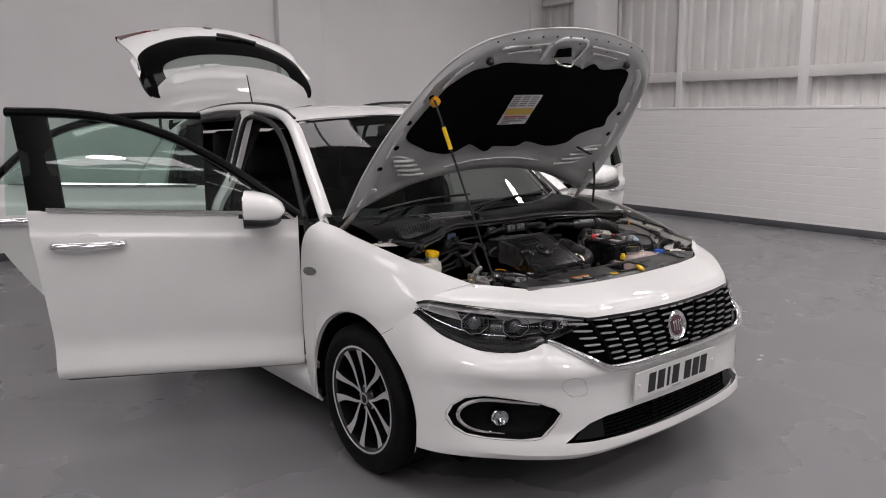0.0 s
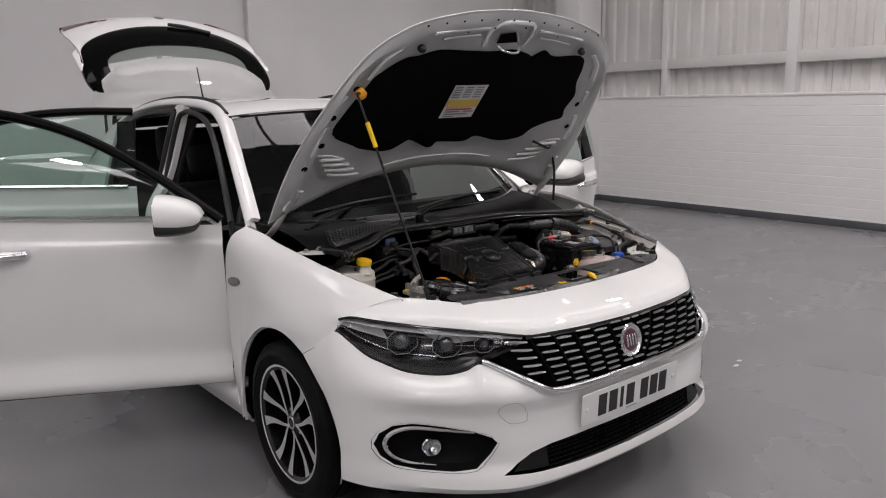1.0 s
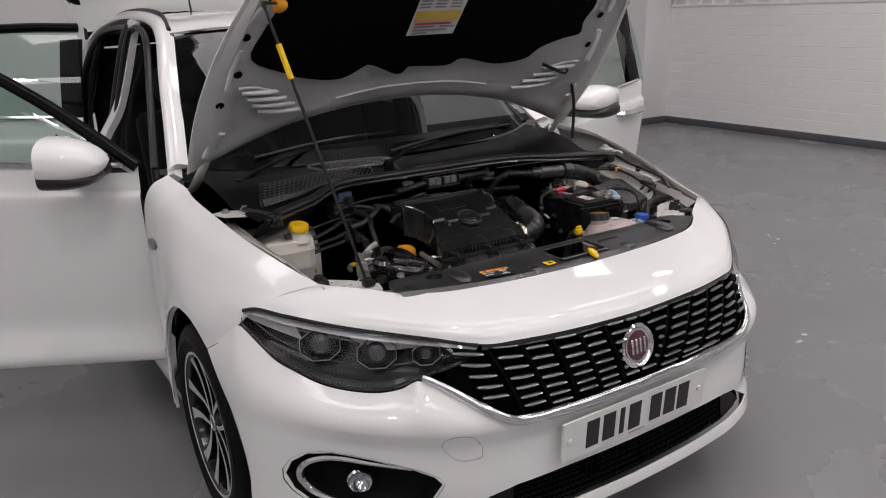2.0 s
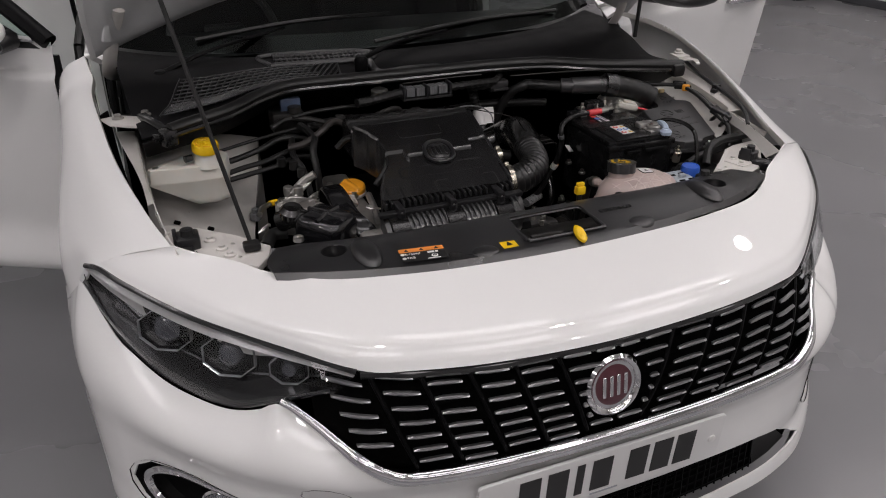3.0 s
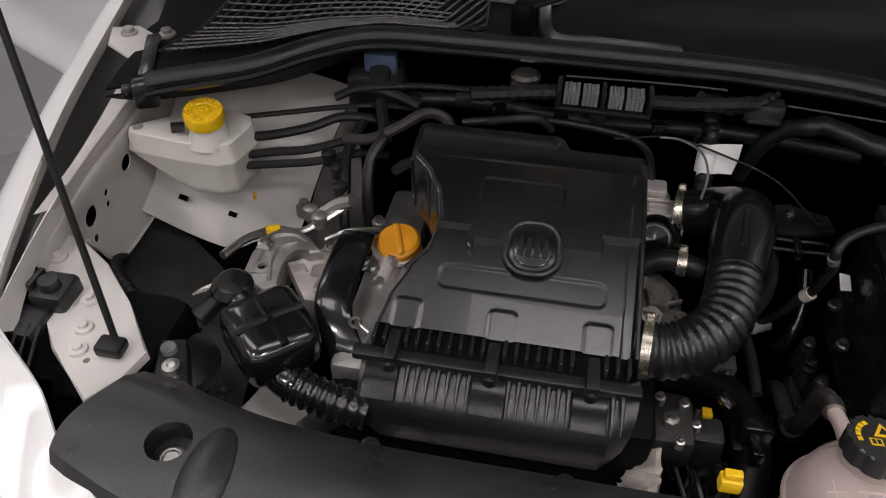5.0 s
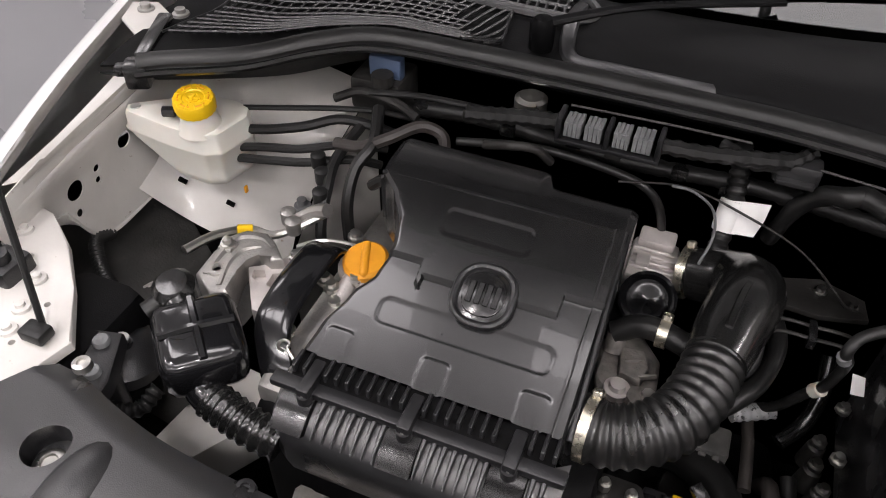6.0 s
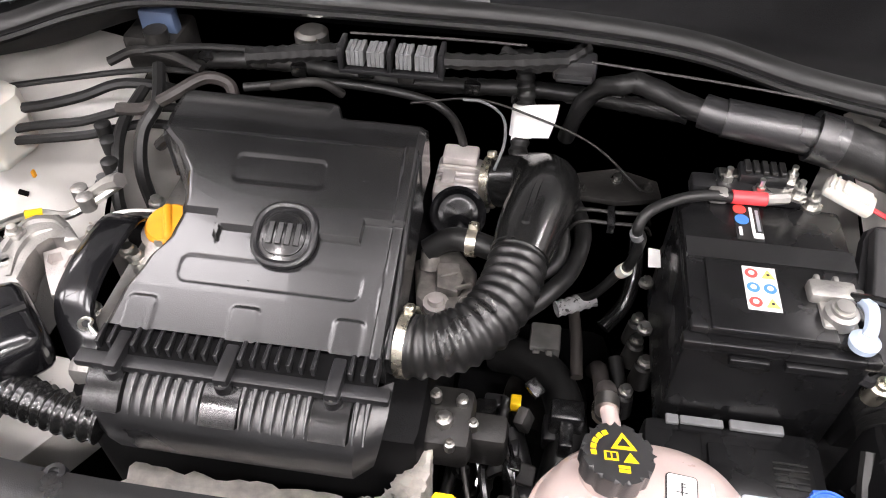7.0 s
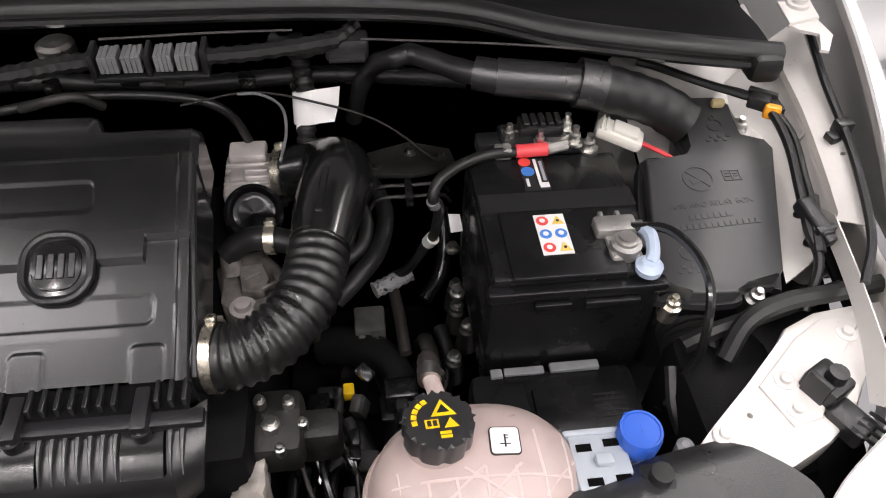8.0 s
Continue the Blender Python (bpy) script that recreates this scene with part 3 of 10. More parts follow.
bm = sheet([both(NOSE_F), both([(p[0] * 0.55 + q[0] * 0.45, p[1] * 0.55 + q[1] * 0.45 - 0.006, p[2] * 0.55 + q[2] * 0.45 + 0.002) for p, q in zip(NOSE_F, NOSE_M)]), both(NOSE_M), both(NOSE_R)], 97, 24, 0.004)
nose = part("nose_panel", bm, paint, car, "glossy white nose panel above the grille")


# grille
def grille_edge(q):
    """Top and bottom of the grille opening, q from -1 to 1."""
    a = abs(q)
    x = 0.50 * a
    zt = lerp_table([(0, 0.744), (0.41, 0.740), (0.46, 0.722), (0.50, 0.700)], x)
    zb = lerp_table([(0, 0.580), (0.30, 0.581), (0.39, 0.588), (0.44, 0.612), (0.50, 0.668)], x)
    return math.copysign(x, q), zt, zb


def grille_at(x, z, out=0.0):
    a = abs(x)
    yt = lerp_table([(0, 0.022), (0.2, 0.036), (0.34, 0.068), (0.425, 0.104), (0.5, 0.165), (0.56, 0.22)], a)
    yb = bumper_at(arc_of_x(a), 0.58).y
    t = (z - 0.57) / 0.175
    return Vector((wx(x), yb + (yt - yb) * t - 0.012 * math.sin(math.pi * min(1, max(0, t))) - out, z))


b = bmesh.new()
cols = []
for i in range(61):
    x, zt, zb = grille_edge(-1 + i / 30)
    cols.append([grille_at(x, zb - 0.012 + (zt - zb + 0.014) * k / 6, -0.024) for k in range(7)])
grid(b, cols)
bmesh.ops.solidify(b, geom=b.faces[:], thickness=0.004)
grille = part("grille", b, felt, car, "black grille with rows of short bright bars")
b = bmesh.new()
tube(b, [grille_at(-0.425 + 0.85 * i / 24, 0.740 - 0.004 * abs(i - 12) / 12, -0.004) for i in range(25)], 0.008, 8, 48)
part("top_frame", b, gloss_black, grille)
bar_metal = mat("brushed_dark_chrome", (0.40, 0.40, 0.41), 0.36, metal=1.0, var=0.1)
for sgn in (-1, 1):
    for c in range(6):
        for r in range(8):
            z = 0.734 - 0.0222 * r - 0.0111 * (c % 2)
            x = sgn * (0.072 + 0.0765 * c - 0.0085 * r)
            lim = lerp_table([(0.585, 0.30), (0.60, 0.375), (0.62, 0.425), (0.65, 0.465), (0.68, 0.495), (0.715, 0.50), (0.735, 0.445)], z)
            if z < 0.588 or abs(x) > lim - 0.006 or abs(x) + 0.0275 < 0.03:
                continue
            w = min(0.0275, lim + 0.012 - abs(x))
            spans = [(x, w)]
            if c == 0:
                # the innermost bars run on to the badge, or to the middle
                out_ = abs(x) + w
                in_ = math.sqrt(max(0.0, 0.060 ** 2 - (z - 0.660) ** 2)) if abs(z - 0.660) < 0.058 else 0.006
                spans = [(sgn * (in_ + out_) / 2, (out_ - in_) / 2)]
                if out_ - in_ > 0.07:
                    cutx = in_ + (out_ - in_) * 0.42
                    spans = [(sgn * (in_ + cutx - 0.006) / 2, (cutx - 0.006 - in_) / 2), (sgn * (cutx + 0.006 + out_) / 2, (out_ - cutx - 0.006) / 2)]
            for x, w in spans:
                b = bmesh.new()
                vs = []
                for k in range(5):
                    t = -1 + k / 2
                    slim = 1 - 0.45 * t ** 4
                    c0 = grille_at(x + w * t, z, 0.001)
                    vs.append([b.verts.new(c0 + Vector((0, oo, dz * slim))) for oo, dz in ((-0.0030, 0.0002), (-0.0010, 0.0040), (0.004, 0.0042), (0.004, -0.0036), (-0.0010, -0.0030))])
                for k in range(4):
                    for q in range(5):
                        b.faces.new((vs[k][q], vs[k][(q + 1) % 5], vs[k + 1][(q + 1) % 5], vs[k + 1][q]))
                b.faces.new(vs[0][::-1])
                b.faces.new(vs[-1])
                part("grille_bar", b, bar_metal, grille, smooth=0)
    for c in range(1, 6):
        b = bmesh.new()
        tube(b, [grille_at(sgn * (0.034 + 0.0765 * c - 0.0085 * r), 0.742 - 0.0222 * r, -0.003) for r in range(8) if 0.034 + 0.0765 * c - 0.0085 * r < 0.47], 0.0040, 6, 16)
        part("grille_divider", b, trim_black, grille, "gloss black grille lattice")
# chrome line under the grille
b = bmesh.new()
ends = [q / 40 * 0.515 for q in range(-40, 41)]
tube(b, [upper_at(q) + Vector((0, -0.003, 0.010)) for q in ends], lambda u: 0.0155 - 0.008 * abs(2 * u - 1) ** 3, 10, 90)
part("chrome_trim", b, chrome, grille, "chrome strip under the grille")
# round badge without lettering
mb = aim((0, 0.020, 0.660), (0, -0.985, 0.17))
b = bmesh.new()
lathe(b, [(0.052, -0.012), (0.056, 0.0), (0.056, 0.008), (0.051, 0.013), (0.045, 0.010), (0.043, 0.006)], 40, mb)
part("badge_ring", b, chrome, grille, "round chrome badge ring")
b = bmesh.new()
lathe(b, [(0.044, 0.004), (0.030, 0.008), (0.001, 0.010)], 40, mb)
part("badge_field", b, maroon, grille, "dark red badge field with plain bars")
for i, x in enumerate((-0.022, -0.0075, 0.0065, 0.021)):
    b = bmesh.new()
    box(b, x - 0.0035, x + 0.0035, -0.019, 0.019, 0.008, 0.0115, 0.001, 1, aim((0, 0.020, 0.660), (0, -0.985, 0.17)) @ pose(0, 0, 0, 0, 0, 180))
    part("badge_bar", b, chrome, grille)


# headlights
HT = [(0.430, 0.104, 0.738), (0.53, 0.190, 0.754), (0.66, 0.318, 0.775), (0.76, 0.455, 0.790), (0.805, 0.530, 0.797), (0.830, 0.572, 0.786)]
HB = [(0.470, 0.118, 0.702), (0.545, 0.180, 0.664), (0.625, 0.245, 0.632), (0.72, 0.362, 0.638), (0.795, 0.478, 0.685), (0.838, 0.574, 0.748)]


lamp_bowl = mat("silvered_reflector", (0.32, 0.325, 0.335), 0.24, metal=0.3, var=0.2, scale=60, coat=0.5)
lamp_dark = mat("smoked_lamp_plastic", (0.009, 0.009, 0.010), 0.22, var=0.25, scale=25, coat=0.3)
smoked_chrome = mat("smoked_chrome", (0.20, 0.205, 0.215), 0.18, metal=0.85, var=0.2, scale=40)
lamp_white = mat("reflector_and_glint_white", (0.90, 0.89, 0.88), 0.16, metal=0.1, var=0.08, scale=40, coat=0.4)
mat_projector = mat("projector_glass", (0.10, 0.105, 0.12), 0.06, metal=0.5, var=0.2, coat=1.0)


def head_light(sgn):
    f = (lambda c: flip(c)) if sgn < 0 else (lambda c: [(front_x(x), y, z) for x, y, z in c])

    def off(c, d, dz=0.0):
        return [(x - 0.62 * d, y + 0.75 * d, z + dz) for x, y, z in c]

    def between_edges(t, out):
        return [(a[0] + (b_[0] - a[0]) * t + out, a[1] + (b_[1] - a[1]) * t - out * 1.2, a[2] + (b_[2] - a[2]) * t) for a, b_ in zip(HT, HB)]
    mid = between_edges(0.5, 0.010)
    house = part("headlight", sheet([f(off(HT, 0.010)), f(off(between_edges(0.15, 0.0), 0.055)), f(off(mid, 0.075)), f(off(HB, 0.010))], 40, 18, 0.003), lamp_dark, car, "dark headlight with two square-cut projector lenses")
    part("lens", sheet([f(HT), f(between_edges(0.25, 0.006)), f(mid), f(between_edges(0.8, 0.006)), f(HB)], 40, 18, 0), clear_lens, house, "clear headlight cover")
    b = bmesh.new()
    tube(b, [Vector(p) + Vector((0, 0.002, 0.002)) for p in f(HT)], 0.0055, 8, 40)
    part("seal", b, gloss_black, house)
    b = bmesh.new()
    tube(b, [Vector(p) + Vector((0, 0.006, 0.001)) for p in f(HB)], 0.0045, 8, 40)
    part("seal", b, gloss_black, house)
    # white wedge painted in place of a reflection, between brow and lamps
    b = bmesh.new()
    low_, high_ = between_edges(0.40, 0.0), between_edges(0.20, 0.0)
    at = lambda c, u: Vector(c[int(u)]).lerp(Vector(c[int(u) + 1]), u - int(u))
    wedge = [off([tuple(at(high_, u).lerp(at(low_, u), g)) for u, g in zip((0.75, 1.2, 1.6, 2.0, 2.2), (0, 0, 0, 0, 0))], 0.016), off([tuple(at(high_, u).lerp(at(low_, u), g)) for u, g in zip((0.75, 1.2, 1.6, 2.0, 2.2), (0.1, 0.7, 1.0, 0.5, 0.05))], 0.022)]
    grid(b, [cr(f(w), 16) for w in wedge])
    bmesh.ops.solidify(b, geom=b.faces[:], thickness=0.002)
    part("inner_reflector", b, lamp_white, house, "white wedge painted as a reflection in the headlight")
    # white band painted as shine along the lens edge, a pale light guide over it
    b = bmesh.new()
    grid(b, [cr(f(off(between_edges(t, 0.0), d)), 30) for t, d in ((0.04, 0.016), (0.09, 0.007), (0.15, -0.002), (0.17, 0.003))])
    bmesh.ops.solidify(b, geom=b.faces[:], thickness=0.002)
    part("brow", b, lamp_white, house, "white strip painted as the shine along the lens edge")
    b = bmesh.new()
    tube(b, cr(f(off(between_edges(0.30, 0.0), 0.030)), 24), 0.0045, 6, 40, flat=0.6)
    part("light_guide", b, lamp_bowl, house, "pale light guide strip")
    b = bmesh.new()
    tip = [between_edges(t, 0.0) for t in (0.12, 0.28, 0.42)]
    grid(b, [f([off([row[3]], 0.016)[0], off([row[4]], 0.012)[0], off([row[5]], 0.006)[0]]) for row in tip])
    bmesh.ops.solidify(b, geom=b.faces[:], thickness=0.002)
    part("side_reflector", b, lamp_white, house, "silvered reflector in the headlight's outer tip")
    b = bmesh.new()
    tube(b, cr(f(off(between_edges(0.70, 0.0), 0.034)), 24), 0.003, 6, 40)
    part("trim_line", b, smoked_chrome, house)
    b = bmesh.new()
    grid(b, [cr(f(off(between_edges(0.66, 0.0), 0.050)), 24), cr(f(off(between_edges(0.74, 0.0), 0.030)), 24), cr(f(off(between_edges(0.90, 0.0), 0.016)), 24)])
    bmesh.ops.solidify(b, geom=b.faces[:], thickness=0.002)
    part("lower_shelf", b, lamp_dark, house)
    for x, y, z, r, d in ((0.708, 0.384, 0.722, 0.042, (0.5, -0.86, 0.1)), (0.612, 0.270, 0.714, 0.040, (0.5, -0.86, 0.1)), (0.524, 0.188, 0.716, 0.028, (0.45, -0.9, 0.1))):
        m = aim((front_x(sgn * x), y, z), (sgn * d[0], d[1], d[2])) @ pose(0, 0, 0, 0, 0, 22.5)
        wide = m @ pose(0, 0, 0, 0, 0, -22.5) @ Matrix.Diagonal((1.20, 0.92, 1, 1)) @ pose(0, 0, 0, 0, 0, 22.5)
        b = bmesh.new()
        lathe(b, [(r * 1.07, -0.006), (r * 1.08, 0.003), (r * 1.05, 0.005), (r * 1.02, 0.003), (r * 1.03, -0.006)], 8, wide, closed=True)
        part("lamp_bezel", b, lamp_bowl, house, "angular pale lamp bezel", 20)
        b = bmesh.new()
        lathe(b, [(r * 1.03, 0.001), (r * 1.00, -0.010), (r * 0.80, -0.018), (r * 0.60, -0.016), (r * 0.60, -0.019), (r * 0.80, -0.021), (r * 1.03, -0.012)], 8, wide, closed=True)
        part("lamp_cup", b, lamp_dark, house, "", 20)
        b = bmesh.new()
        lathe(b, [(r * 0.66, -0.020), (r * 0.62, -0.006), (r * 0.4, 0.003), (r * 0.02, 0.006)], 24, m)
        part("projector", b, mat_projector, house, "glassy projector lens")
    return house


def raise_front(ob):
    """Lifts the bumper, grille and lamps, more in the middle than at the wings, to fit the camera's view."""
    for o in [ob] + list(ob.children_recursive):
        for v in o.data.vertices:
            x, z = abs(v.co.x), v.co.z
            side = 1 - 0.5 * min(1.0, max(0.0, (x - 0.5) / 0.35))
            high = 1 - min(1.0, max(0.0, (z - 0.76) / 0.086))
            v.co.z += (0.012 + 0.008 * min(1.0, max(0.0, (z - 0.62) / 0.12))) * side * high


lamps_front = [head_light(-1), head_light(1)]
for ob in [bumper, grille, nose] + lamps_front:
    raise_front(ob)


# wings
def arch_pt(deg, x=-0.902):
    return (x, HUB_Y + ARCH * math.cos(radians(deg)), HUB_Z + ARCH * math.sin(radians(deg)))


def plan_x(y):
    """Half width of the front at a distance y from the nose."""
    return next((p.x for p in PLAN if p.y >= y), 0.90)


WING = [
    [(-0.671, 0.450, 0.866), (-0.748, 0.498, 0.842), (-0.813, 0.550, 0.803), (-0.838, 0.582, 0.760), (-0.872, 0.645, 0.700), arch_pt(119, -0.897)],
    [(-0.704, 0.560, 0.888), (-0.772, 0.606, 0.866), (-0.832, 0.660, 0.818), (-0.870, 0.700, 0.768), (-0.894, 0.745, 0.720), arch_pt(106, -0.901)],
    [(-0.748, 0.760, 0.924), (-0.802, 0.790, 0.904), (-0.849, 0.820, 0.852), (-0.885, 0.850, 0.795), (-0.902, 0.875, 0.740), arch_pt(91, -0.904)],
    [(-0.770, 0.930, 0.954), (-0.824, 0.955, 0.931), (-0.863, 0.980, 0.880), (-0.890, 1.000, 0.810), (-0.899, 1.020, 0.740), arch_pt(69, -0.905)],
    [(-0.786, 1.090, 0.981), (-0.840, 1.110, 0.955), (-0.872, 1.130, 0.900), (-0.888, 1.150, 0.800), (-0.891, 1.170, 0.680), arch_pt(42, -0.904)],
    [(-0.782, 1.190, 0.996), (-0.842, 1.205, 0.968), (-0.877, 1.220, 0.910), (-0.889, 1.240, 0.780), (-0.890, 1.260, 0.580), arch_pt(15, -0.902)],
    [(-0.789, 1.250, 1.006), (-0.848, 1.262, 0.975), (-0.880, 1.272, 0.910), (-0.889, 1.280, 0.740), (-0.889, 1.284, 0.480), (-0.900, 1.285, 0.235)],
    [(-0.800, 1.345, 1.018), (-0.856, 1.360, 0.985), (-0.884, 1.372, 0.910), (-0.889, 1.382, 0.740), (-0.886, 1.384, 0.480), (-0.872, 1.384, 0.235)],
]
def fuller(k, c):
    """Moves the passenger's wing lip farther out and higher over the gutter to fit the camera's view."""
    s_ = (0.0, -0.12, 0.30, 0.70, 0.84, 0.8, 0.5, 0.0)[k]
    e_ = (1.0, 0.95, 0.6, 0.35, 0.2, 0.1, 0.0, 0.0)[k]
    return [(x - dx * s_ - e_ * (front_x(-x) - wx(-x)), y, z + dz * s_) for (x, y, z), dx, dz in zip(c, (0.052, 0.032, 0.014, 0, 0, 0), (0.016, 0.020, 0.014, 0, 0, 0))]


for sgn in (-1, 1):
    f = (lambda c: c) if sgn < 0 else flip
    wing_rows = WING if sgn < 0 else [fuller(k, c) for k, c in enumerate(WING)]
    wing = part("front_wing", sheet([f(c) for c in wing_rows], 22, 44, 0.004), paint, car, "glossy white front wing")
    lip = [c[0] for c in wing_rows]
    b = bmesh.new()
    rows = [cr(f(lip), 40), cr(f([(x + 0.003, y, z - 0.006) for x, y, z in lip]), 40), cr(f([(x + 0.004, y, z - 0.014) for x, y, z in lip]), 40)]
    grid(b, rows)
    bmesh.ops.solidify(b, geom=b.faces[:], thickness=0.002)
    part("wing_flange", b, paint_inner, wing, "white painted inner flange of the wing")
    part("wing_channel", sheet([f([(-0.664, 0.432, 0.858), (-0.676, 0.50, 0.868), (-0.686, 0.58, 0.880), (-0.694, 0.66, 0.890)]), f([(-0.655, 0.46, 0.832), (-0.672, 0.52, 0.846), (-0.684, 0.59, 0.858), (-0.697, 0.70, 0.867)])], 20, 5, 0.002), paint_inner, wing)
    b = bmesh.new()
    tube(b, f([(-0.836, 0.576, 0.776)] + [(x - 0.0010, y - 0.0015, z) for x, y, z in WING[0][3:]]), 0.0010, 6, 30)
    part("panel_gap", b, trim_black, wing)
    # lip of the wheel arch and its liner
    b = bmesh.new()
    ring = [(-1 if sgn < 0 else 1, a) for a in range(-15, 196, 6)]
    rows = []
    for dx, dr in ((0.0, 0.0), (0.003, -0.006), (0.010, -0.008)) if sgn < 0 else ((-0.05, 0.0), (-0.047, -0.006), (-0.04, -0.008)):
        rows.append([Vector((sgn * (min(0.898, plan_x(HUB_Y + ARCH * math.cos(radians(a))) - 0.002) - dx), HUB_Y + (ARCH + dr) * math.cos(radians(a)), HUB_Z + (ARCH + dr) * math.sin(radians(a)))) for _, a in ring])
    grid(b, rows)
    bmesh.ops.solidify(b, geom=b.faces[:], thickness=0.002)
    part("arch_lip", b, paint, wing)
    b = bmesh.new()
    rows = []
    for dx, dr in ((0.02, -0.004), (0.10, -0.042), (0.20, -0.042), (0.36, -0.042)):
        rows.append([Vector((sgn * (0.895 - dx), HUB_Y + (ARCH - 0.008 + dr) * math.cos(radians(a)), HUB_Z + (ARCH - 0.008 + dr) * math.sin(radians(a)))) for _, a in ring])
    rows.append([Vector((sgn * 0.52, HUB_Y + 0.05 * math.cos(radians(a)), HUB_Z + 0.05 * math.sin(radians(a)))) for _, a in ring])
    grid(b, rows)
    bmesh.ops.solidify(b, geom=b.faces[:], thickness=0.002)
    part("arch_liner", b, felt, wing, "black wheel arch liner")
    b = bmesh.new()
    lathe(b, [(0.016, -0.003), (0.017, 0.003), (0.001, 0.006)], 16, Matrix.Diagonal((1, 1, 1, 1)) @ Matrix.Translation((sgn * 0.889, 1.297, 0.808)) @ Matrix.Rotation(radians(90 * sgn), 4, "Y") @ Matrix.Rotation(radians(8), 4, "Z") @ Matrix.Diagonal((1.15, 3.4, 1.2, 1)))
    part("side_repeater", b, connector_grey, wing, "small oval side repeater lamp")

# wheels
wheel_bm = bmesh.new()
lathe(wheel_bm, [(0.222, -0.10), (0.226, -0.095), (0.208, -0.08), (0.200, 0.02), (0.208, 0.085), (0.224, 0.098), (0.227, 0.102), (0.219, 0.104), (0.206, 0.094), (0.195, 0.02), (0.2, -0.08), (0.21, -0.1)], 48, closed=True)
wheel_mesh = finish("rim", wheel_bm, gloss_black)
l_bm = bmesh.new()
lathe(l_bm, [(0.2285, 0.100), (0.2285, 0.105), (0.222, 0.1058), (0.217, 0.101), (0.2172, 0.098)], 60, closed=True)
lip_mesh = finish("rim_lip", l_bm, rim_silver)
t_bm = bmesh.new()
lathe(t_bm, [(0.222, -0.098), (0.235, -0.108), (0.27, -0.113), (0.300, -0.104), (0.312, -0.092), (0.3165, -0.06), (0.3165, -0.045), (0.310, -0.043), (0.310, -0.039), (0.3175, -0.037), (0.3175, -0.003), (0.310, -0.002), (0.310, 0.002), (0.3175, 0.003), (0.3175, 0.037), (0.310, 0.039), (0.310, 0.043), (0.3165, 0.045), (0.3165, 0.06), (0.312, 0.092), (0.300, 0.104), (0.285, 0.1095), (0.283, 0.112), (0.266, 0.1135), (0.264, 0.111), (0.235, 0.108), (0.222, 0.098), (0.215, 0.05), (0.215, -0.05)], 72, closed=True)
tyre_mesh = finish("tyre", t_bm, tyre_rubber)
d_bm = bmesh.new()
lathe(d_bm, [(0.14, -0.02), (0.14, 0.0), (0.07, 0.0), (0.068, 0.03), (0.001, 0.03)], 36)
disc_mesh = finish("brake_disc", d_bm, grime)


def spoke_mesh():
    """One slim blade that bows toward its twin and flares at the rim: bright face, black flanks."""
    out = []
    for which in (0, 1):
        b = bmesh.new()
        rows = []
        for i in range(17):
            u = i / 16
            r = 0.030 + u * 0.190
            turn = 0.275 + 0.34 * (1 - u) ** 2.2 - 0.055 * math.sin(math.pi * u)
            w = 0.0042 + 0.0088 * u + 0.0105 * u ** 5
            h = 0.084 + 0.016 * u - 0.007 * math.sin(math.pi * u)
            c, s_ = math.cos(turn), math.sin(turn)
            prof = ((-w, h), (w, h), (w * 0.85, h - 0.002), (-w * 0.85, h - 0.002)) if which == 0 else ((-w * 0.98, h - 0.001), (w * 0.98, h - 0.001), (w * 1.2, h - 0.055), (-w * 1.2, h - 0.055))
            rows.append([Vector((r * c - t * s_, r * s_ + t * c, z)) for t, z in prof])
        vs = grid(b, rows, close_u=True)
        b.faces.new(vs[0][::-1])
        b.faces.new(vs[-1])
        out.append(finish("spoke", b, rim_silver if which == 0 else gloss_black))
    return out


spoke_face, spoke_back = spoke_mesh()
h_bm = bmesh.new()
lathe(h_bm, [(0.062, 0.03), (0.058, 0.070), (0.034, 0.080), (0.030, 0.086), (0.001, 0.0875)], 30)
hub_mesh = finish("hub_cap", h_bm, gloss_black)
h_bm = bmesh.new()
lathe(h_bm, [(0.0270, 0.0862), (0.0262, 0.0880), (0.023, 0.0884), (0.022, 0.0866)], 30)
hub_ring = finish("hub_ring", h_bm, steel)
n_bm = bmesh.new()
lathe(n_bm, [(0.010, 0.045), (0.009, 0.074), (0.001, 0.074)], 6)
nut_mesh = finish("wheel_nut", n_bm, steel)


def make_wheel(x, y, sgn):
    w = new("wheel", wheel_mesh)
    w.parent = car
    w.matrix_local = Matrix.Translation((x, y, HUB_Z)) @ Matrix.Rotation(radians(90 * sgn), 4, "Y") @ Matrix.Rotation(radians(18), 4, "Z")
    tagged(w, "black and silver alloy wheel with slim swept spokes")
    for nm, me in (("tyre", tyre_mesh), ("brake_disc", disc_mesh), ("hub_cap", hub_mesh), ("hub_ring", hub_ring), ("rim_lip", lip_mesh)):
        o = new(nm, me)
        o.parent = w
    for k in range(5):
        for side in (0, 1):
            for me, nm in ((spoke_face, "spoke_face"), (spoke_back, "spoke")):
                o = new(nm, me)
                o.parent = w
                o.matrix_local = Matrix.Rotation(radians(72 * k), 4, "Z") @ (Matrix.Diagonal((1, -1, 1, 1)) if side else Matrix())
        o = new("wheel_nut", nut_mesh)
        o.parent = w
        o.matrix_local = Matrix.Rotation(radians(72 * k), 4, "Z") @ Matrix.Translation((0.047, 0, 0))


for sgn in (-1, 1):
    make_wheel(sgn * 0.778, HUB_Y + 0.012, sgn)
    make_wheel(sgn * 0.778, HUB_Y + WHEELBASE, sgn)

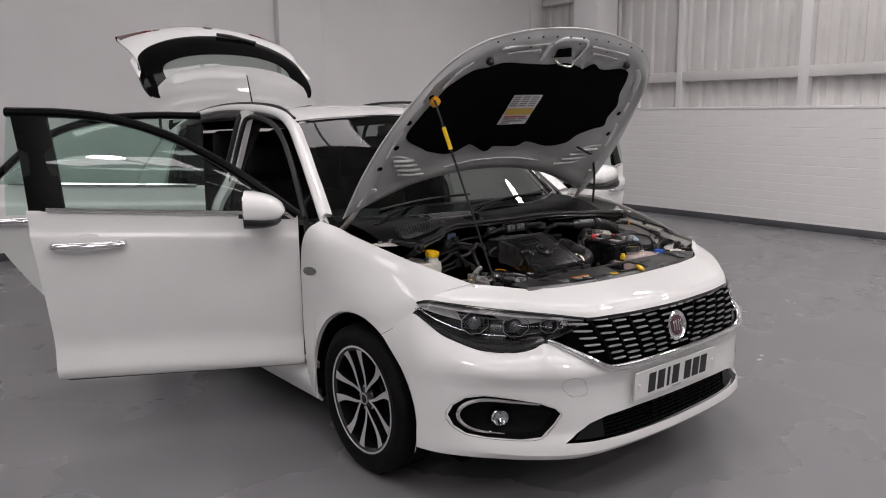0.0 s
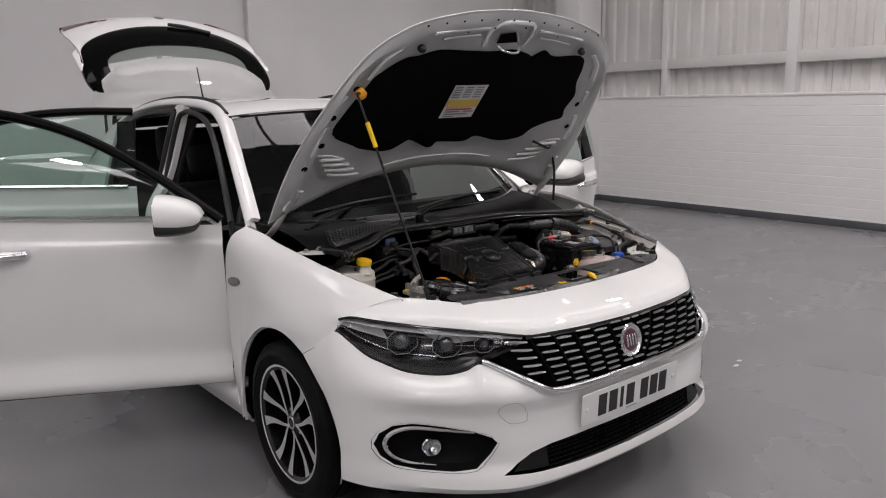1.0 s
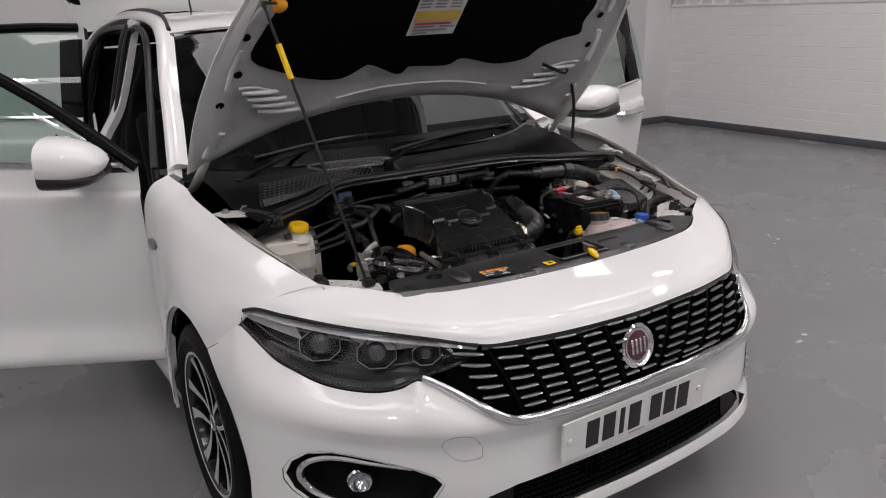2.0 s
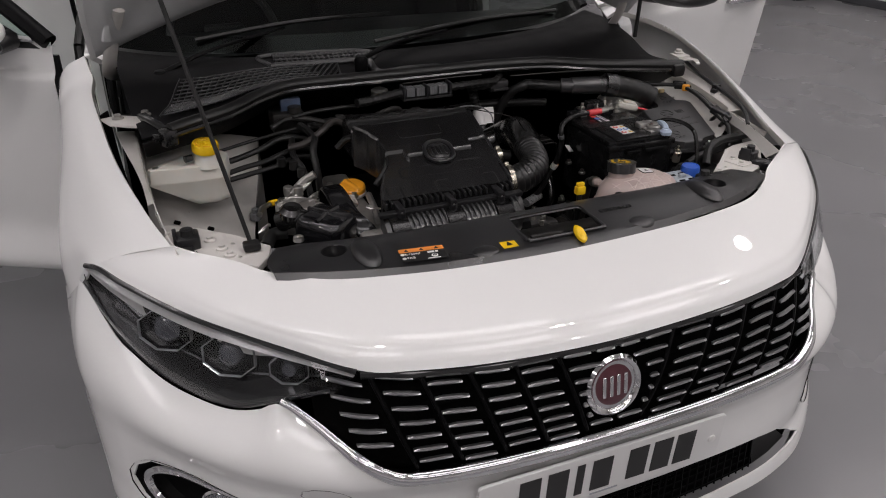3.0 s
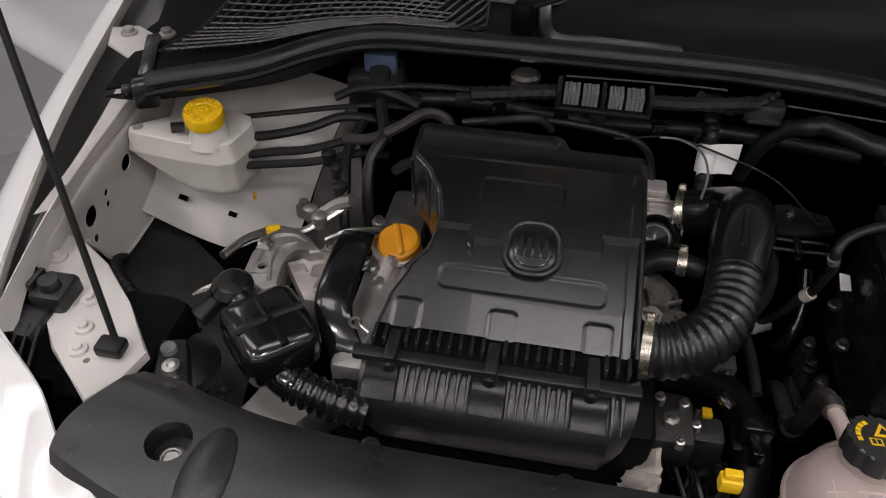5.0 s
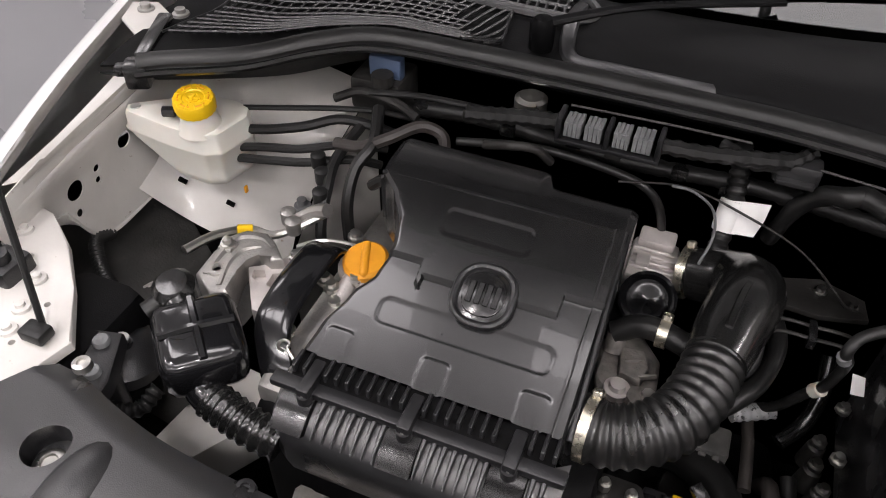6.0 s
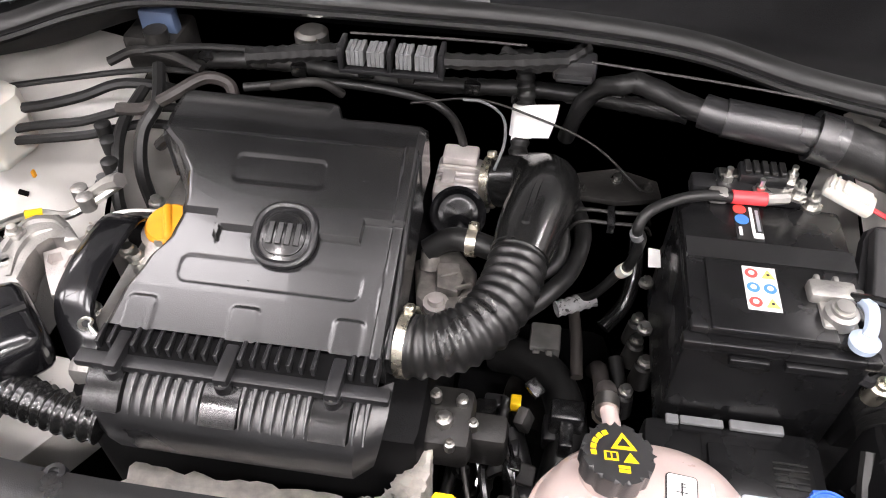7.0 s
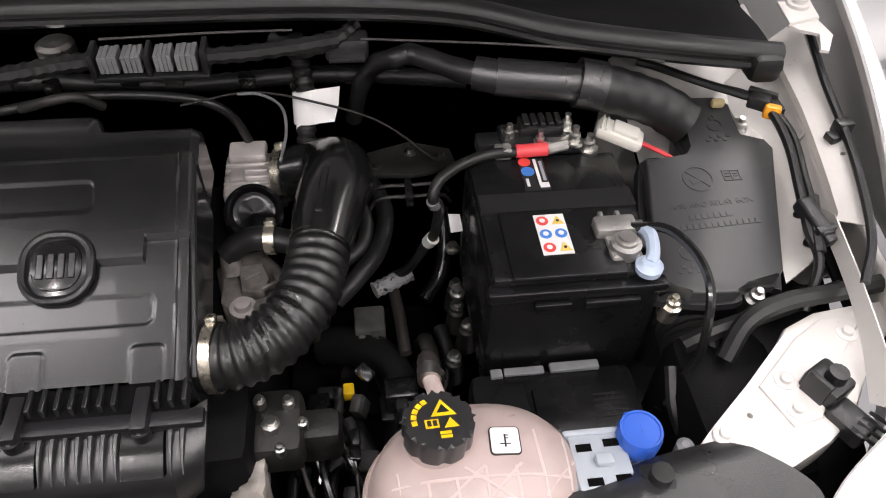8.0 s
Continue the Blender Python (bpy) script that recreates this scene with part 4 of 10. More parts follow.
# ---------------------------------------------------------------- cabin, roof, glass
RAIL = [(-0.800, 1.350, 1.018), (-0.755, 1.520, 1.148), (-0.705, 1.720, 1.303), (-0.645, 1.950, 1.435), (-0.610, 2.200, 1.495), (-0.598, 2.600, 1.520), (-0.600, 3.050, 1.510), (-0.625, 3.450, 1.455), (-0.680, 3.800, 1.320), (-0.740, 4.050, 1.137), (-0.780, 4.200, 0.980)]
for sgn in (-1, 1):
    f = (lambda c: c) if sgn < 0 else flip
    inner = [(x + 0.075, y + 0.015, z + 0.020) for x, y, z in RAIL]
    crest = [(x + 0.028, y, z + 0.030) for x, y, z in RAIL]
    low = [(x + 0.035, y + 0.01, z - 0.030) for x, y, z in RAIL]
    b = sheet([f(low), f(RAIL), f(crest), f(inner)], 60, 14, 0.02)
    part("roof_pillar", b, paint, car, "white windscreen pillar and roof rail")
    b = bmesh.new()
    tube(b, f([(x + 0.062, y + 0.02, z + 0.034) for x, y, z in RAIL[3:9]]), 0.009, 6, 40)
    part("roof_ditch", b, rubber, car, "black roof ditch moulding")
    b = bmesh.new()
    seal = [(-0.815, 1.46, 1.020), (-0.74, 1.72, 1.257), (-0.675, 1.97, 1.403), (-0.635, 2.2, 1.460), (-0.625, 2.42, 1.475), (-0.66, 2.47, 1.397), (-0.76, 2.49, 1.000), (-0.80, 2.49, 0.600), (-0.79, 2.45, 0.360), (-0.80, 1.9, 0.300), (-0.81, 1.5, 0.320), (-0.815, 1.43, 0.500), (-0.82, 1.43, 0.900), (-0.815, 1.46, 1.020)]
    tube(b, f(seal), 0.014, 8, 90)
    part("door_seal", b, rubber, car, "black door opening seal")
    b = bmesh.new()
    seal = [(-0.625, 2.56, 1.480), (-0.62, 2.9, 1.475), (-0.64, 3.2, 1.440), (-0.70, 3.42, 1.285), (-0.76, 3.48, 1.000), (-0.80, 3.35, 0.700), (-0.80, 3.1, 0.400), (-0.80, 2.7, 0.320), (-0.80, 2.6, 0.500), (-0.76, 2.58, 1.000), (-0.66, 2.56, 1.397), (-0.625, 2.56, 1.480)]
    tube(b, f(seal), 0.014, 8, 90)
    part("door_seal", b, rubber, car)
    b = sheet([f([(-0.615, 2.45, 1.510), (-0.72, 2.46, 1.159), (-0.83, 2.47, 0.950), (-0.855, 2.47, 0.600), (-0.84, 2.45, 0.280)]), f([(-0.610, 2.505, 1.515), (-0.735, 2.515, 1.159), (-0.845, 2.52, 0.950), (-0.865, 2.52, 0.600), (-0.85, 2.52, 0.280)]), f([(-0.613, 2.58, 1.510), (-0.72, 2.58, 1.159), (-0.83, 2.58, 0.950), (-0.855, 2.58, 0.600), (-0.84, 2.60, 0.280)])], 24, 8, 0.03)
    part("door_pillar", b, paint, car, "white door pillar")
    b = sheet([f([(-0.80, 1.36, 0.340), (-0.80, 2.2, 0.330), (-0.80, 3.2, 0.340)]), f([(-0.862, 1.36, 0.330), (-0.862, 2.2, 0.320), (-0.862, 3.2, 0.330)]), f([(-0.885, 1.36, 0.270), (-0.888, 2.2, 0.260), (-0.885, 3.2, 0.270)]), f([(-0.855, 1.30, 0.190), (-0.86, 2.2, 0.180), (-0.855, 3.2, 0.190)])], 20, 14, 0.01)
    part("sill", b, paint, car, "white door sill")
    b = sheet([f([(-0.68, 3.46, 1.419), (-0.80, 3.48, 1.000), (-0.85, 3.30, 0.720), (-0.87, 3.16, 0.450), (-0.86, 3.15, 0.220)]), f([(-0.70, 3.62, 1.365), (-0.815, 3.62, 1.000), (-0.90, 3.56, 0.850), (-0.905, 3.54, 0.720), (-0.90, 3.54, 0.690)]), f([(-0.73, 3.85, 1.216), (-0.82, 3.85, 1.000), (-0.89, 3.85, 0.850), (-0.905, 3.88, 0.600), (-0.90, 3.92, 0.360)]), f([(-0.755, 4.05, 1.082), (-0.80, 4.1, 0.980), (-0.85, 4.12, 0.800), (-0.85, 4.15, 0.600), (-0.83, 4.15, 0.340)]), f([(-0.60, 4.22, 0.980), (-0.64, 4.27, 0.900), (-0.68, 4.32, 0.800), (-0.68, 4.36, 0.600), (-0.66, 4.36, 0.340)])], 20, 20, 0.02)
    part("rear_wing", b, paint, car, "white rear wing")
b = sheet([[(x, 4.22 + 0.1 * (1 - x * x / 0.36), 0.62) for x in (-0.6, -0.3, 0, 0.3, 0.6)], [(x, 4.27 + 0.1 * (1 - x * x / 0.36), 0.5) for x in (-0.66, -0.33, 0, 0.33, 0.66)], [(x, 4.22 + 0.1 * (1 - x * x / 0.36), 0.3) for x in (-0.6, -0.3, 0, 0.3, 0.6)]], 20, 8, 0.02)
part("rear_bumper", b, paint, car, "white rear bumper")

rows = []
for y, zc, hw, drop in ((1.930, 1.472, 0.575, 0.022), (2.10, 1.508, 0.560, 0.024), (2.45, 1.537, 0.545, 0.022), (3.0, 1.545, 0.545, 0.022), (3.5, 1.527, 0.560, 0.030), (3.93, 1.480, 0.580, 0.040)):
    rows.append([(hw * q, y - 0.045 * (1 - q * q) * (1 if y < 2 else 0), zc - drop * q * q) for q in (-1, -0.75, -0.4, 0, 0.4, 0.75, 1)])
part("roof", sheet(rows, 30, 30, 0.02), paint, car, "white roof")
base = [(-0.745, 1.400, 1.030), (-0.60, 1.300, 1.022), (-0.35, 1.215, 1.016), (0, 1.180, 1.014), (0.35, 1.215, 1.016), (0.60, 1.300, 1.022), (0.745, 1.400, 1.030)]
top = [(-0.585, 1.950, 1.448), (-0.46, 1.915, 1.460), (-0.25, 1.893, 1.470), (0, 1.885, 1.473), (0.25, 1.893, 1.470), (0.46, 1.915, 1.460), (0.585, 1.950, 1.448)]
mid1 = [((a[0] * 0.5 + b_[0] * 0.5), (a[1] + b_[1]) / 2 - 0.02, (a[2] + b_[2]) / 2 + 0.022) for a, b_ in zip(base, top)]
screen = part("windscreen", sheet([base, mid1, top], 40, 20, 0), screen_glass, car, "greenish laminated windscreen")
b = bmesh.new()
band = [Vector(p) for p in cr(base, 40)]
up = [Vector(p) for p in cr([(p[0] * 0.985, p[1] * 0.86 + q[1] * 0.14 - 0.006, p[2] * 0.86 + q[2] * 0.14 + 0.002) for p, q in zip(base, mid1)], 40)]
grid(b, [[p + Vector((0, 0.006, -0.004)) for p in band], [p + Vector((0, 0.006, -0.004)) for p in up]])
bmesh.ops.solidify(b, geom=b.faces[:], thickness=0.002)
part("screen_band", b, gloss_black, screen, "black printed band on the glass edge")
for c0, c1, rr in ((top, None, 0.014),):
    b = bmesh.new()
    tube(b, [Vector(p) + Vector((0, 0.002, 0.000)) for p in top], rr, 8, 50, flat=0.6)
    part("screen_seal", b, gloss_black, screen)
for sgn in (-1, 1):
    b = bmesh.new()
    side = [(sgn * 0.742, 1.40, 1.033), (sgn * 0.675, 1.655, 1.242), (sgn * 0.585, 1.95, 1.412)]
    tube(b, side, 0.016, 8, 30, flat=0.6)
    part("screen_seal", b, gloss_black, screen)
b = bmesh.new()
hd = [Vector(p) for p in cr(top, 40)]
dn = [Vector(p) for p in cr([(p[0] * 0.985 + q[0] * 0.015, p[1] * 0.86 + q[1] * 0.14, p[2] * 0.86 + q[2] * 0.14) for p, q in zip(top, mid1)], 40)]
grid(b, [[p + Vector((0, 0.008, -0.006)) for p in hd], [p + Vector((0, 0.008, -0.006)) for p in dn]])
bmesh.ops.solidify(b, geom=b.faces[:], thickness=0.002)
part("screen_band", b, trim_black, screen, "black printed band on the glass edge")
# windscreen mirror, antenna
b = bmesh.new()
box(b, -0.13, 0.13, 1.99, 2.03, 1.29, 1.36, 0.018)
tube(b, [(0, 2.0, 1.387), (0, 1.96, 1.460)], 0.012, 8)
part("rear_view_mirror", b, plastic, car)
b = bmesh.new()
box(b, -0.06, 0.06, 1.93, 1.99, 1.37, 1.42, 0.01)
part("sensor_box", b, plastic, car)
b = bmesh.new()
lathe(b, [(0.03, -0.01), (0.026, 0.012), (0.01, 0.022), (0.006, 0.03)], 14, pose(0, 3.76, 1.515))
tube(b, [(0, 3.76, 1.530), (0.0, 3.84, 1.775)], lambda u: 0.007 - 0.003 * u, 8)
part("roof_antenna", b, rubber, car, "short black roof aerial")

# floor pan, bulkhead and furnishings
b = bmesh.new()
box(b, -0.80, 0.80, 1.35, 4.1, 0.20, 0.27, 0.01)
box(b, -0.72, 0.72, 0.45, 1.35, 0.16, 0.20, 0.01)
part("floor_pan", b, felt, car, "black underbody and cabin floor")
dash_rows = [[(q * 0.74, y - 0.12 * (1 - q * q) * (1 if y < 1.6 else 0.3), z - 0.02 * q * q) for q in (-1, -0.6, 0, 0.6, 1)] for y, z in ((1.40, 0.995), (1.55, 1.005), (1.75, 0.985), (1.86, 0.93), (1.88, 0.80), (1.82, 0.55))]
part("dashboard", sheet(dash_rows, 24, 20, 0.02), plastic, car, "black plastic dashboard")
b = bmesh.new()
rows = []
for k in range(40):
    a = 2 * math.pi * k / 40
    c = Vector((-0.37 + 0.185 * math.cos(a), 1.985 + 0.07 * math.sin(a) * 1.0, 0.90 + 0.172 * math.sin(a)))
    rows.append([c + 0.015 * (math.cos(t) * Vector((math.cos(a), 0.38 * math.sin(a), 0.92 * math.sin(a))) + math.sin(t) * Vector((0, -0.92, 0.38))) for t in (2 * math.pi * q / 8 for q in range(8))])
grid(b, rows, close_u=True, close_v=True)
tube(b, [(-0.37, 1.96, 0.90), (-0.37, 1.80, 0.84)], 0.03, 10)
box(b, -0.44, -0.30, 1.955, 1.995, 0.84, 0.95, 0.015)
box(b, -0.545, -0.20, 1.972, 1.992, 0.885, 0.915, 0.006)
part("steering_wheel", b, plastic, car, "black steering wheel")


def seat(x, y, wide=0.25):
    b = bmesh.new()
    box(b, x - wide, x + wide, y - 0.02, y + 0.50, 0.36, 0.50, 0.05, 3)
    box(b, x - wide, x + wide, -0.07, 0.07, 0.0, 0.66, 0.05, 3, pose(0, y + 0.52, 0.44, -17, 0, 0))
    if wide < 0.3:
        box(b, x - 0.13, x + 0.13, -0.05, 0.05, 0.70, 0.88, 0.04, 3, pose(0, y + 0.52, 0.44, -17, 0, 0))
        tube(b, [(x - 0.06, y + 0.71, 1.05), (x - 0.06, y + 0.73, 1.14)], 0.007, 6)
        tube(b, [(x + 0.06, y + 0.71, 1.05), (x + 0.06, y + 0.73, 1.14)], 0.007, 6)
    part("seat", b, cabin_black, car, "dark fabric seat with headrest")


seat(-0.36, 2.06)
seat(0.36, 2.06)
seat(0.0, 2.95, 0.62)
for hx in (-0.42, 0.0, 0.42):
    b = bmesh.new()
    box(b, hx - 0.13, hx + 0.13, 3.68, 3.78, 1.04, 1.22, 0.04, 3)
    part('headrest', b, cabin_black, car)
# shelf, panels and tall seat back added to block light through the cabin
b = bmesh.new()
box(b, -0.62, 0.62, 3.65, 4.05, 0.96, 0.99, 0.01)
part('parcel_shelf', b, cabin_black, car, 'black shelf added to block light behind the seats')
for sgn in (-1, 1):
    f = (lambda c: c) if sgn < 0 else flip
    part("quarter_trim", sheet([f([(-0.62, 3.40, 1.42), (-0.62, 3.75, 1.34), (-0.66, 4.05, 1.12)]), f([(-0.72, 3.46, 1.05), (-0.72, 3.75, 1.0), (-0.72, 4.1, 0.95)]), f([(-0.74, 3.30, 0.5), (-0.74, 3.7, 0.5), (-0.72, 4.15, 0.5)])], 12, 12, 0.02), cabin_black, car, "black quarter panel added to keep the cabin openings dark")
    part("pillar_trim", sheet([f([(-0.56, 2.44, 1.44), (-0.70, 2.44, 1.1), (-0.78, 2.44, 0.6)]), f([(-0.555, 2.60, 1.44), (-0.695, 2.60, 1.1), (-0.78, 2.60, 0.6)])], 10, 4, 0.012), cabin_black, car, "black pillar panel added to keep the cabin openings dark")
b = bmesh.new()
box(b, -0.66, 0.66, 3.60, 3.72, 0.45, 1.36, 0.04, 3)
part("rear_seat_back", b, cabin_black, car, "dark rear seat back raised to block light from behind")
part("headlining", sheet([[(x * 0.56, y, z - 0.03 * x * x) for x in (-1, 0, 1)] for y, z in ((1.98, 1.435), (2.6, 1.495), (3.6, 1.47))], 12, 12, 0.01), cabin_black, car, "headlining blackened to keep the cabin dark")


# ---------------------------------------------------------------- doors
# rear headrests and linings added round the tailgate opening to block light
for x, w in ((-0.385, 0.135), (0.0, 0.125), (0.385, 0.135)):
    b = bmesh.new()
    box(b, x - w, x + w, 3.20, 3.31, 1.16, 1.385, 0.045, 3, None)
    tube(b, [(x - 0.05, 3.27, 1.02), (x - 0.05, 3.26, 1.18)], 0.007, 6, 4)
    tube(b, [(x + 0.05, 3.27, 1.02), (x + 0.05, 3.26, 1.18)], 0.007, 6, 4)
    part("headrest", b, cabin_black, car, "dark rear headrest added to block light from the tailgate")
part("tail_lining", sheet([[(-0.60, 3.86, 1.455), (0, 3.90, 1.470), (0.60, 3.86, 1.455)], [(-0.60, 3.88, 1.40), (0, 3.93, 1.415), (0.60, 3.88, 1.40)], [(-0.56, 3.92, 1.37), (0, 3.97, 1.385), (0.56, 3.92, 1.37)]], 16, 10, 0.01), cabin_black, car, "black lining added to block light from the tailgate opening")
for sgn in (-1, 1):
    part("tail_lining", sheet([[(sgn * 0.60, 3.45, 1.42), (sgn * 0.66, 3.45, 1.2), (sgn * 0.74, 3.45, 0.95)], [(sgn * 0.56, 3.75, 1.40), (sgn * 0.62, 3.80, 1.2), (sgn * 0.70, 3.85, 0.95)], [(sgn * 0.52, 3.92, 1.36), (sgn * 0.56, 4.00, 1.2), (sgn * 0.62, 4.10, 0.95)]], 12, 12, 0.01), cabin_black, car)


def door(sgn, hinge, swing, length, front):
    """A door built shut from its hinge (y along it), then swung open."""
    root_m = Matrix.Translation(hinge) @ Matrix.Rotation(radians(-sgn * swing), 4, "Z")
    f = (lambda c: c) if sgn < 0 else flip
    L = length
    sill_f, sill_r = (1.052, 1.106) if front else (1.100, 1.146 if swing else 1.085)
    prof = [(0.300, 0.040), (0.312, 0.016), (0.345, 0.004), (0.392, 0.014), (0.455, 0.026), (0.56, 0.014), (0.70, 0.001), (0.83, -0.008), (0.893, -0.010), (0.908, -0.004), (0.925, 0.006), (0.985, 0.012), (1.0, 0.018)]
    lines = []
    for zz, xo in prof:
        t = (zz - 0.30) / 0.70
        row = []
        for q in (0, 0.08, 0.3, 0.55, 0.8, 0.94, 1.0):
            z_top = sill_f + (sill_r - sill_f) * q
            z_bot = 0.338 + 0.004 * q
            if front:
                y1 = L - 0.006 + 0.06 * t - 0.012 * math.sin(math.pi * t)
                y0 = 0.0
            else:
                y1 = L * (0.66 + 0.34 * min(1, max(0.0, (t - 0.05) / 0.62)) ** 0.7)
                y0 = 0.0
            row.append((xo + 0.012 * (q - 0.5) ** 2, y0 + (y1 - y0) * q, z_bot + t * (z_top - z_bot)))
        lines.append(f(row))
    d = part("front_door" if front else "rear_door", sheet(lines, 30, 40, 0.003), paint, car, "white door standing wide open" if swing else "white rear door, shut")
    d.matrix_local = root_m
    # inner trim
    b = bmesh.new()
    y_end = L - 0.03 if front else L * 0.9
    pts = [(0.05, 0.0), (0.05, 0.0)]
    inner = [[(0.075, 0.02 + (y_end - 0.02) * q * (1 if (front or zz > 0.6) else 0.75), zz * (1 if True else 1)) for q in (0, 0.5, 1)] for zz in (0.33, 0.5, 0.8, 1.0)]
    b = sheet([f(r) for r in inner], 10, 10, 0.012)
    part("inner_trim", b, paint if False else plastic, d, "black inner door trim")
    # frame and glass
    if front:
        fr = [(0.014, 0.0, 1.048), (0.035, 0.14, 1.158), (0.075, 0.32, 1.282), (0.115, 0.53, 1.398), (0.145, 0.75, 1.474), (0.160, 0.97, 1.508), (0.165, L + 0.14, 1.518)]
        gl_top = fr
        post = [(0.160, L + 0.050, 1.510), (0.10, L + 0.010, 1.31), (0.03, L - 0.026, 1.10)]
        wide = 0.070
    else:
        fr = [(0.165, 0.0, 1.485), (0.160, 0.25, 1.492), (0.150, 0.50, 1.478), (0.125, 0.72, 1.425), (0.09, 0.90, 1.325), (0.04, L - 0.04, 1.175)] if swing else [(0.165, 0.0, 1.440), (0.160, 0.25, 1.440), (0.150, 0.50, 1.415), (0.125, 0.68, 1.340), (0.09, 0.80, 1.245), (0.04, 0.93, 1.105)]
        gl_top = fr
        post = [(0.160, 0.035, 1.435), (0.10, 0.045, 1.26), (0.03, 0.045, 1.06)]
        wide = 0.045
    b = bmesh.new()
    tube(b, f(fr), 0.026, 8, 40, flat=0.8)
    part("window_frame", b, trim_black, d, "black window frame")
    b = bmesh.new()
    po = [Vector(p) for p in cr(post, 10)]
    grid(b, [[p + Vector((dx, dy, 0)) for p in po] for dx, dy in ((-0.008, -wide), (-0.012, 0), (-0.008, wide), (0.02, wide), (0.02, -wide))], close_v=True)
    if sgn > 0:
        for v in b.verts:
            v.co.x = -v.co.x
    part("window_post", b, trim_black, d, "wide black window post")
    n = 16
    tp = cr(fr, n)
    bt = []
    for p in tp:
        q = min(1, max(0, p.y / L))
        bt.append(Vector((0.028, p.y, sill_f + (sill_r - sill_f) * q - 0.02)))
    b = bmesh.new()
    grid(b, [f([tuple(p + (q - p) * k / 5 + Vector((0.010 - 0.02 * math.sin(math.pi * k / 5), 0, 0))) for p, q in zip(bt, tp)]) for k in range(6)])
    g = part("window_glass", b, door_glass_mat if swing else blackout_glass, d, "green tinted door glass" if swing else "door glass blackened to keep light out of the cabin")
    b = bmesh.new()
    tube(b, f([(0.010, 0.04, sill_f + 0.004), (0.004, L * 0.5, (sill_f + sill_r) / 2 + 0.004), (0.008, L - 0.03 if front else 0.9 * L, sill_r + 0.003)]), 0.009, 6, 20)
    part("chrome_trim", b, chrome, d, "chrome strip along the window sill")
    # handle
    hy = L - 0.19 if front else L - 0.16
    b = bmesh.new()
    tube(b, f([(-0.004, hy - 0.142, 0.956), (-0.030, hy - 0.120, 0.956), (-0.040, hy, 0.954), (-0.030, hy + 0.120, 0.953), (-0.004, hy + 0.142, 0.953)]), 0.0200, 10, 30, flat=0.9)
    part("door_handle", b, chrome, d, "chrome door handle")
    b = bmesh.new()
    lathe(b, [(0.052, 0.0), (0.045, 0.003), (0.001, 0.0035)], 20, Matrix.Translation((sgn * -0.0 + (-0.0035 if sgn < 0 else 0.0035), hy, 0.966)) @ Matrix.Rotation(radians(90 * sgn), 4, "Y") @ Matrix.Diagonal((0.72, 1.3, 1, 1)))
    part("handle_cup", b, paint, d)
    if front:
        # door mirror: flat at the glass, rounded ahead
        def shell(b, z0, half_h, half_w, y_back, deep, n=22):
            rows = []
            for i in range(14):
                u = i / 13
                k = max(0.03, (1 - u ** 2.2) ** 0.55)
                ring = []
                for t in (2 * math.pi * q / n for q in range(n)):
                    c_, s_ = math.cos(t), math.sin(t)
                    ring.append(Vector((-0.128 - half_w * (0.35 + 0.65 * k) * math.copysign(abs(c_) ** 0.75, c_), y_back - deep * u, z0 - 0.012 * u + half_h * k * math.copysign(abs(s_) ** 0.8, s_))))
                rows.append(ring)
            vs = grid(b, rows, close_u=True)
            b.faces.new(vs[0])
            b.faces.new(vs[-1])
        b = bmesh.new()
        shell(b, 1.105, *((0.072, 0.118) if sgn < 0 else (0.058, 0.092)), 0.215, 0.165)
        if sgn > 0:
            for v in b.verts:
                v.co.x = -v.co.x
        mir = part("mirror_shell", b, paint, d, "white door mirror shell")
        b = bmesh.new()
        shell(b, 1.060, 0.040, 0.110, 0.218, 0.150)
        tube(b, [(0.01, 0.10, 1.055), (-0.04, 0.11, 1.052), (-0.09, 0.13, 1.050)], 0.026, 10)
        if sgn > 0:
            for v in b.verts:
                v.co.x = -v.co.x
        part("mirror_foot", b, plastic, d, "black mirror base")
        b = bmesh.new()
        prism(b, rounded(0.205, 0.112, 0.035), -0.002, 0.002, m=Matrix.Translation((sgn * 0.128, 0.2175, 1.105)) @ Matrix.Rotation(radians(90), 4, "X"))
        part("mirror_glass", b, chrome, d, "mirror glass")
        b = bmesh.new()
        prism(b, [(0.03, 1.03), (0.26, 1.035), (0.24, 1.165)], -0.004, 0.004, m=Matrix(((0, 0, 1, 0.016), (1, 0, 0, 0), (0, 1, 0, 0), (0, 0, 0, 1))))
        if sgn > 0:
            for v in b.verts:
                v.co.x = -v.co.x
        part("corner_panel", b, plastic, d)
    return d


for sgn in (-1, 1):
    door(sgn, (sgn * 0.886, 1.392, 0.0), 62 if sgn < 0 else 68, 1.075, True)
    # the far rear door is shut to keep light out of the cabin
    door(sgn, (sgn * 0.880 + (0.02 if sgn > 0 else 0), 2.520, 0.0), 67 if sgn < 0 else 0, 1.10 if sgn < 0 else 1.00, False)


# ---------------------------------------------------------------- bonnet, held up by its rod
BO, BA = Vector((0, 1.195, 1.050)), radians(50.3)
BM = Matrix.Translation(BO) @ Matrix(((1, 0, 0, 0), (0, -math.cos(BA), math.sin(BA), 0), (0, math.sin(BA), math.cos(BA), 0), (0, 0, 0, 1)))


def crown(u, v):
    return 0.078 * (1 - (u / 0.78) ** 2) - 0.04 * (max(0.0, v - 0.45) / 0.5) ** 2 - 0.012


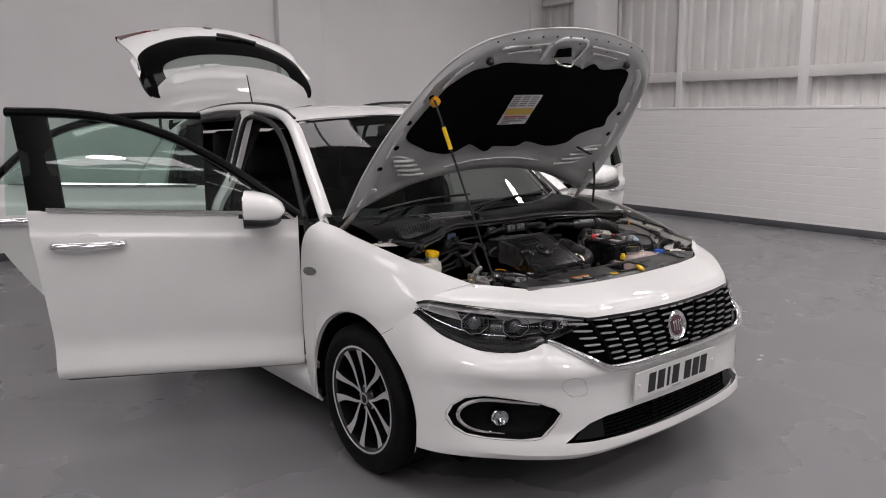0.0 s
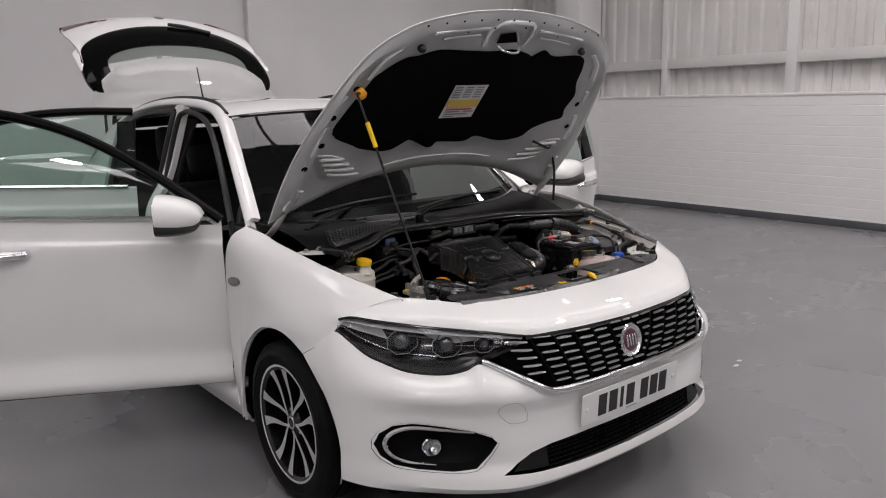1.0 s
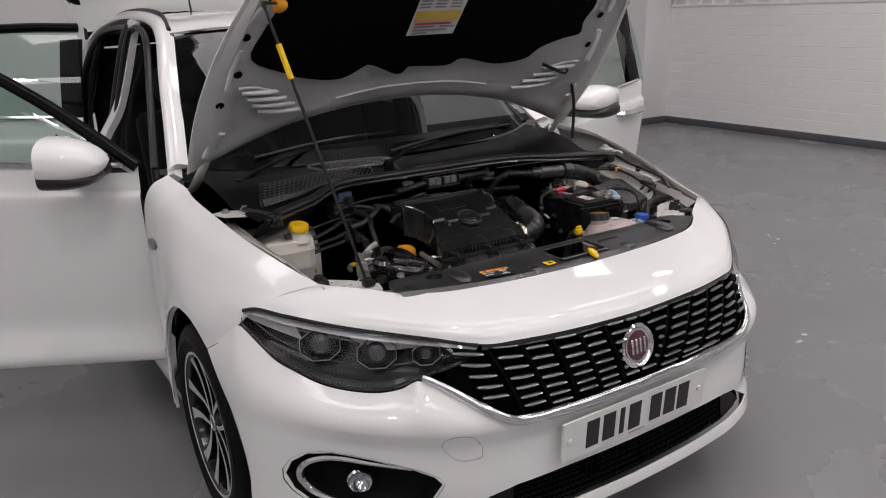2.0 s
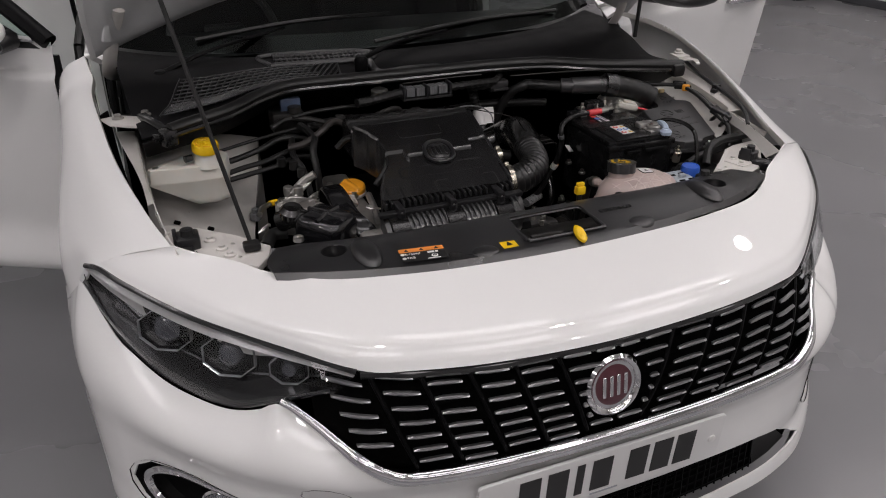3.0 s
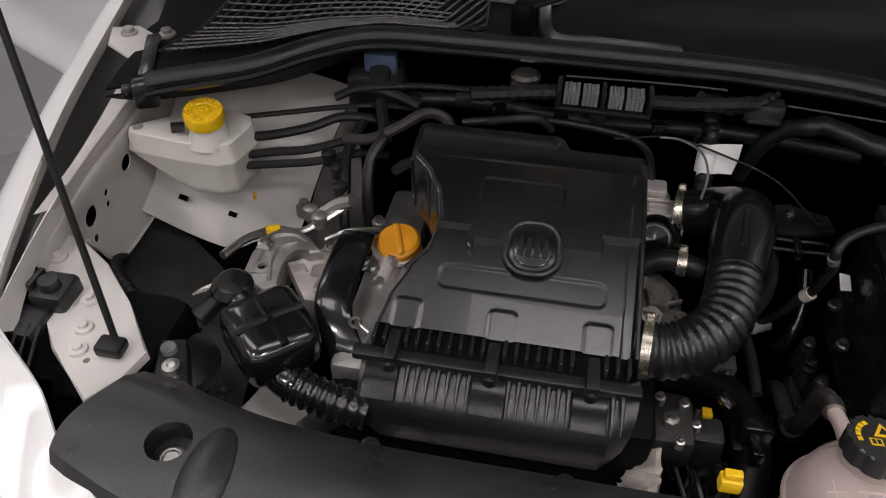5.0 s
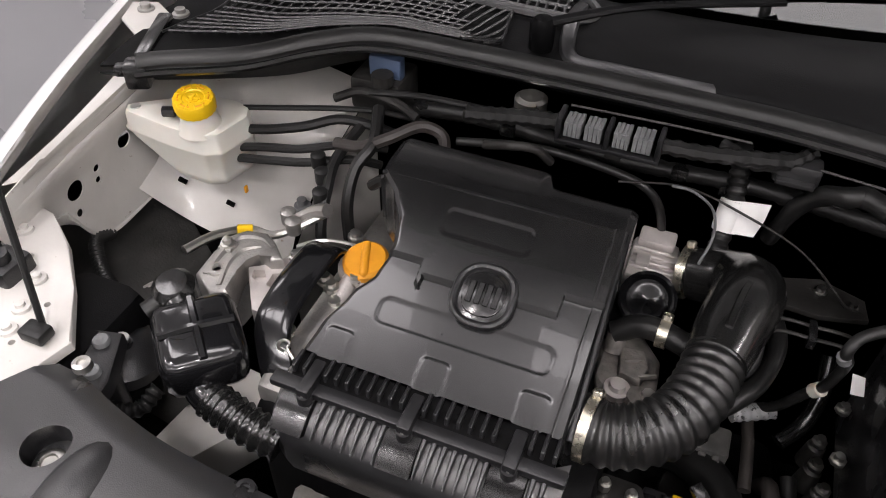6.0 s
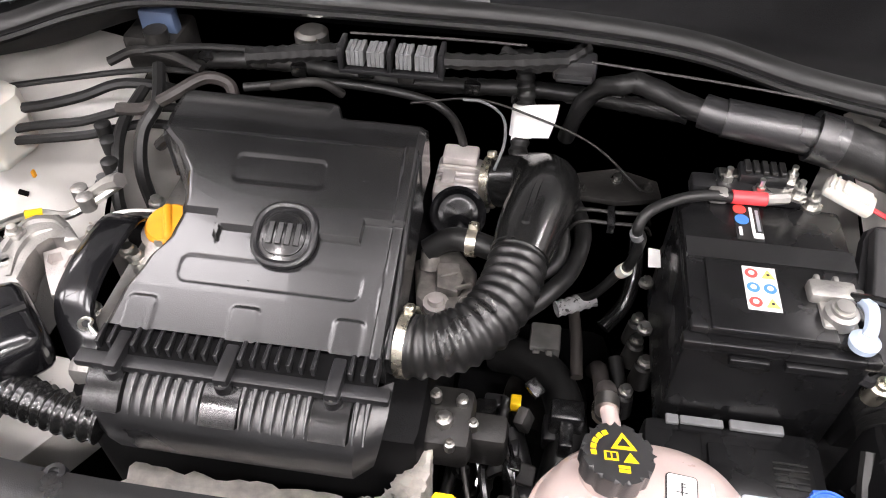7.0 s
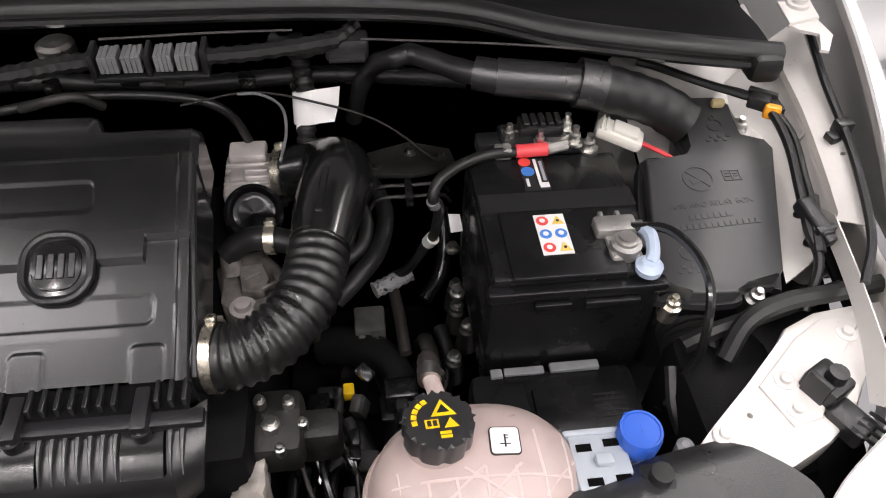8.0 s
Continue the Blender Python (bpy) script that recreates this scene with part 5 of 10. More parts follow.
HALF_REAR = [(0, 0.166), (0.2, 0.158), (0.42, 0.125), (0.62, 0.060), (0.772, 0.0)]
HALF_FRONT = [(0, 1.004), (0.20, 0.991), (0.32, 0.972), (0.45, 0.938), (0.53, 0.898), (0.595, 0.845), (0.640, 0.785), (0.675, 0.71)]
B_REAR = cr([(-0.005 - u, v, 0) for u, v in HALF_REAR[:0:-1]] + [(-0.005 + u, v, 0) for u, v in HALF_REAR], 61)
B_FRONT = cr([(0.03 - u, v, 0) for u, v in HALF_FRONT[:0:-1]] + [(0.03 + u, v, 0) for u, v in HALF_FRONT], 61)


def bonnet_pt(i, f, drop=0.0, shrink=1.0):
    a, b_ = B_REAR[i], B_FRONT[i]
    p = a.lerp(b_, f)
    bulge = 0.045 * math.sin(math.pi * f) * (2 * i / 60 - 1)
    u, v = p.x + bulge, p.y
    u, v = u * shrink, 0.5 + (v - 0.5) * shrink
    return BM @ Vector((u, v, crown(u, v) - drop))


bm = bmesh.new()
grid(bm, [[bonnet_pt(i, k / 30) for i in range(61)] for k in range(31)])
bmesh.ops.recalc_face_normals(bm, faces=bm.faces)
bmesh.ops.solidify(bm, geom=bm.faces[:], thickness=0.003)
bonnet = part("bonnet", bm, paint, car, "white bonnet propped open")
b = bmesh.new()
rows = []
for k in range(41):
    f = k / 40
    row = []
    for i in range(61):
        q = abs(2 * i / 60 - 1)
        edge = min(min(f, 1 - f) * 2.2, (1 - q) * 1.3)
        # rim low at the very edge, a raised box frame, hollows inside
        relief = 0.006 + 0.016 * min(1, edge / 0.10) - 0.010 * max(0, min(1, (edge - 0.20) / 0.05))
        relief += 0.0045 * math.sin(11 * f + 3 * q) * math.sin(17 * q + 1.3) * min(1, edge / 0.08) + 0.005 * max(0, 1 - abs(edge - 0.125) / 0.02)
        row.append(bonnet_pt(i, f, relief, 0.982))
    rows.append(row)
grid(b, rows)
bmesh.ops.solidify(b, geom=b.faces[:], thickness=0.002)


def on_bonnet(u, v, drop):
    return BM @ Vector((u, v, crown(u, v) - drop))


part("inner_frame", b, primer, bonnet, "pale grey inner frame of the bonnet")
PAD = [(-0.626, 0.446), (-0.598, 0.546), (-0.555, 0.643), (-0.521, 0.712), (-0.433, 0.777), (-0.364, 0.790), (-0.279, 0.813), (-0.135, 0.807), (-0.016, 0.806), (0.095, 0.818), (0.190, 0.800), (0.217, 0.790), (0.263, 0.825), (0.337, 0.797), (0.475, 0.814), (0.522, 0.759), (0.546, 0.675), (0.584, 0.603), (0.577, 0.526), (0.590, 0.472), (0.530, 0.445), (0.456, 0.400), (0.413, 0.347), (0.297, 0.324), (0.150, 0.353), (0.092, 0.324), (-0.061, 0.330), (-0.093, 0.301), (-0.224, 0.359), (-0.316, 0.311), (-0.447, 0.341), (-0.508, 0.372)]
PAD = [(p.x, p.y) for p in cr([(u, v, 0) for u, v in PAD], 128, closed=True)]
b = bmesh.new()
pc = Vector((sum(p[0] for p in PAD) / len(PAD), 0.55))
loops = []
for s_, dr in ((1.0, 0.014), (1.0, 0.022), (0.965, 0.029), (0.75, 0.031), (0.5, 0.031), (0.25, 0.031), (0.02, 0.031)):
    loops.append([on_bonnet(pc.x + (u - pc.x) * s_, pc.y + (v - pc.y) * s_, dr) for u, v in PAD])
grid(b, loops, close_u=True)
part("insulation_pad", b, felt, bonnet, "black felt insulation pad with wavy edge")


def on_pad(name, u0, u1, v0, v1, material, drop=0.0335, skew=0.0, label=""):
    b = bmesh.new()
    lo = [b.verts.new(on_bonnet(u, v, drop)) for u, v in ((u0, v0), (u1, v0), (u1 + skew, v1), (u0 + skew, v1))]
    hi = [b.verts.new(on_bonnet(u, v, drop + 0.0008)) for u, v in ((u0, v0), (u1, v0), (u1 + skew, v1), (u0 + skew, v1))]
    b.faces.new(lo)
    b.faces.new(hi[::-1])
    for k in range(4):
        b.faces.new((lo[k], hi[k], hi[(k + 1) % 4], lo[(k + 1) % 4]))
    return part(name, b, material, bonnet, label, 0)


on_pad("warning_label", -0.119, 0.057, 0.474, 0.646, white_label, 0.0335, 0.003, "white and yellow warning label")
on_pad("label_band", -0.114, 0.052, 0.534, 0.572, yellow_print, 0.0388, -0.002)
for k in range(5):
    for j in range(3):
        on_pad("label_line", -0.112 + 0.056 * j, -0.072 + 0.056 * j, 0.584 + 0.0125 * k, 0.590 + 0.0125 * k, grey_print, 0.0388)
for u0, u1, v in ((-0.106, 0.03, 0.522), (-0.106, -0.03, 0.510), (-0.01, 0.045, 0.510), (-0.106, 0.02, 0.497), (-0.106, -0.05, 0.485)):
    on_pad("label_line", u0, u1, v - 0.003, v + 0.003, grey_print if v < 0.52 else red_print, 0.0388)
for u, v in ((-0.385, 0.832), (0.445, 0.845)):
    b = bmesh.new()
    lathe(b, [(0.016, 0.0), (0.015, 0.012), (0.010, 0.020), (0.001, 0.021)], 14, BM @ Matrix.Translation((u, v, crown(u, v) - 0.02)) @ Matrix.Rotation(radians(180), 4, "X"))
    part("rubber_stop", b, rubber, bonnet, "black rubber bonnet stop")
# black discs laid on the frame for the shade inside its holes
holes = [(-0.655, 0.534), (-0.662, 0.402), (-0.705, 0.295), (0.650, 0.426), (0.628, 0.558), (-0.60, 0.66), (-0.078, 0.925), (0.075, 0.934), (-0.20, 0.905), (0.27, 0.905)] + [(0.03 + u, 0.968 - 0.17 * u * u) for u in (-0.44, -0.36, -0.28, -0.20, -0.12, -0.04, 0.04, 0.12, 0.20, 0.28, 0.36, 0.44)]
for k, (u, v) in enumerate(holes):
    b = bmesh.new()
    r = 0.013 if k < 6 else 0.0045
    lathe(b, [(r, 0.0), (r * 0.9, 0.0012), (r * 0.01, 0.0012)], 14, BM @ Matrix.Translation((u, v, crown(u, v) - 0.0235)) @ Matrix.Rotation(radians(180), 4, "X"))
    part("frame_hole", b, felt, bonnet)
# pressed shapes of the inner frame
def pressed(points, r, flat=0.55):
    b = bmesh.new()
    tube(b, [on_bonnet(u, v, 0.020) for u, v in points], r * 0.85, 8, 24, flat=flat)
    part("pressed_rib", b, primer, bonnet)


for sgn in (-1, 1):
    pressed([(0.03 + sgn * u, 0.925 - 0.20 * u * u) for u in (0.13, 0.22, 0.31, 0.38)], 0.013)
    pressed([(0.03 + sgn * u, 0.893 - 0.22 * u * u) for u in (0.16, 0.25, 0.33)], 0.009)
    pressed([(0.03 + sgn * 0.50, 0.83), (0.03 + sgn * 0.555, 0.78), (0.03 + sgn * 0.59, 0.70)], 0.014)
    pressed([(0.01 + sgn * 0.635, 0.63), (sgn * 0.655, 0.58)], 0.012)
    pressed([(sgn * 0.665, 0.49), (sgn * 0.680, 0.44), (sgn * 0.69, 0.35)], 0.012)
    pressed([(sgn * 0.52, 0.30), (sgn * 0.60, 0.335), (sgn * 0.655, 0.345)], 0.010)
    pressed([(sgn * 0.705, 0.24), (sgn * 0.715, 0.16), (sgn * 0.73, 0.08)], 0.014)
    pressed([(sgn * 0.30, 0.225), (sgn * 0.15, 0.245), (0.0, 0.25)], 0.010)
pressed([(-0.075, 0.835), (-0.085, 0.90), (-0.05, 0.945), (0.04, 0.955), (0.115, 0.945), (0.135, 0.89), (0.125, 0.835)], 0.011)
# latch striker over a black patch that stands in for its hollow's shade
b = bmesh.new()
prism(b, [(-0.030, 0.857), (0.073, 0.866), (0.042, 0.910), (-0.030, 0.898)], -0.001, 0.0012, m=BM @ Matrix.Translation((0, 0, crown(0.02, 0.885) - 0.0265)))
part("latch_hollow", b, felt, bonnet)
b = bmesh.new()
k0 = crown(0.03, 0.87)
tube(b, [BM @ Vector((-0.03, 0.855, k0 - 0.020)), BM @ Vector((-0.02, 0.848, k0 - 0.058)), BM @ Vector((0.05, 0.838, k0 - 0.062)), BM @ Vector((0.078, 0.848, k0 - 0.05)), BM @ Vector((0.062, 0.898, k0 - 0.020))], 0.0045, 8, 30)
part("latch_striker", b, steel, bonnet, "bent wire latch striker")
for sgn in (-1, 1):
    for k in range(4):
        b = bmesh.new()
        p = [on_bonnet(sgn * (0.42 + 0.035 * k), 0.205 + 0.033 * k, 0.022), on_bonnet(sgn * (0.50 + 0.03 * k), 0.222 + 0.033 * k, 0.030), on_bonnet(sgn * (0.575 + 0.022 * k), 0.235 + 0.03 * k, 0.022)]
        tube(b, p, 0.009, 8, 12, flat=0.8)
        part("pressed_rib", b, primer, bonnet)
    b = bmesh.new()
    hp = [(sgn * 0.735, 1.345, 0.955), (sgn * 0.742, 1.255, 0.985), (sgn * 0.735, 1.19, 1.035), (sgn * 0.715, 1.13, 1.105), (sgn * 0.690, 1.06, 1.175)]
    tube(b, hp, lambda u: 0.020 - 0.006 * u, 8, 24, flat=0.45)
    part("bonnet_hinge", b, paint_inner, car, "white painted steel bonnet hinge")
b = bmesh.new()
tube(b, [on_bonnet(0.50, 0.33, 0.03), on_bonnet(0.60, 0.30, 0.04), Vector((0.66, 1.03, 1.27)), Vector((0.71, 1.05, 1.15)), Vector((0.715, 1.06, 1.0))], 0.006, 6, 30)
part("washer_hose", b, rubber, bonnet, "thin black washer hose")
# prop rod
b = bmesh.new()
R0, R1 = Vector((-0.530, 0.466, 0.835)), Vector((-0.666, 0.660, 1.537))
R2 = on_bonnet(-0.585, 0.648, 0.034)
tube(b, [R0 + Vector((0.012, -0.010, -0.004)), R0, R0.lerp(R1, 0.03), R0.lerp(R1, 0.5), R0.lerp(R1, 0.99)], 0.0042, 8, 40)
tube(b, [R0.lerp(R1, 0.985), R1, R1.lerp(R2, 0.2), R2], 0.0042, 8, 16)
rod = part("prop_rod", b, rubber, car, "thin black bonnet prop rod with yellow sleeve")
b = bmesh.new()
tube(b, [R0.lerp(R1, 0.74), R0.lerp(R1, 0.86)], 0.008, 10, 2)
part("grip_sleeve", b, yellow, rod, "yellow grip sleeve")
b = bmesh.new()
lathe(b, [(0.020, -0.01), (0.022, 0.012), (0.012, 0.020), (0.001, 0.021)], 12, aim(R2, BM.to_3x3() @ Vector((0, 0, -1))))
part("rod_clip", b, orange, rod, "amber plastic rod clip")
b = bmesh.new()
box(b, R0.x - 0.016, R0.x + 0.016, R0.y - 0.022, R0.y + 0.002, R0.z - 0.006, R0.z + 0.010, 0.004)
part("rod_foot", b, rubber, rod)

# ---------------------------------------------------------------- tailgate, raised
TAIL = cr([(0, 3.945, 1.462), (0, 4.02, 1.590), (0, 4.13, 1.745), (0, 4.27, 1.895), (0, 4.42, 2.015), (0, 4.58, 2.105), (0, 4.78, 2.165)], 107)


def tg(u, v, w=0.0):
    """A point of the raised tailgate: u across, v along it from the hinge, w out of it."""
    k = min(max(v / 1.06 * 106, 0), 105.999)
    a, b_ = TAIL[int(k)], TAIL[int(k) + 1]
    p = a.lerp(b_, k - int(k))
    d = (TAIL[min(int(k) + 4, 106)] - TAIL[max(int(k) - 4, 0)]).normalized()
    n = Vector((0, -d.z, d.y))
    q = p + n * (w - 0.06 - (0.04 + 0.085 * min(1.0, v / 0.8)) * (u / 0.7) ** 2)
    return Vector((u + 0.02, q.y, q.z))


OUT = [(0.0, 0.56), (0.25, 0.57), (0.55, 0.63), (0.70, 0.675), (0.86, 0.705), (0.98, 0.70), (1.06, 0.65)]


def half_width(v):
    return lerp_table(OUT, v)


GV, GA, GB = 0.42, 0.69, 0.39


def bent(c, p=0.70):
    return math.copysign(abs(c) ** p, c)


def gate_loop(a, up_, down, w):
    """An oval with flat sides on the tailgate, round the window."""
    out = []
    for k in range(72):
        t = 2 * math.pi * k / 72
        c, s_ = bent(math.cos(t)), bent(math.sin(t))
        v = GV + (up_ if s_ > 0 else down) * s_
        out.append(tg(a * c, v, w + 0.05 * v))
    return out


b = bmesh.new()
rows = []
for k in range(41):
    q = -1 + k / 20
    col = []
    for n in range(13):
        v1 = 1.06
        u0 = q * 0.70
        v0 = GV + GB * max(0.0, 1 - (min(abs(u0), GA) / GA) ** 2.857) ** 0.35 - 0.012
        v = v0 + (v1 - v0) * n / 12
        col.append(tg(q * (half_width(v) * (n / 12) ** 0.5 + 0.695 * (1 - (n / 12) ** 0.5)), v, 0.082 + 0.025 * v + 0.018 * math.sin(3.14 * n / 12)))
    rows.append(col)
grid(b, rows)
bmesh.ops.recalc_face_normals(b, faces=b.faces)
bmesh.ops.solidify(b, geom=b.faces[:], thickness=0.02)
gate = part("tailgate", b, paint, car, "white tailgate raised wide open")
b = bmesh.new()
grid(b, [gate_loop(0.52 * f, 0.165 * f, 0.26 * f, 0.068) for f in (1.0, 0.75, 0.5, 0.25, 0.02)], close_u=True)
part("rear_glass", b, glass("rear_window_glass", (0.50, 0.56, 0.53), 1.4), gate, "dark rear window")
b = bmesh.new()
grid(b, [gate_loop(a, u_, d_, w) for a, u_, d_, w in ((0.515, 0.160, 0.255, 0.060), (0.52, 0.166, 0.262, 0.073), (0.60, 0.26, 0.29, 0.076), (0.675, 0.375, 0.32, 0.074), (0.690, 0.392, 0.33, 0.066), (0.690, 0.392, 0.33, 0.040))], close_u=True)
part("window_surround", b, piano_black, gate, "gloss black rear window surround")
b = bmesh.new()
rows = []
for k in range(10):
    f = k / 9
    rows.append([tg((0.585 + 0.105 * f) * q, 0.005 + (0.37 + 0.07 * (1 - q * q)) * f * (1 - 0.50 * abs(q) ** 6), 0.052 + 0.062 * math.sin(f * 1.9) * (1 - abs(q) ** 8)) for q in [2 * i / 28 - 1 for i in range(29)]])
grid(b, rows)
bmesh.ops.solidify(b, geom=b.faces[:], thickness=0.02)
part("roof_spoiler", b, paint, gate, "white roof spoiler")
for sgn in (-1, 1):
    b = bmesh.new()
    rows = []
    for k in range(8):
        f = k / 7
        v = 0.97 + 0.05 * (1 - f)
        rows.append([tg(sgn * (half_width(v) - 0.33 * f + 0.008), v + dv, 0.112 + dw) for dv, dw in ((-0.11 * (1 - f) - 0.012, 0.002), (-0.02, 0.018), (0.035, 0.0), (0.0, -0.03))])
    grid(b, rows, close_u=True)
    part("tail_lamp", b, tail_red, gate, "dark red tail lamp")
    b = bmesh.new()
    tube(b, [(sgn * 0.60, 4.05, 1.10), tg(sgn * 0.56, 0.40, 0.0)], 0.010, 8, 2)
    part("gas_strut", b, rubber, gate, "black tailgate gas strut")
b = bmesh.new()
lathe(b, [(0.04, 0.0), (0.042, 0.010), (0.03, 0.014), (0.001, 0.016)], 24, Matrix.Translation(tg(0, 0.93, 0.118)) @ Matrix.Rotation(radians(20), 4, 'X'))
part("rear_badge", b, chrome, gate, "round chrome rear badge")
b = bmesh.new()
tube(b, [tg(0.02, 0.80, 0.128), tg(0.14, 0.785, 0.128), tg(0.34, 0.755, 0.122)], 0.013, 8, 14)
part("rear_wiper", b, rubber, gate, "black rear wiper")

# ---------------------------------------------------------------- engine bay: shell
def solid(name, fill, material, parent, label="", smooth=38):
    b = bmesh.new()
    fill(b)
    return part(name, b, material, parent, label, smooth)


def inner_wing(sgn):
    f = (lambda c: c) if sgn < 0 else flip
    ox = 0.0 if sgn < 0 else -0.05
    rows = [[(-0.684 + ox, 0.55, 0.858), (-0.697 + ox, 0.70, 0.866), (-0.702 + ox, 0.90, 0.882), (-0.704 + ox, 1.08, 0.905)],
            [(-0.680 + ox, 0.55, 0.850), (-0.693 + ox, 0.70, 0.857), (-0.698 + ox, 0.90, 0.872), (-0.700 + ox, 1.08, 0.893)],
            [(-0.690 + ox, 0.58, 0.80), (-0.704 + ox, 0.70, 0.80), (-0.706 + ox, 0.90, 0.81), (-0.705 + ox, 1.08, 0.82)],
            [(-0.692 + ox, 0.655, 0.795), (-0.699 + ox, 0.710, 0.725), (-0.698 + ox, 0.83, 0.715), (-0.695 + ox, 1.08, 0.72)],
            [(-0.690 + ox, 0.662, 0.782), (-0.694 + ox, 0.714, 0.707), (-0.692 + ox, 0.83, 0.704), (-0.69 + ox, 1.08, 0.71)]]
    b = sheet([f(r) for r in rows], 24, 24, 0.002)
    cut = []
    for y, z, r in ((0.809, 0.821, 0.0135), (0.697, 0.806, 0.016), (0.745, 0.812, 0.006), (0.742, 0.793, 0.005), (0.690, 0.770, 0.006)):
        c = bmesh.new()
        lathe(c, [(r, -0.08), (r, 0.08)], 20, Matrix.Translation((sgn * (0.705 + (0.10 if sgn > 0 else 0)), y, z)) @ Matrix.Rotation(radians(90), 4, "Y"))
        cut.append(c)
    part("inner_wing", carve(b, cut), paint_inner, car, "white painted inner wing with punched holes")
    # suspension tower and its flange
    rows = [[(-0.70, 1.08, 0.86), (-0.60, 1.08, 0.862), (-0.48, 1.08, 0.855), (-0.40, 1.08, 0.82)],
            [(-0.70, 0.96, 0.845), (-0.60, 0.95, 0.85), (-0.48, 0.95, 0.842), (-0.392, 0.95, 0.805)],
            [(-0.70, 0.86, 0.815), (-0.60, 0.85, 0.822), (-0.48, 0.85, 0.815), (-0.388, 0.85, 0.785)],
            [(-0.70, 0.825, 0.770), (-0.60, 0.805, 0.775), (-0.48, 0.785, 0.772), (-0.385, 0.775, 0.757)],
            [(-0.70, 0.815, 0.722), (-0.60, 0.775, 0.740), (-0.48, 0.745, 0.748), (-0.385, 0.735, 0.745)],
            [(-0.70, 0.812, 0.70), (-0.60, 0.768, 0.71), (-0.48, 0.738, 0.715), (-0.385, 0.728, 0.71)],
            [(-0.70, 0.815, 0.50), (-0.60, 0.772, 0.50), (-0.48, 0.742, 0.50), (-0.385, 0.73, 0.50)]]
    if sgn < 0:
        # the flange falls toward the engine over the open well
        rows = [[(-0.70, 1.08, 0.86), (-0.60, 1.08, 0.862), (-0.50, 1.08, 0.85), (-0.415, 1.08, 0.83)],
                [(-0.70, 0.98, 0.83), (-0.60, 0.98, 0.825), (-0.50, 0.98, 0.80), (-0.435, 0.99, 0.775)],
                [(-0.70, 0.90, 0.785), (-0.60, 0.90, 0.765), (-0.52, 0.92, 0.735), (-0.455, 0.94, 0.715)],
                [(-0.70, 0.862, 0.752), (-0.62, 0.872, 0.722), (-0.54, 0.892, 0.692), (-0.465, 0.912, 0.678)],
                [(-0.70, 0.838, 0.743), (-0.63, 0.848, 0.702), (-0.55, 0.868, 0.667), (-0.475, 0.888, 0.643)],
                [(-0.70, 0.803, 0.733), (-0.62, 0.820, 0.672), (-0.55, 0.838, 0.632), (-0.475, 0.860, 0.602)]]
    if sgn > 0:
        rows = [[(-0.56 + (x + 0.392) * 0.62 - (0.03 if x < -0.65 else 0), y, z) for x, y, z in rr] for rr in rows]
    b = sheet([f(r) for r in rows], 24, 36, 0.002)
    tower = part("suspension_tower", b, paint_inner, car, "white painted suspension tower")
    if sgn < 0:
        solid("tower_side", lambda q: grid(q, [[(-0.476, 0.86, 0.40), (-0.456, 0.94, 0.40), (-0.436, 0.99, 0.40), (-0.416, 1.08, 0.40)], [(-0.474, 0.861, 0.602), (-0.454, 0.94, 0.714), (-0.434, 0.99, 0.774), (-0.414, 1.08, 0.829)]]), paint_inner, tower)
    else:
        solid("tower_side", lambda q: grid(q, [f([(-0.560, 0.728, 0.5), (-0.560, 0.95, 0.5), (-0.568, 1.08, 0.5)]), f([(-0.555, 0.732, 0.745), (-0.558, 0.95, 0.805), (-0.568, 1.08, 0.82)])]), paint_inner, tower)
    if sgn < 0:
        # uncut slots: black blocks give the shade that would fill them
        for x, y, z in ((-0.651, 0.851, 0.728), (-0.578, 0.866, 0.692)):
            solid("slot", lambda q: box(q, -0.007, 0.007, -0.0028, 0.0028, -0.004, 0.004, m=pose(x, y, z, 20, 28, 12)), felt, tower)
        solid("tower_bolt", lambda q: lathe(q, [(0.014, -0.01), (0.014, 0.006), (0.009, 0.008), (0.008, 0.018), (0.001, 0.019)], 12, Matrix.Translation((-0.466, 0.905, 0.690))), connector_grey, tower)


inner_wing(-1)
inner_wing(1)
part("arch_liner", sheet([[(-0.84, 0.93, 0.66), (-0.62, 0.90, 0.64), (-0.47, 0.88, 0.60)], [(-0.84, 0.84, 0.66), (-0.62, 0.80, 0.64), (-0.47, 0.78, 0.60)], [(-0.84, 0.70, 0.66), (-0.62, 0.68, 0.64), (-0.47, 0.65, 0.60)], [(-0.84, 0.56, 0.60), (-0.62, 0.55, 0.58), (-0.47, 0.54, 0.55)]], 24, 24, 0.003), liner_mat, car, "dusty black arch liner deep in the bay")
part("arch_liner", sheet([[(0.50, 0.80, 0.68), (0.64, 0.79, 0.69), (0.82, 0.79, 0.71)], [(0.50, 0.68, 0.645), (0.64, 0.67, 0.655), (0.82, 0.68, 0.68)], [(0.50, 0.56, 0.62), (0.64, 0.56, 0.63), (0.82, 0.57, 0.66)], [(0.50, 0.42, 0.57), (0.64, 0.43, 0.58), (0.82, 0.45, 0.60)]], 24, 24, 0.003), plastic, car, "dusty black arch liner deep in the bay")

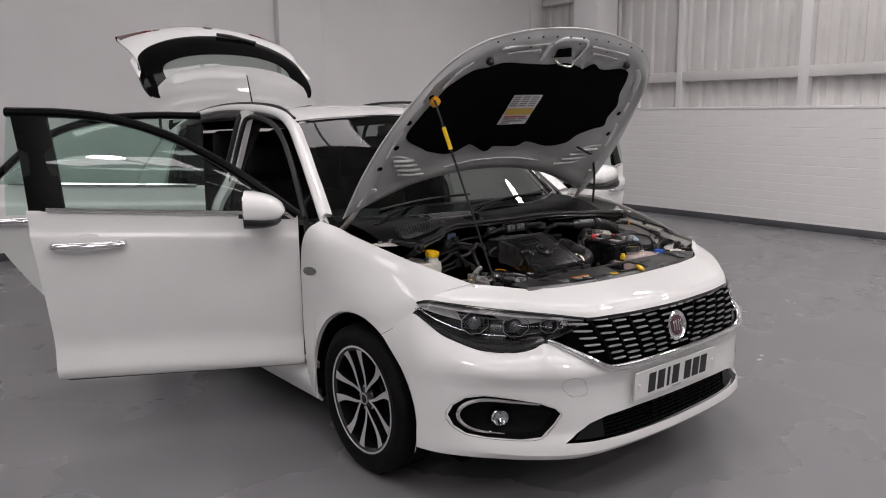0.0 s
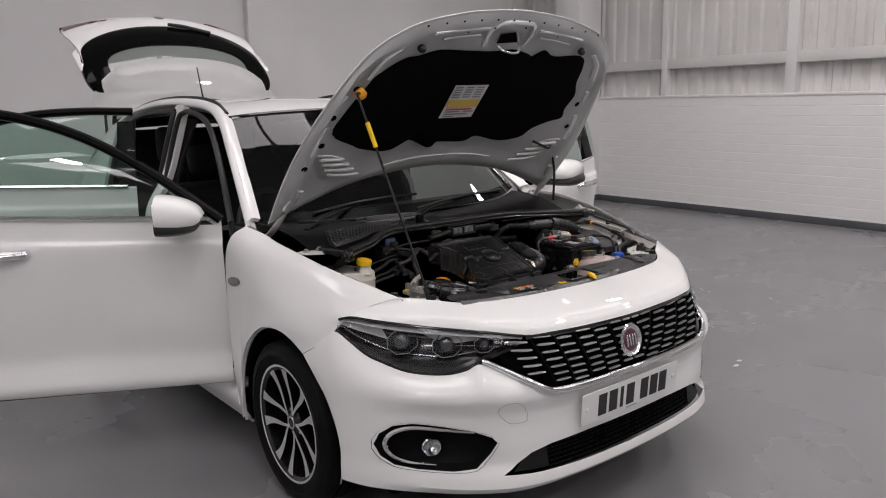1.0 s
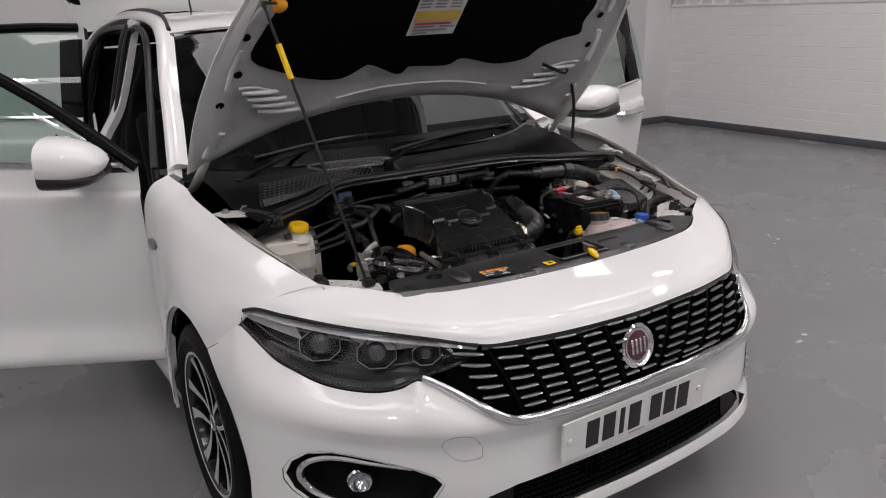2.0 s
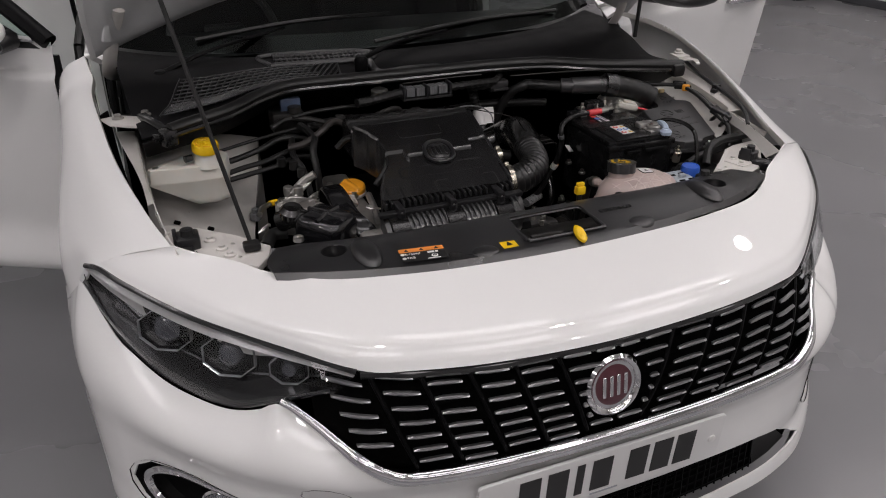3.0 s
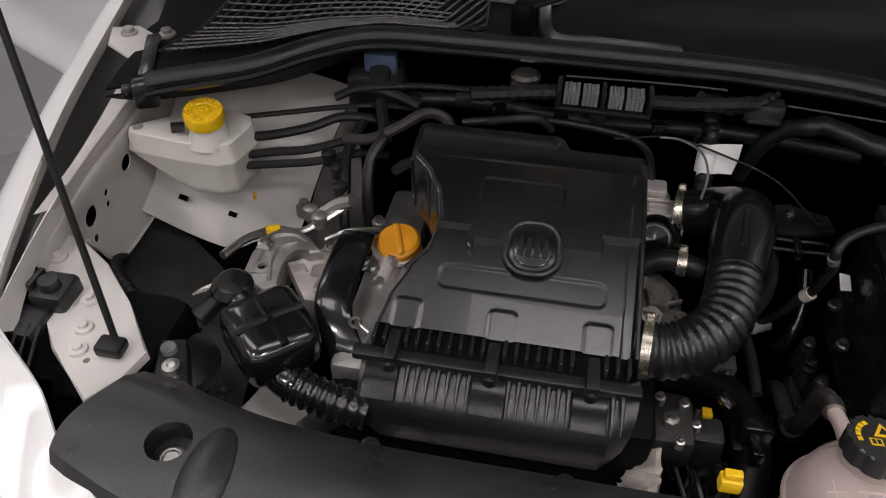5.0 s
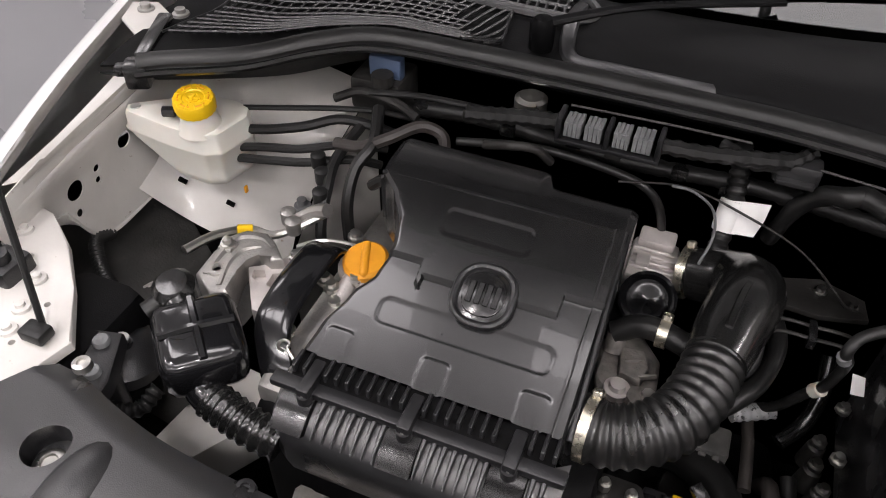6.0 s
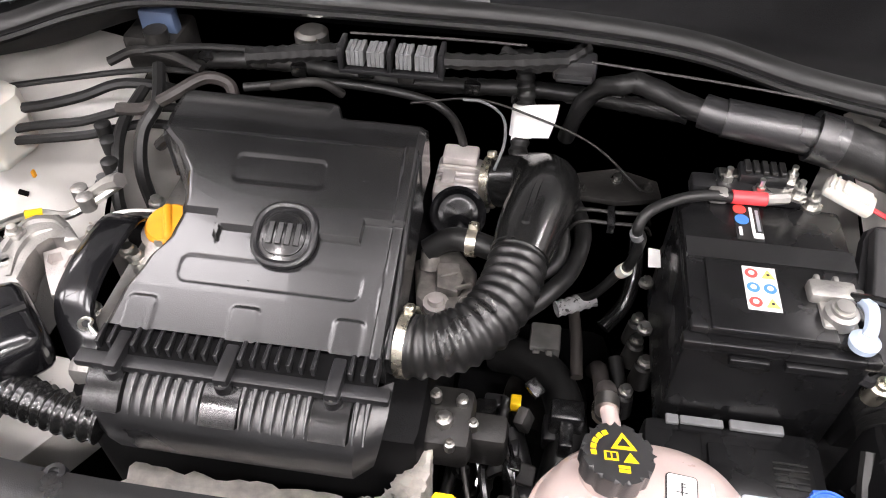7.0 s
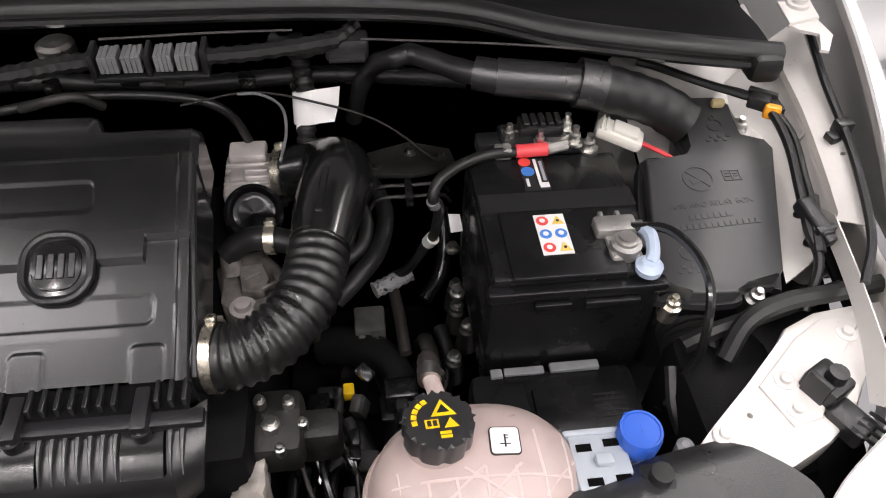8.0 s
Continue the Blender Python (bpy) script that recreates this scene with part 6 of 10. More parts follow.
# front corner plates that carry the lamps
PLATE_NEAR = [(-0.494, 0.466), (-0.505, 0.425), (-0.530, 0.388), (-0.570, 0.422), (-0.606, 0.450), (-0.645, 0.500), (-0.690, 0.545), (-0.712, 0.640), (-0.672, 0.632), (-0.613, 0.594), (-0.551, 0.534)]
PLATE_FAR = [(0.515, 0.428), (0.524, 0.418), (0.538, 0.378), (0.600, 0.405), (0.652, 0.428), (0.690, 0.456), (0.730, 0.505), (0.790, 0.560), (0.796, 0.588), (0.763, 0.580), (0.704, 0.577), (0.664, 0.560), (0.648, 0.542), (0.596, 0.496), (0.546, 0.455)]
for sgn, pts, holes_, screws, bk in (
        (-1, PLATE_NEAR, ((-0.640, 0.555, 0.006), (-0.560, 0.500, 0.004), (-0.655, 0.545, 0.012), (-0.555, 0.440, 0.004)), ((-0.600, 0.528), (-0.583, 0.484), (-0.572, 0.452), (-0.680, 0.590)), pose(-0.640, 0.500, 0)),
        (1, PLATE_FAR, ((0.664, 0.512, 0.009), (0.585, 0.462, 0.003), (0.551, 0.428, 0.004), (0.700, 0.556, 0.004)), ((0.634, 0.495), (0.632, 0.462), (0.725, 0.545), (0.551, 0.443)), pose(0.678, 0.466, 0, 0, 0, 28) @ Matrix.Diagonal((0.8, 0.8, 1, 1)))):
    b = bmesh.new()
    prism(b, pts, 0.812, 0.826, 0.003)
    cut = []
    for x, y, r in holes_:
        c = bmesh.new()
        lathe(c, [(r, 0.79), (r, 0.85)], 16, Matrix.Translation((x, y, 0)))
        cut.append(c)
    plate_ob = part("corner_plate", carve(b, cut), paint_inner, car, "white painted bracket plate over the headlight")
    if sgn > 0:
        # raised middle and turned-down outer edge
        solid("pressed_step", lambda q: prism(q, [(0.606, 0.492), (0.622, 0.445), (0.655, 0.452), (0.705, 0.520), (0.756, 0.566), (0.705, 0.566), (0.668, 0.545)], 0.825, 0.829, 0.002, 2), paint_inner, plate_ob)
        solid("turned_edge", lambda q: (grid(q, [cr([(x_, y_, z_) for x_, y_ in ((0.538, 0.378), (0.600, 0.405), (0.652, 0.428), (0.690, 0.456), (0.730, 0.505))], 20) for z_ in (0.824, 0.796)]), bmesh.ops.solidify(q, geom=q.faces[:], thickness=0.002)), paint_inner, plate_ob)
        solid("cable_run", lambda q: tube(q, [(0.600, 0.545, 0.80), (0.624, 0.568, 0.832), (0.668, 0.582, 0.842), (0.727, 0.589, 0.842), (0.800, 0.598, 0.845)], 0.0105, 8, 40), rubber, car, "thick black loom across the corner")
        solid("grey_plug", lambda q: lathe(q, [(0.008, 0.80), (0.0085, 0.826), (0.004, 0.829), (0.001, 0.828)], 14, Matrix.Translation((0.512, 0.438, 0))), connector_grey, car, "small grey plug")
    for x, y in screws:
        solid("screw", lambda q: lathe(q, [(0.012, 0.824), (0.011, 0.830), (0.006, 0.831), (0.0055, 0.835), (0.001, 0.835)], 12, Matrix.Translation((x, y, 0))), paint_inner, plate_ob)
    lampback = solid("headlight_bracket", lambda q: (box(q, -0.022, 0.022, 0.0, 0.048, 0.820, 0.850, 0.006, 2, bk), lathe(q, [(0.013, 0.85), (0.012, 0.862), (0.001, 0.863)], 12, bk @ Matrix.Translation((0, 0.02, 0))), box(q, -0.030, 0.008, -0.048, 0.002, 0.814, 0.836, 0.005, 2, bk), box(q, -0.026, -0.018, 0.010, 0.042, 0.820, 0.858, 0.002, 2, bk)), plastic, car, "dark plastic headlight bracket")
    for k in range(4):
        solid("wire_clip", lambda q: tube(q, [bk @ Vector((0.012 * k - 0.026, -0.03, 0.836)), bk @ Vector((0.014 * k - 0.016, -0.08, 0.828)), bk @ Vector((0.014 * k - 0.008, -0.115, 0.815))], 0.0022, 5, 8), plastic, lampback)
    solid("lamp_housing_back", lambda q: box(q, -0.62 if sgn < 0 else 0.55, -0.50 if sgn < 0 else 0.67, 0.41, 0.60, 0.60, 0.79, 0.03), scuttle_black, car, "black back of the headlight")
    # black sheet under the wing edge stands in for the gutter's shade
    f = (lambda c: c) if sgn < 0 else flip
    part("wing_gutter", sheet([f([(-0.700, 0.50, 0.80), (-0.725, 0.75, 0.82), (-0.75, 1.0, 0.85), (-0.77, 1.3, 0.88)]), f([(-0.745, 0.52, 0.79), (-0.78, 0.75, 0.80), (-0.80, 1.0, 0.83), (-0.81, 1.3, 0.86)])], 16, 4, 0.004), felt, car, "black sheet in place of the shade inside the wing gutter")

# bulkhead
def bulk(q):
    grid(q, [[(x, 1.085, z) for x in (-0.74, -0.3, 0, 0.3, 0.74)] for z in (0.20, 0.6, 0.93)] + [[(x, 1.03 - 0.10 * (abs(x) > 0.6), 0.945) for x in (-0.74, -0.3, 0, 0.3, 0.74)]])
    bmesh.ops.solidify(q, geom=q.faces[:], thickness=0.006)


solid("bulkhead", bulk, mat("black_bulkhead_lining", (0.014, 0.0135, 0.013), 0.8, var=0.5, scale=14, bump=0.4, fine=200, spec=0.2), car, "black lined bulkhead")

# ---------------------------------------------------------------- scuttle panel, seal and wipers
SEAL = [(-0.690, 0.800, 0.955), (-0.600, 0.830, 0.962), (-0.500, 0.872, 0.970), (-0.420, 0.930, 0.980), (-0.340, 0.968, 0.985), (-0.200, 0.982, 0.982), (0.0, 0.986, 0.980), (0.20, 0.982, 0.980), (0.360, 0.960, 0.978), (0.480, 0.912, 0.972), (0.600, 0.886, 0.965), (0.745, 0.868, 0.955)]
BACK = [(-0.74, 1.39, 1.020), (-0.66, 1.335, 1.014), (-0.55, 1.275, 1.008), (-0.44, 1.235, 1.006), (-0.34, 1.21, 1.004), (-0.2, 1.187, 1.002), (0, 1.176, 1.002), (0.2, 1.187, 1.002), (0.34, 1.21, 1.004), (0.46, 1.24, 1.006), (0.58, 1.29, 1.010), (0.74, 1.39, 1.020)]


def between(f, dz):
    return [(a[0] + (b_[0] - a[0]) * f, a[1] + (b_[1] - a[1]) * f, a[2] + (b_[2] - a[2]) * f + dz) for a, b_ in zip(SEAL, BACK)]


scuttle = part("scuttle_panel", sheet([SEAL, between(0.12, -0.004), between(0.3, -0.018), between(0.5, 0.004), between(0.75, 0.012), BACK], 60, 30, 0.003), scuttle_black, car, "black plastic scuttle panel under the windscreen")
b = bmesh.new()
tube(b, [Vector(p) + Vector((0, 0, 0.006)) for p in [(-0.632, 0.814, 0.959)] + SEAL[1:]], 0.0150, 10, 90, flat=0.8)
seal_ob = part("bonnet_seal", b, rubber, car, "thick black rubber bonnet seal")
b = bmesh.new()
tube(b, [Vector(p) + Vector((0, -0.012, -0.007)) for p in [(-0.632, 0.814, 0.959)] + SEAL[1:]], 0.0065, 8, 90)
part("seal_lip", b, rubber_shiny, seal_ob)
part("scuttle_front", sheet([[(x, y - 0.004, z - 0.008) for x, y, z in SEAL], [(x, y + 0.034, z - 0.034) for x, y, z in SEAL], [(x, min(1.07, y + 0.10), z - 0.075) for x, y, z in SEAL]], 50, 10, 0.003), scuttle_black, scuttle, "black front edge of the scuttle")
for sgn in (-1, 1):
    if sgn > 0:
        solid("seal_end", lambda q: box(q, 0.705, 0.745, 0.845, 0.895, 0.930, 0.966, 0.010), rubber, scuttle)
    else:
        solid("seal_end", lambda q: (box(q, -0.016, 0.018, -0.016, 0.016, -0.026, 0.012, 0.006, 2, pose(-0.638, 0.812, 0.955, 0, 0, 25)), box(q, -0.011, 0.011, -0.005, 0.115, -0.006, 0.006, 0.004, 2, pose(-0.645, 0.835, 0.960, 2, 0, 20)), box(q, -0.026, -0.010, -0.010, 0.008, -0.012, 0.004, 0.004, 2, pose(-0.645, 0.815, 0.955, 0, 0, 25))), plastic_dusty, scuttle, "grey plastic clip at the end of the seal")


def scuttle_pt(x, f, dz=0.0):
    xs = [p[0] for p in SEAL]
    best = min(range(len(SEAL) - 1), key=lambda i: 0 if xs[i] <= x <= xs[i + 1] else 1)
    t = (x - xs[best]) / (xs[best + 1] - xs[best])
    a = Vector(SEAL[best]).lerp(Vector(SEAL[best + 1]), t)
    c = Vector(BACK[best]).lerp(Vector(BACK[best + 1]), t)
    p = a.lerp(c, f)
    p.z += lerp_table([(0, 0), (0.12, -0.004), (0.3, -0.018), (0.5, 0.004), (0.75, 0.012), (1, 0)], f) + dz
    return p


# air intake lattice on the driver's side
for k in range(29):
    x = -0.640 + 0.0155 * k
    solid("lattice_bar", lambda q: tube(q, [scuttle_pt(min(-0.19, x + 0.012 * n), 0.13 + 0.052 * n, 0.010) for n in range(8)], 0.0021, 5, 14), plastic, scuttle)
for k in range(13):
    f = 0.135 + 0.029 * k
    solid("lattice_bar", lambda q: tube(q, [scuttle_pt(-0.632 + 0.028 * n + 0.0065 * k, f, 0.0115) for n in range(15 - k // 3)], 0.0021, 5, 30), plastic, scuttle)
# slotted vent beside it
for r in range(4):
    f = 0.58 + 0.072 * r
    solid("vent_bar", lambda q: tube(q, [scuttle_pt(-0.345 + 0.023 * n, f, 0.008) for n in range(11)], 0.0034, 5, 20), plastic, scuttle)
for k in range(17):
    x = -0.340 + 0.0137 * k
    solid("vent_bar", lambda q: tube(q, [scuttle_pt(x, 0.58, 0.008), scuttle_pt(x, 0.69, 0.008), scuttle_pt(x, 0.796, 0.008)], 0.0026, 5, 6), plastic, scuttle)
b = bmesh.new()
tube(b, [scuttle_pt(-0.355, 0.55, 0.006), scuttle_pt(-0.36, 0.83, 0.006), scuttle_pt(-0.11, 0.83, 0.006), scuttle_pt(-0.105, 0.55, 0.006), scuttle_pt(-0.355, 0.55, 0.006)], 0.006, 6, 40)
part("vent_frame", b, cover_plastic, scuttle)
b = bmesh.new()
tube(b, [scuttle_pt(-0.10, 0.9, 0.0), scuttle_pt(-0.105, 0.55, 0.008), scuttle_pt(-0.09, 0.25, 0.010), scuttle_pt(-0.02, 0.14, 0.010), scuttle_pt(0.06, 0.16, 0.008), scuttle_pt(0.1, 0.26, 0.004)], 0.011, 8, 30, flat=0.6)
part("scuttle_ridge", b, cover_plastic, scuttle)


def wiper(p0, p1, b0, b1):
    b = bmesh.new()
    lathe(b, [(0.017, -0.03), (0.018, 0.006), (0.012, 0.014), (0.001, 0.015)], 14, Matrix.Translation(p0))
    tube(b, [Vector(p0) + Vector((0, 0, 0.006)), Vector(p0).lerp(Vector(p1), 0.4) + Vector((0, 0, 0.016)), p1], lambda u: 0.010 - 0.004 * u, 8, 14, flat=0.6)
    w = part("windscreen_wiper", b, trim_black, car, "black windscreen wiper")
    b = bmesh.new()
    tube(b, [b0, Vector(b0).lerp(Vector(b1), 0.5) + Vector((0, 0.0, 0.012)), b1], 0.006, 6, 20)
    part("wiper_blade", b, rubber, w)


wiper((-0.135, 1.045, 1.010), (0.16, 1.185, 1.040), (-0.06, 1.165, 1.030), (0.58, 1.305, 1.045))
wiper((-0.625, 1.150, 0.995), (-0.28, 1.290, 1.060), (-0.52, 1.285, 1.048), (0.02, 1.275, 1.080))

# ---------------------------------------------------------------- cover over the radiator


def cover_z(x, y):
    return 0.846 + 0.010 * math.exp(-((y - 0.33) / 0.06) ** 2) - 0.012 * abs(x / 0.5) ** 3


b = bmesh.new()
N = 60
rows = []
front = cr([(-0.512, 0.304, 0), (-0.475, 0.287, 0), (-0.43, 0.270, 0), (-0.32, 0.238, 0), (-0.2, 0.217, 0), (0, 0.206, 0), (0.2, 0.217, 0), (0.32, 0.238, 0), (0.43, 0.262, 0), (0.515, 0.297, 0), (0.575, 0.333, 0)], N)
rear = cr([(-0.480, 0.434, 0), (-0.435, 0.428, 0), (-0.38, 0.410, 0), (-0.30, 0.392, 0), (-0.18, 0.382, 0), (0, 0.381, 0), (0.18, 0.382, 0), (0.30, 0.385, 0), (0.40, 0.400, 0), (0.47, 0.425, 0), (0.545, 0.440, 0)], N)
for k in range(15):
    f = k / 14
    row = []
    for a, c in zip(front, rear):
        p = a.lerp(c, f)
        p.x += math.copysign(0.020 * math.sin(math.pi * f) * (abs(p.x) / 0.5) ** 8, p.x)
        z = cover_z(p.x, p.y) - (0.010 if k == 0 else 0) - 0.012 * max(0, f - 0.86) / 0.14
        row.append(Vector((p.x, p.y, z)))
    rows.append(row)
grid(b, rows)
bmesh.ops.recalc_face_normals(b, faces=b.faces)
bmesh.ops.solidify(b, geom=b.faces[:], thickness=0.004)
cut = []
for x in (-0.400, 0.448):
    c = bmesh.new()
    lathe(c, [(0.024, 0.78), (0.024, 0.90)], 24, Matrix.Translation((x, 0.341, 0)))
    cut.append(c)
c = bmesh.new()
prism(c, [(p[0] + 0.024, p[1] + 0.288) for p in rounded(0.160, 0.094, 0.010)], 0.78, 0.90)
cut.append(c)
cover = part("radiator_cover", carve(b, cut), cover_plastic, car, "satin black plastic radiator cover")
for x in (-0.400, 0.448):
    solid("cup", lambda q: lathe(q, [(0.026, 0.846), (0.026, 0.815), (0.0005, 0.815), (0.0005, 0.818), (0.0238, 0.819), (0.0238, 0.846)], 24, Matrix.Translation((x, 0.341, 0)), closed=True), plastic, cover)
    solid("fixing_bolt", lambda q: lathe(q, [(0.017, 0.819), (0.017, 0.826), (0.012, 0.829), (0.009, 0.829), (0.008, 0.826), (0.001, 0.826)], 16, Matrix.Translation((x, 0.335, 0))), steel, cover)
for x, y in ((-0.348, 0.312), (0.395, 0.312)):
    b = bmesh.new()
    r = bmesh.ops.create_uvsphere(b, u_segments=20, v_segments=10, radius=1, matrix=Matrix.Translation((x, y, 0.848)) @ Matrix.Diagonal((0.026, 0.055, 0.014, 1)))
    part("raised_dome", b, cover_plastic, cover)
for x, y in ((-0.145, 0.243), (0.19, 0.243)):
    b = bmesh.new()
    bmesh.ops.create_uvsphere(b, u_segments=20, v_segments=10, radius=1, matrix=Matrix.Translation((x, y, 0.842)) @ Matrix.Diagonal((0.030, 0.022, 0.010, 1)))
    part("raised_dome", b, cover_plastic, cover)
for x, y in ((-0.445, 0.436), (-0.205, 0.379), (-0.010, 0.374), (0.232, 0.380)):
    solid("push_clip", lambda q: lathe(q, [(0.011, -0.004), (0.010, 0.004), (0.005, 0.005), (0.0045, 0.002), (0.001, 0.002)], 14, Matrix.Translation((x, y, 0.847 - 0.010))), steel if x < -0.4 else plastic, cover)
b = bmesh.new()
fr = [(p[0] + 0.024, p[1] + 0.288, 0.8505) for p in rounded(0.164, 0.098, 0.012)]
tube(b, fr + fr[:1], 0.0035, 6, 240)
part("latch_frame", b, cover_plastic, cover)


def decal(name, x0, x1, y0, y1, z, material, parent, tilt=0.0, label="", th=0.0009):
    b = bmesh.new()
    box(b, x0 - (x0 + x1) / 2, x1 - (x0 + x1) / 2, y0 - (y0 + y1) / 2, y1 - (y0 + y1) / 2, 0, th, m=pose((x0 + x1) / 2, (y0 + y1) / 2, z, tilt))
    return part(name, b, material, parent, label, 0)


def raised_text(ob_name, body, m, size, material, parent):
    cu = bpy.data.curves.new(ob_name, "FONT")
    cu.body, cu.size, cu.extrude, cu.align_x = body, size, 0.0004, "CENTER"
    t = new(ob_name, cu)
    dg = bpy.context.evaluated_depsgraph_get()
    me = bpy.data.meshes.new_from_object(t.evaluated_get(dg))
    bpy.data.objects.remove(t)
    me.materials.append(material)
    o = new(ob_name, me)
    o.parent = parent
    o.matrix_local = m
    return o


mq = pose(-0.2565, 0.267, 0.8510, 1, 0, -7) @ Matrix.Diagonal((0.89, 0.92, 1, 1))


def on_label(ob_name, x0, x1, y0, y1, lift, material):
    b = bmesh.new()
    prism(b, [(x0 + (p[0] + 1) / 2 * (x1 - x0), y0 + (p[1] + 1) / 2 * (y1 - y0)) for p in rounded(2, 2, 0.12)], lift, lift + 0.0006, m=mq)
    return part(ob_name, b, material, cover, smooth=0)


tagged(on_label("refrigerant_label", -0.046, 0.046, -0.026, 0.023, 0.0, black_print), "black and orange refrigerant label")
on_label("label_band", -0.046, 0.046, 0.009, 0.023, 0.0008, orange_label)
for x in (-0.031, 0.0, 0.031):
    b = bmesh.new()
    prism(b, [(x - 0.0045, 0.0120), (x + 0.0045, 0.0120), (x, 0.0200)], 0.0016, 0.0020, m=mq)
    part("warning_triangle", b, black_print, cover, smooth=0)
raised_text("label_text", "R-1234yf", mq @ pose(-0.021, -0.0015, 0.0012), 0.0088, white_label, cover)
raised_text("label_text", "PAG", mq @ pose(-0.026, -0.0160, 0.0012), 0.0088, white_label, cover)
for x0, x1, y0, y1 in ((0.010, 0.024, -0.001, 0.005), (0.026, 0.032, -0.001, 0.005), (0.006, 0.032, -0.0235, -0.0205)):
    on_label("label_line", x0, x1, y0, y1, 0.0008, white_label)
for x, y, r in ((-0.041, 0.002, 0.0042), (-0.040, -0.0135, 0.0042), (0.022, -0.012, 0.0068)):
    b = bmesh.new()
    prism(b, disc(x, y, r, 14), 0.0008, 0.0013, m=mq)
    part("label_symbol", b, white_label, cover, smooth=0)
for x in (0.019, 0.022, 0.025):
    on_label("label_symbol", x - 0.0008, x + 0.0008, -0.015, -0.008, 0.0016, black_print)
decal("yellow_label", -0.110, -0.080, 0.236, 0.264, 0.8470, yellow, cover, 3, "square yellow warning label")
b = bmesh.new()
prism(b, [(-0.101, 0.243), (-0.089, 0.243), (-0.095, 0.257)], 0.8485, 0.8492)
part("warning_triangle", b, black_print, cover, smooth=0)
# latch in its opening
solid("bonnet_latch", lambda q: (box(q, -0.045, 0.085, 0.255, 0.315, 0.79, 0.80, 0.003), box(q, -0.03, 0.01, 0.262, 0.300, 0.80, 0.822, 0.004), tube(q, [(-0.02, 0.30, 0.83), (0.03, 0.295, 0.832), (0.055, 0.285, 0.826)], 0.005, 8, 10), box(q, 0.03, 0.042, 0.25, 0.31, 0.80, 0.825, 0.002)), grime, car, "oily steel bonnet latch")
solid("latch_plate", lambda q: box(q, 0.046, 0.086, 0.277, 0.309, 0.815, 0.822, 0.003), connector_grey, car, "grey painted latch plate")
solid("latch_plate", lambda q: box(q, -0.050, -0.036, 0.283, 0.309, 0.815, 0.822, 0.003), connector_grey, car)
solid("latch_spring", lambda q: tube(q, [(-0.030, 0.281, 0.826), (0.0, 0.279, 0.828), (0.026, 0.277, 0.826)], 0.0042, 8, 48, ribs=12, depth=0.0012), steel, car, "bright steel latch spring")
for x, y in ((-0.034, 0.302), (0.036, 0.300), (0.004, 0.293), (0.018, 0.262)):
    solid("latch_rivet", lambda q: lathe(q, [(0.004, 0.812), (0.004, 0.822), (0.001, 0.8235)], 10, Matrix.Translation((x, y, 0))), steel, car)
solid("latch_lever", lambda q: (lathe(q, [(0.012, -0.004), (0.0125, 0.002), (0.009, 0.006), (0.001, 0.007)], 16, pose(0.042, 0.226, 0.862, 20) @ Matrix.Diagonal((0.8, 1.7, 1, 1))), tube(q, [(0.042, 0.236, 0.858), (0.042, 0.255, 0.84), (0.042, 0.275, 0.82)], 0.005, 6, 8)), yellow, car, "yellow bonnet release tab")
# raised part number, too worn to read
for k in range(7):
    decal("moulded_mark", 0.128 + 0.011 * k, 0.135 + 0.011 * k, 0.292, 0.302, 0.8535, plastic_dusty, cover)
solid("yellow_clip", lambda q: (box(q, 0.130, 0.151, 0.385, 0.400, 0.858, 0.876, 0.003), box(q, 0.132, 0.149, 0.388, 0.397, 0.876, 0.884, 0.002)), yellow, car, "yellow dipstick clip")
solid("clip_stem", lambda q: tube(q, [(0.141, 0.393, 0.862), (0.141, 0.40, 0.70)], 0.006, 8), plastic, car)
cover.location = (0, 0, 0.008)
# radiator behind the grille
solid("radiator", lambda q: box(q, -0.46, 0.46, 0.235, 0.345, 0.25, 0.80, 0.012), felt, car, "black radiator pack")
solid("radiator_top", lambda q: box(q, -0.40, 0.30, 0.35, 0.40, 0.72, 0.80, 0.012), grime, car)

# ---------------------------------------------------------------- engine with air box
solid("engine_block", lambda q: (box(q, -0.30, 0.10, 0.50, 0.92, 0.30, 0.76, 0.02), box(q, 0.10, 0.34, 0.55, 0.90, 0.30, 0.50, 0.03)), scuttle_black, car, "oily dark engine block")
AX0, AX1 = -0.244, 0.056
LEFT = [(0.50, -0.246), (0.547, -0.243), (0.581, -0.236), (0.619, -0.219), (0.648, -0.200), (0.681, -0.193), (0.714, -0.200), (0.739, -0.216), (0.768, -0.245), (0.90, -0.245)]
SLOPE = 0.4194


def lid_z(y):
    return 0.840 + SLOPE * (y - 0.548)


def ramp(a, b_, v):
    t = min(1.0, max(0.0, (v - a) / (b_ - a)))
    return t * t * (3 - 2 * t)


def in_box(x, y, x0, x1, y0, y1, r, soft=0.0022):
    """1 inside a rectangle with round corners, 0 outside."""
    dx, dy = abs(x - (x0 + x1) / 2) - (x1 - x0) / 2 + r, abs(y - (y0 + y1) / 2) - (y1 - y0) / 2 + r
    d = math.hypot(max(dx, 0), max(dy, 0)) + min(max(dx, dy), 0) - r
    return 1 - ramp(-soft / 2, soft / 2, d)


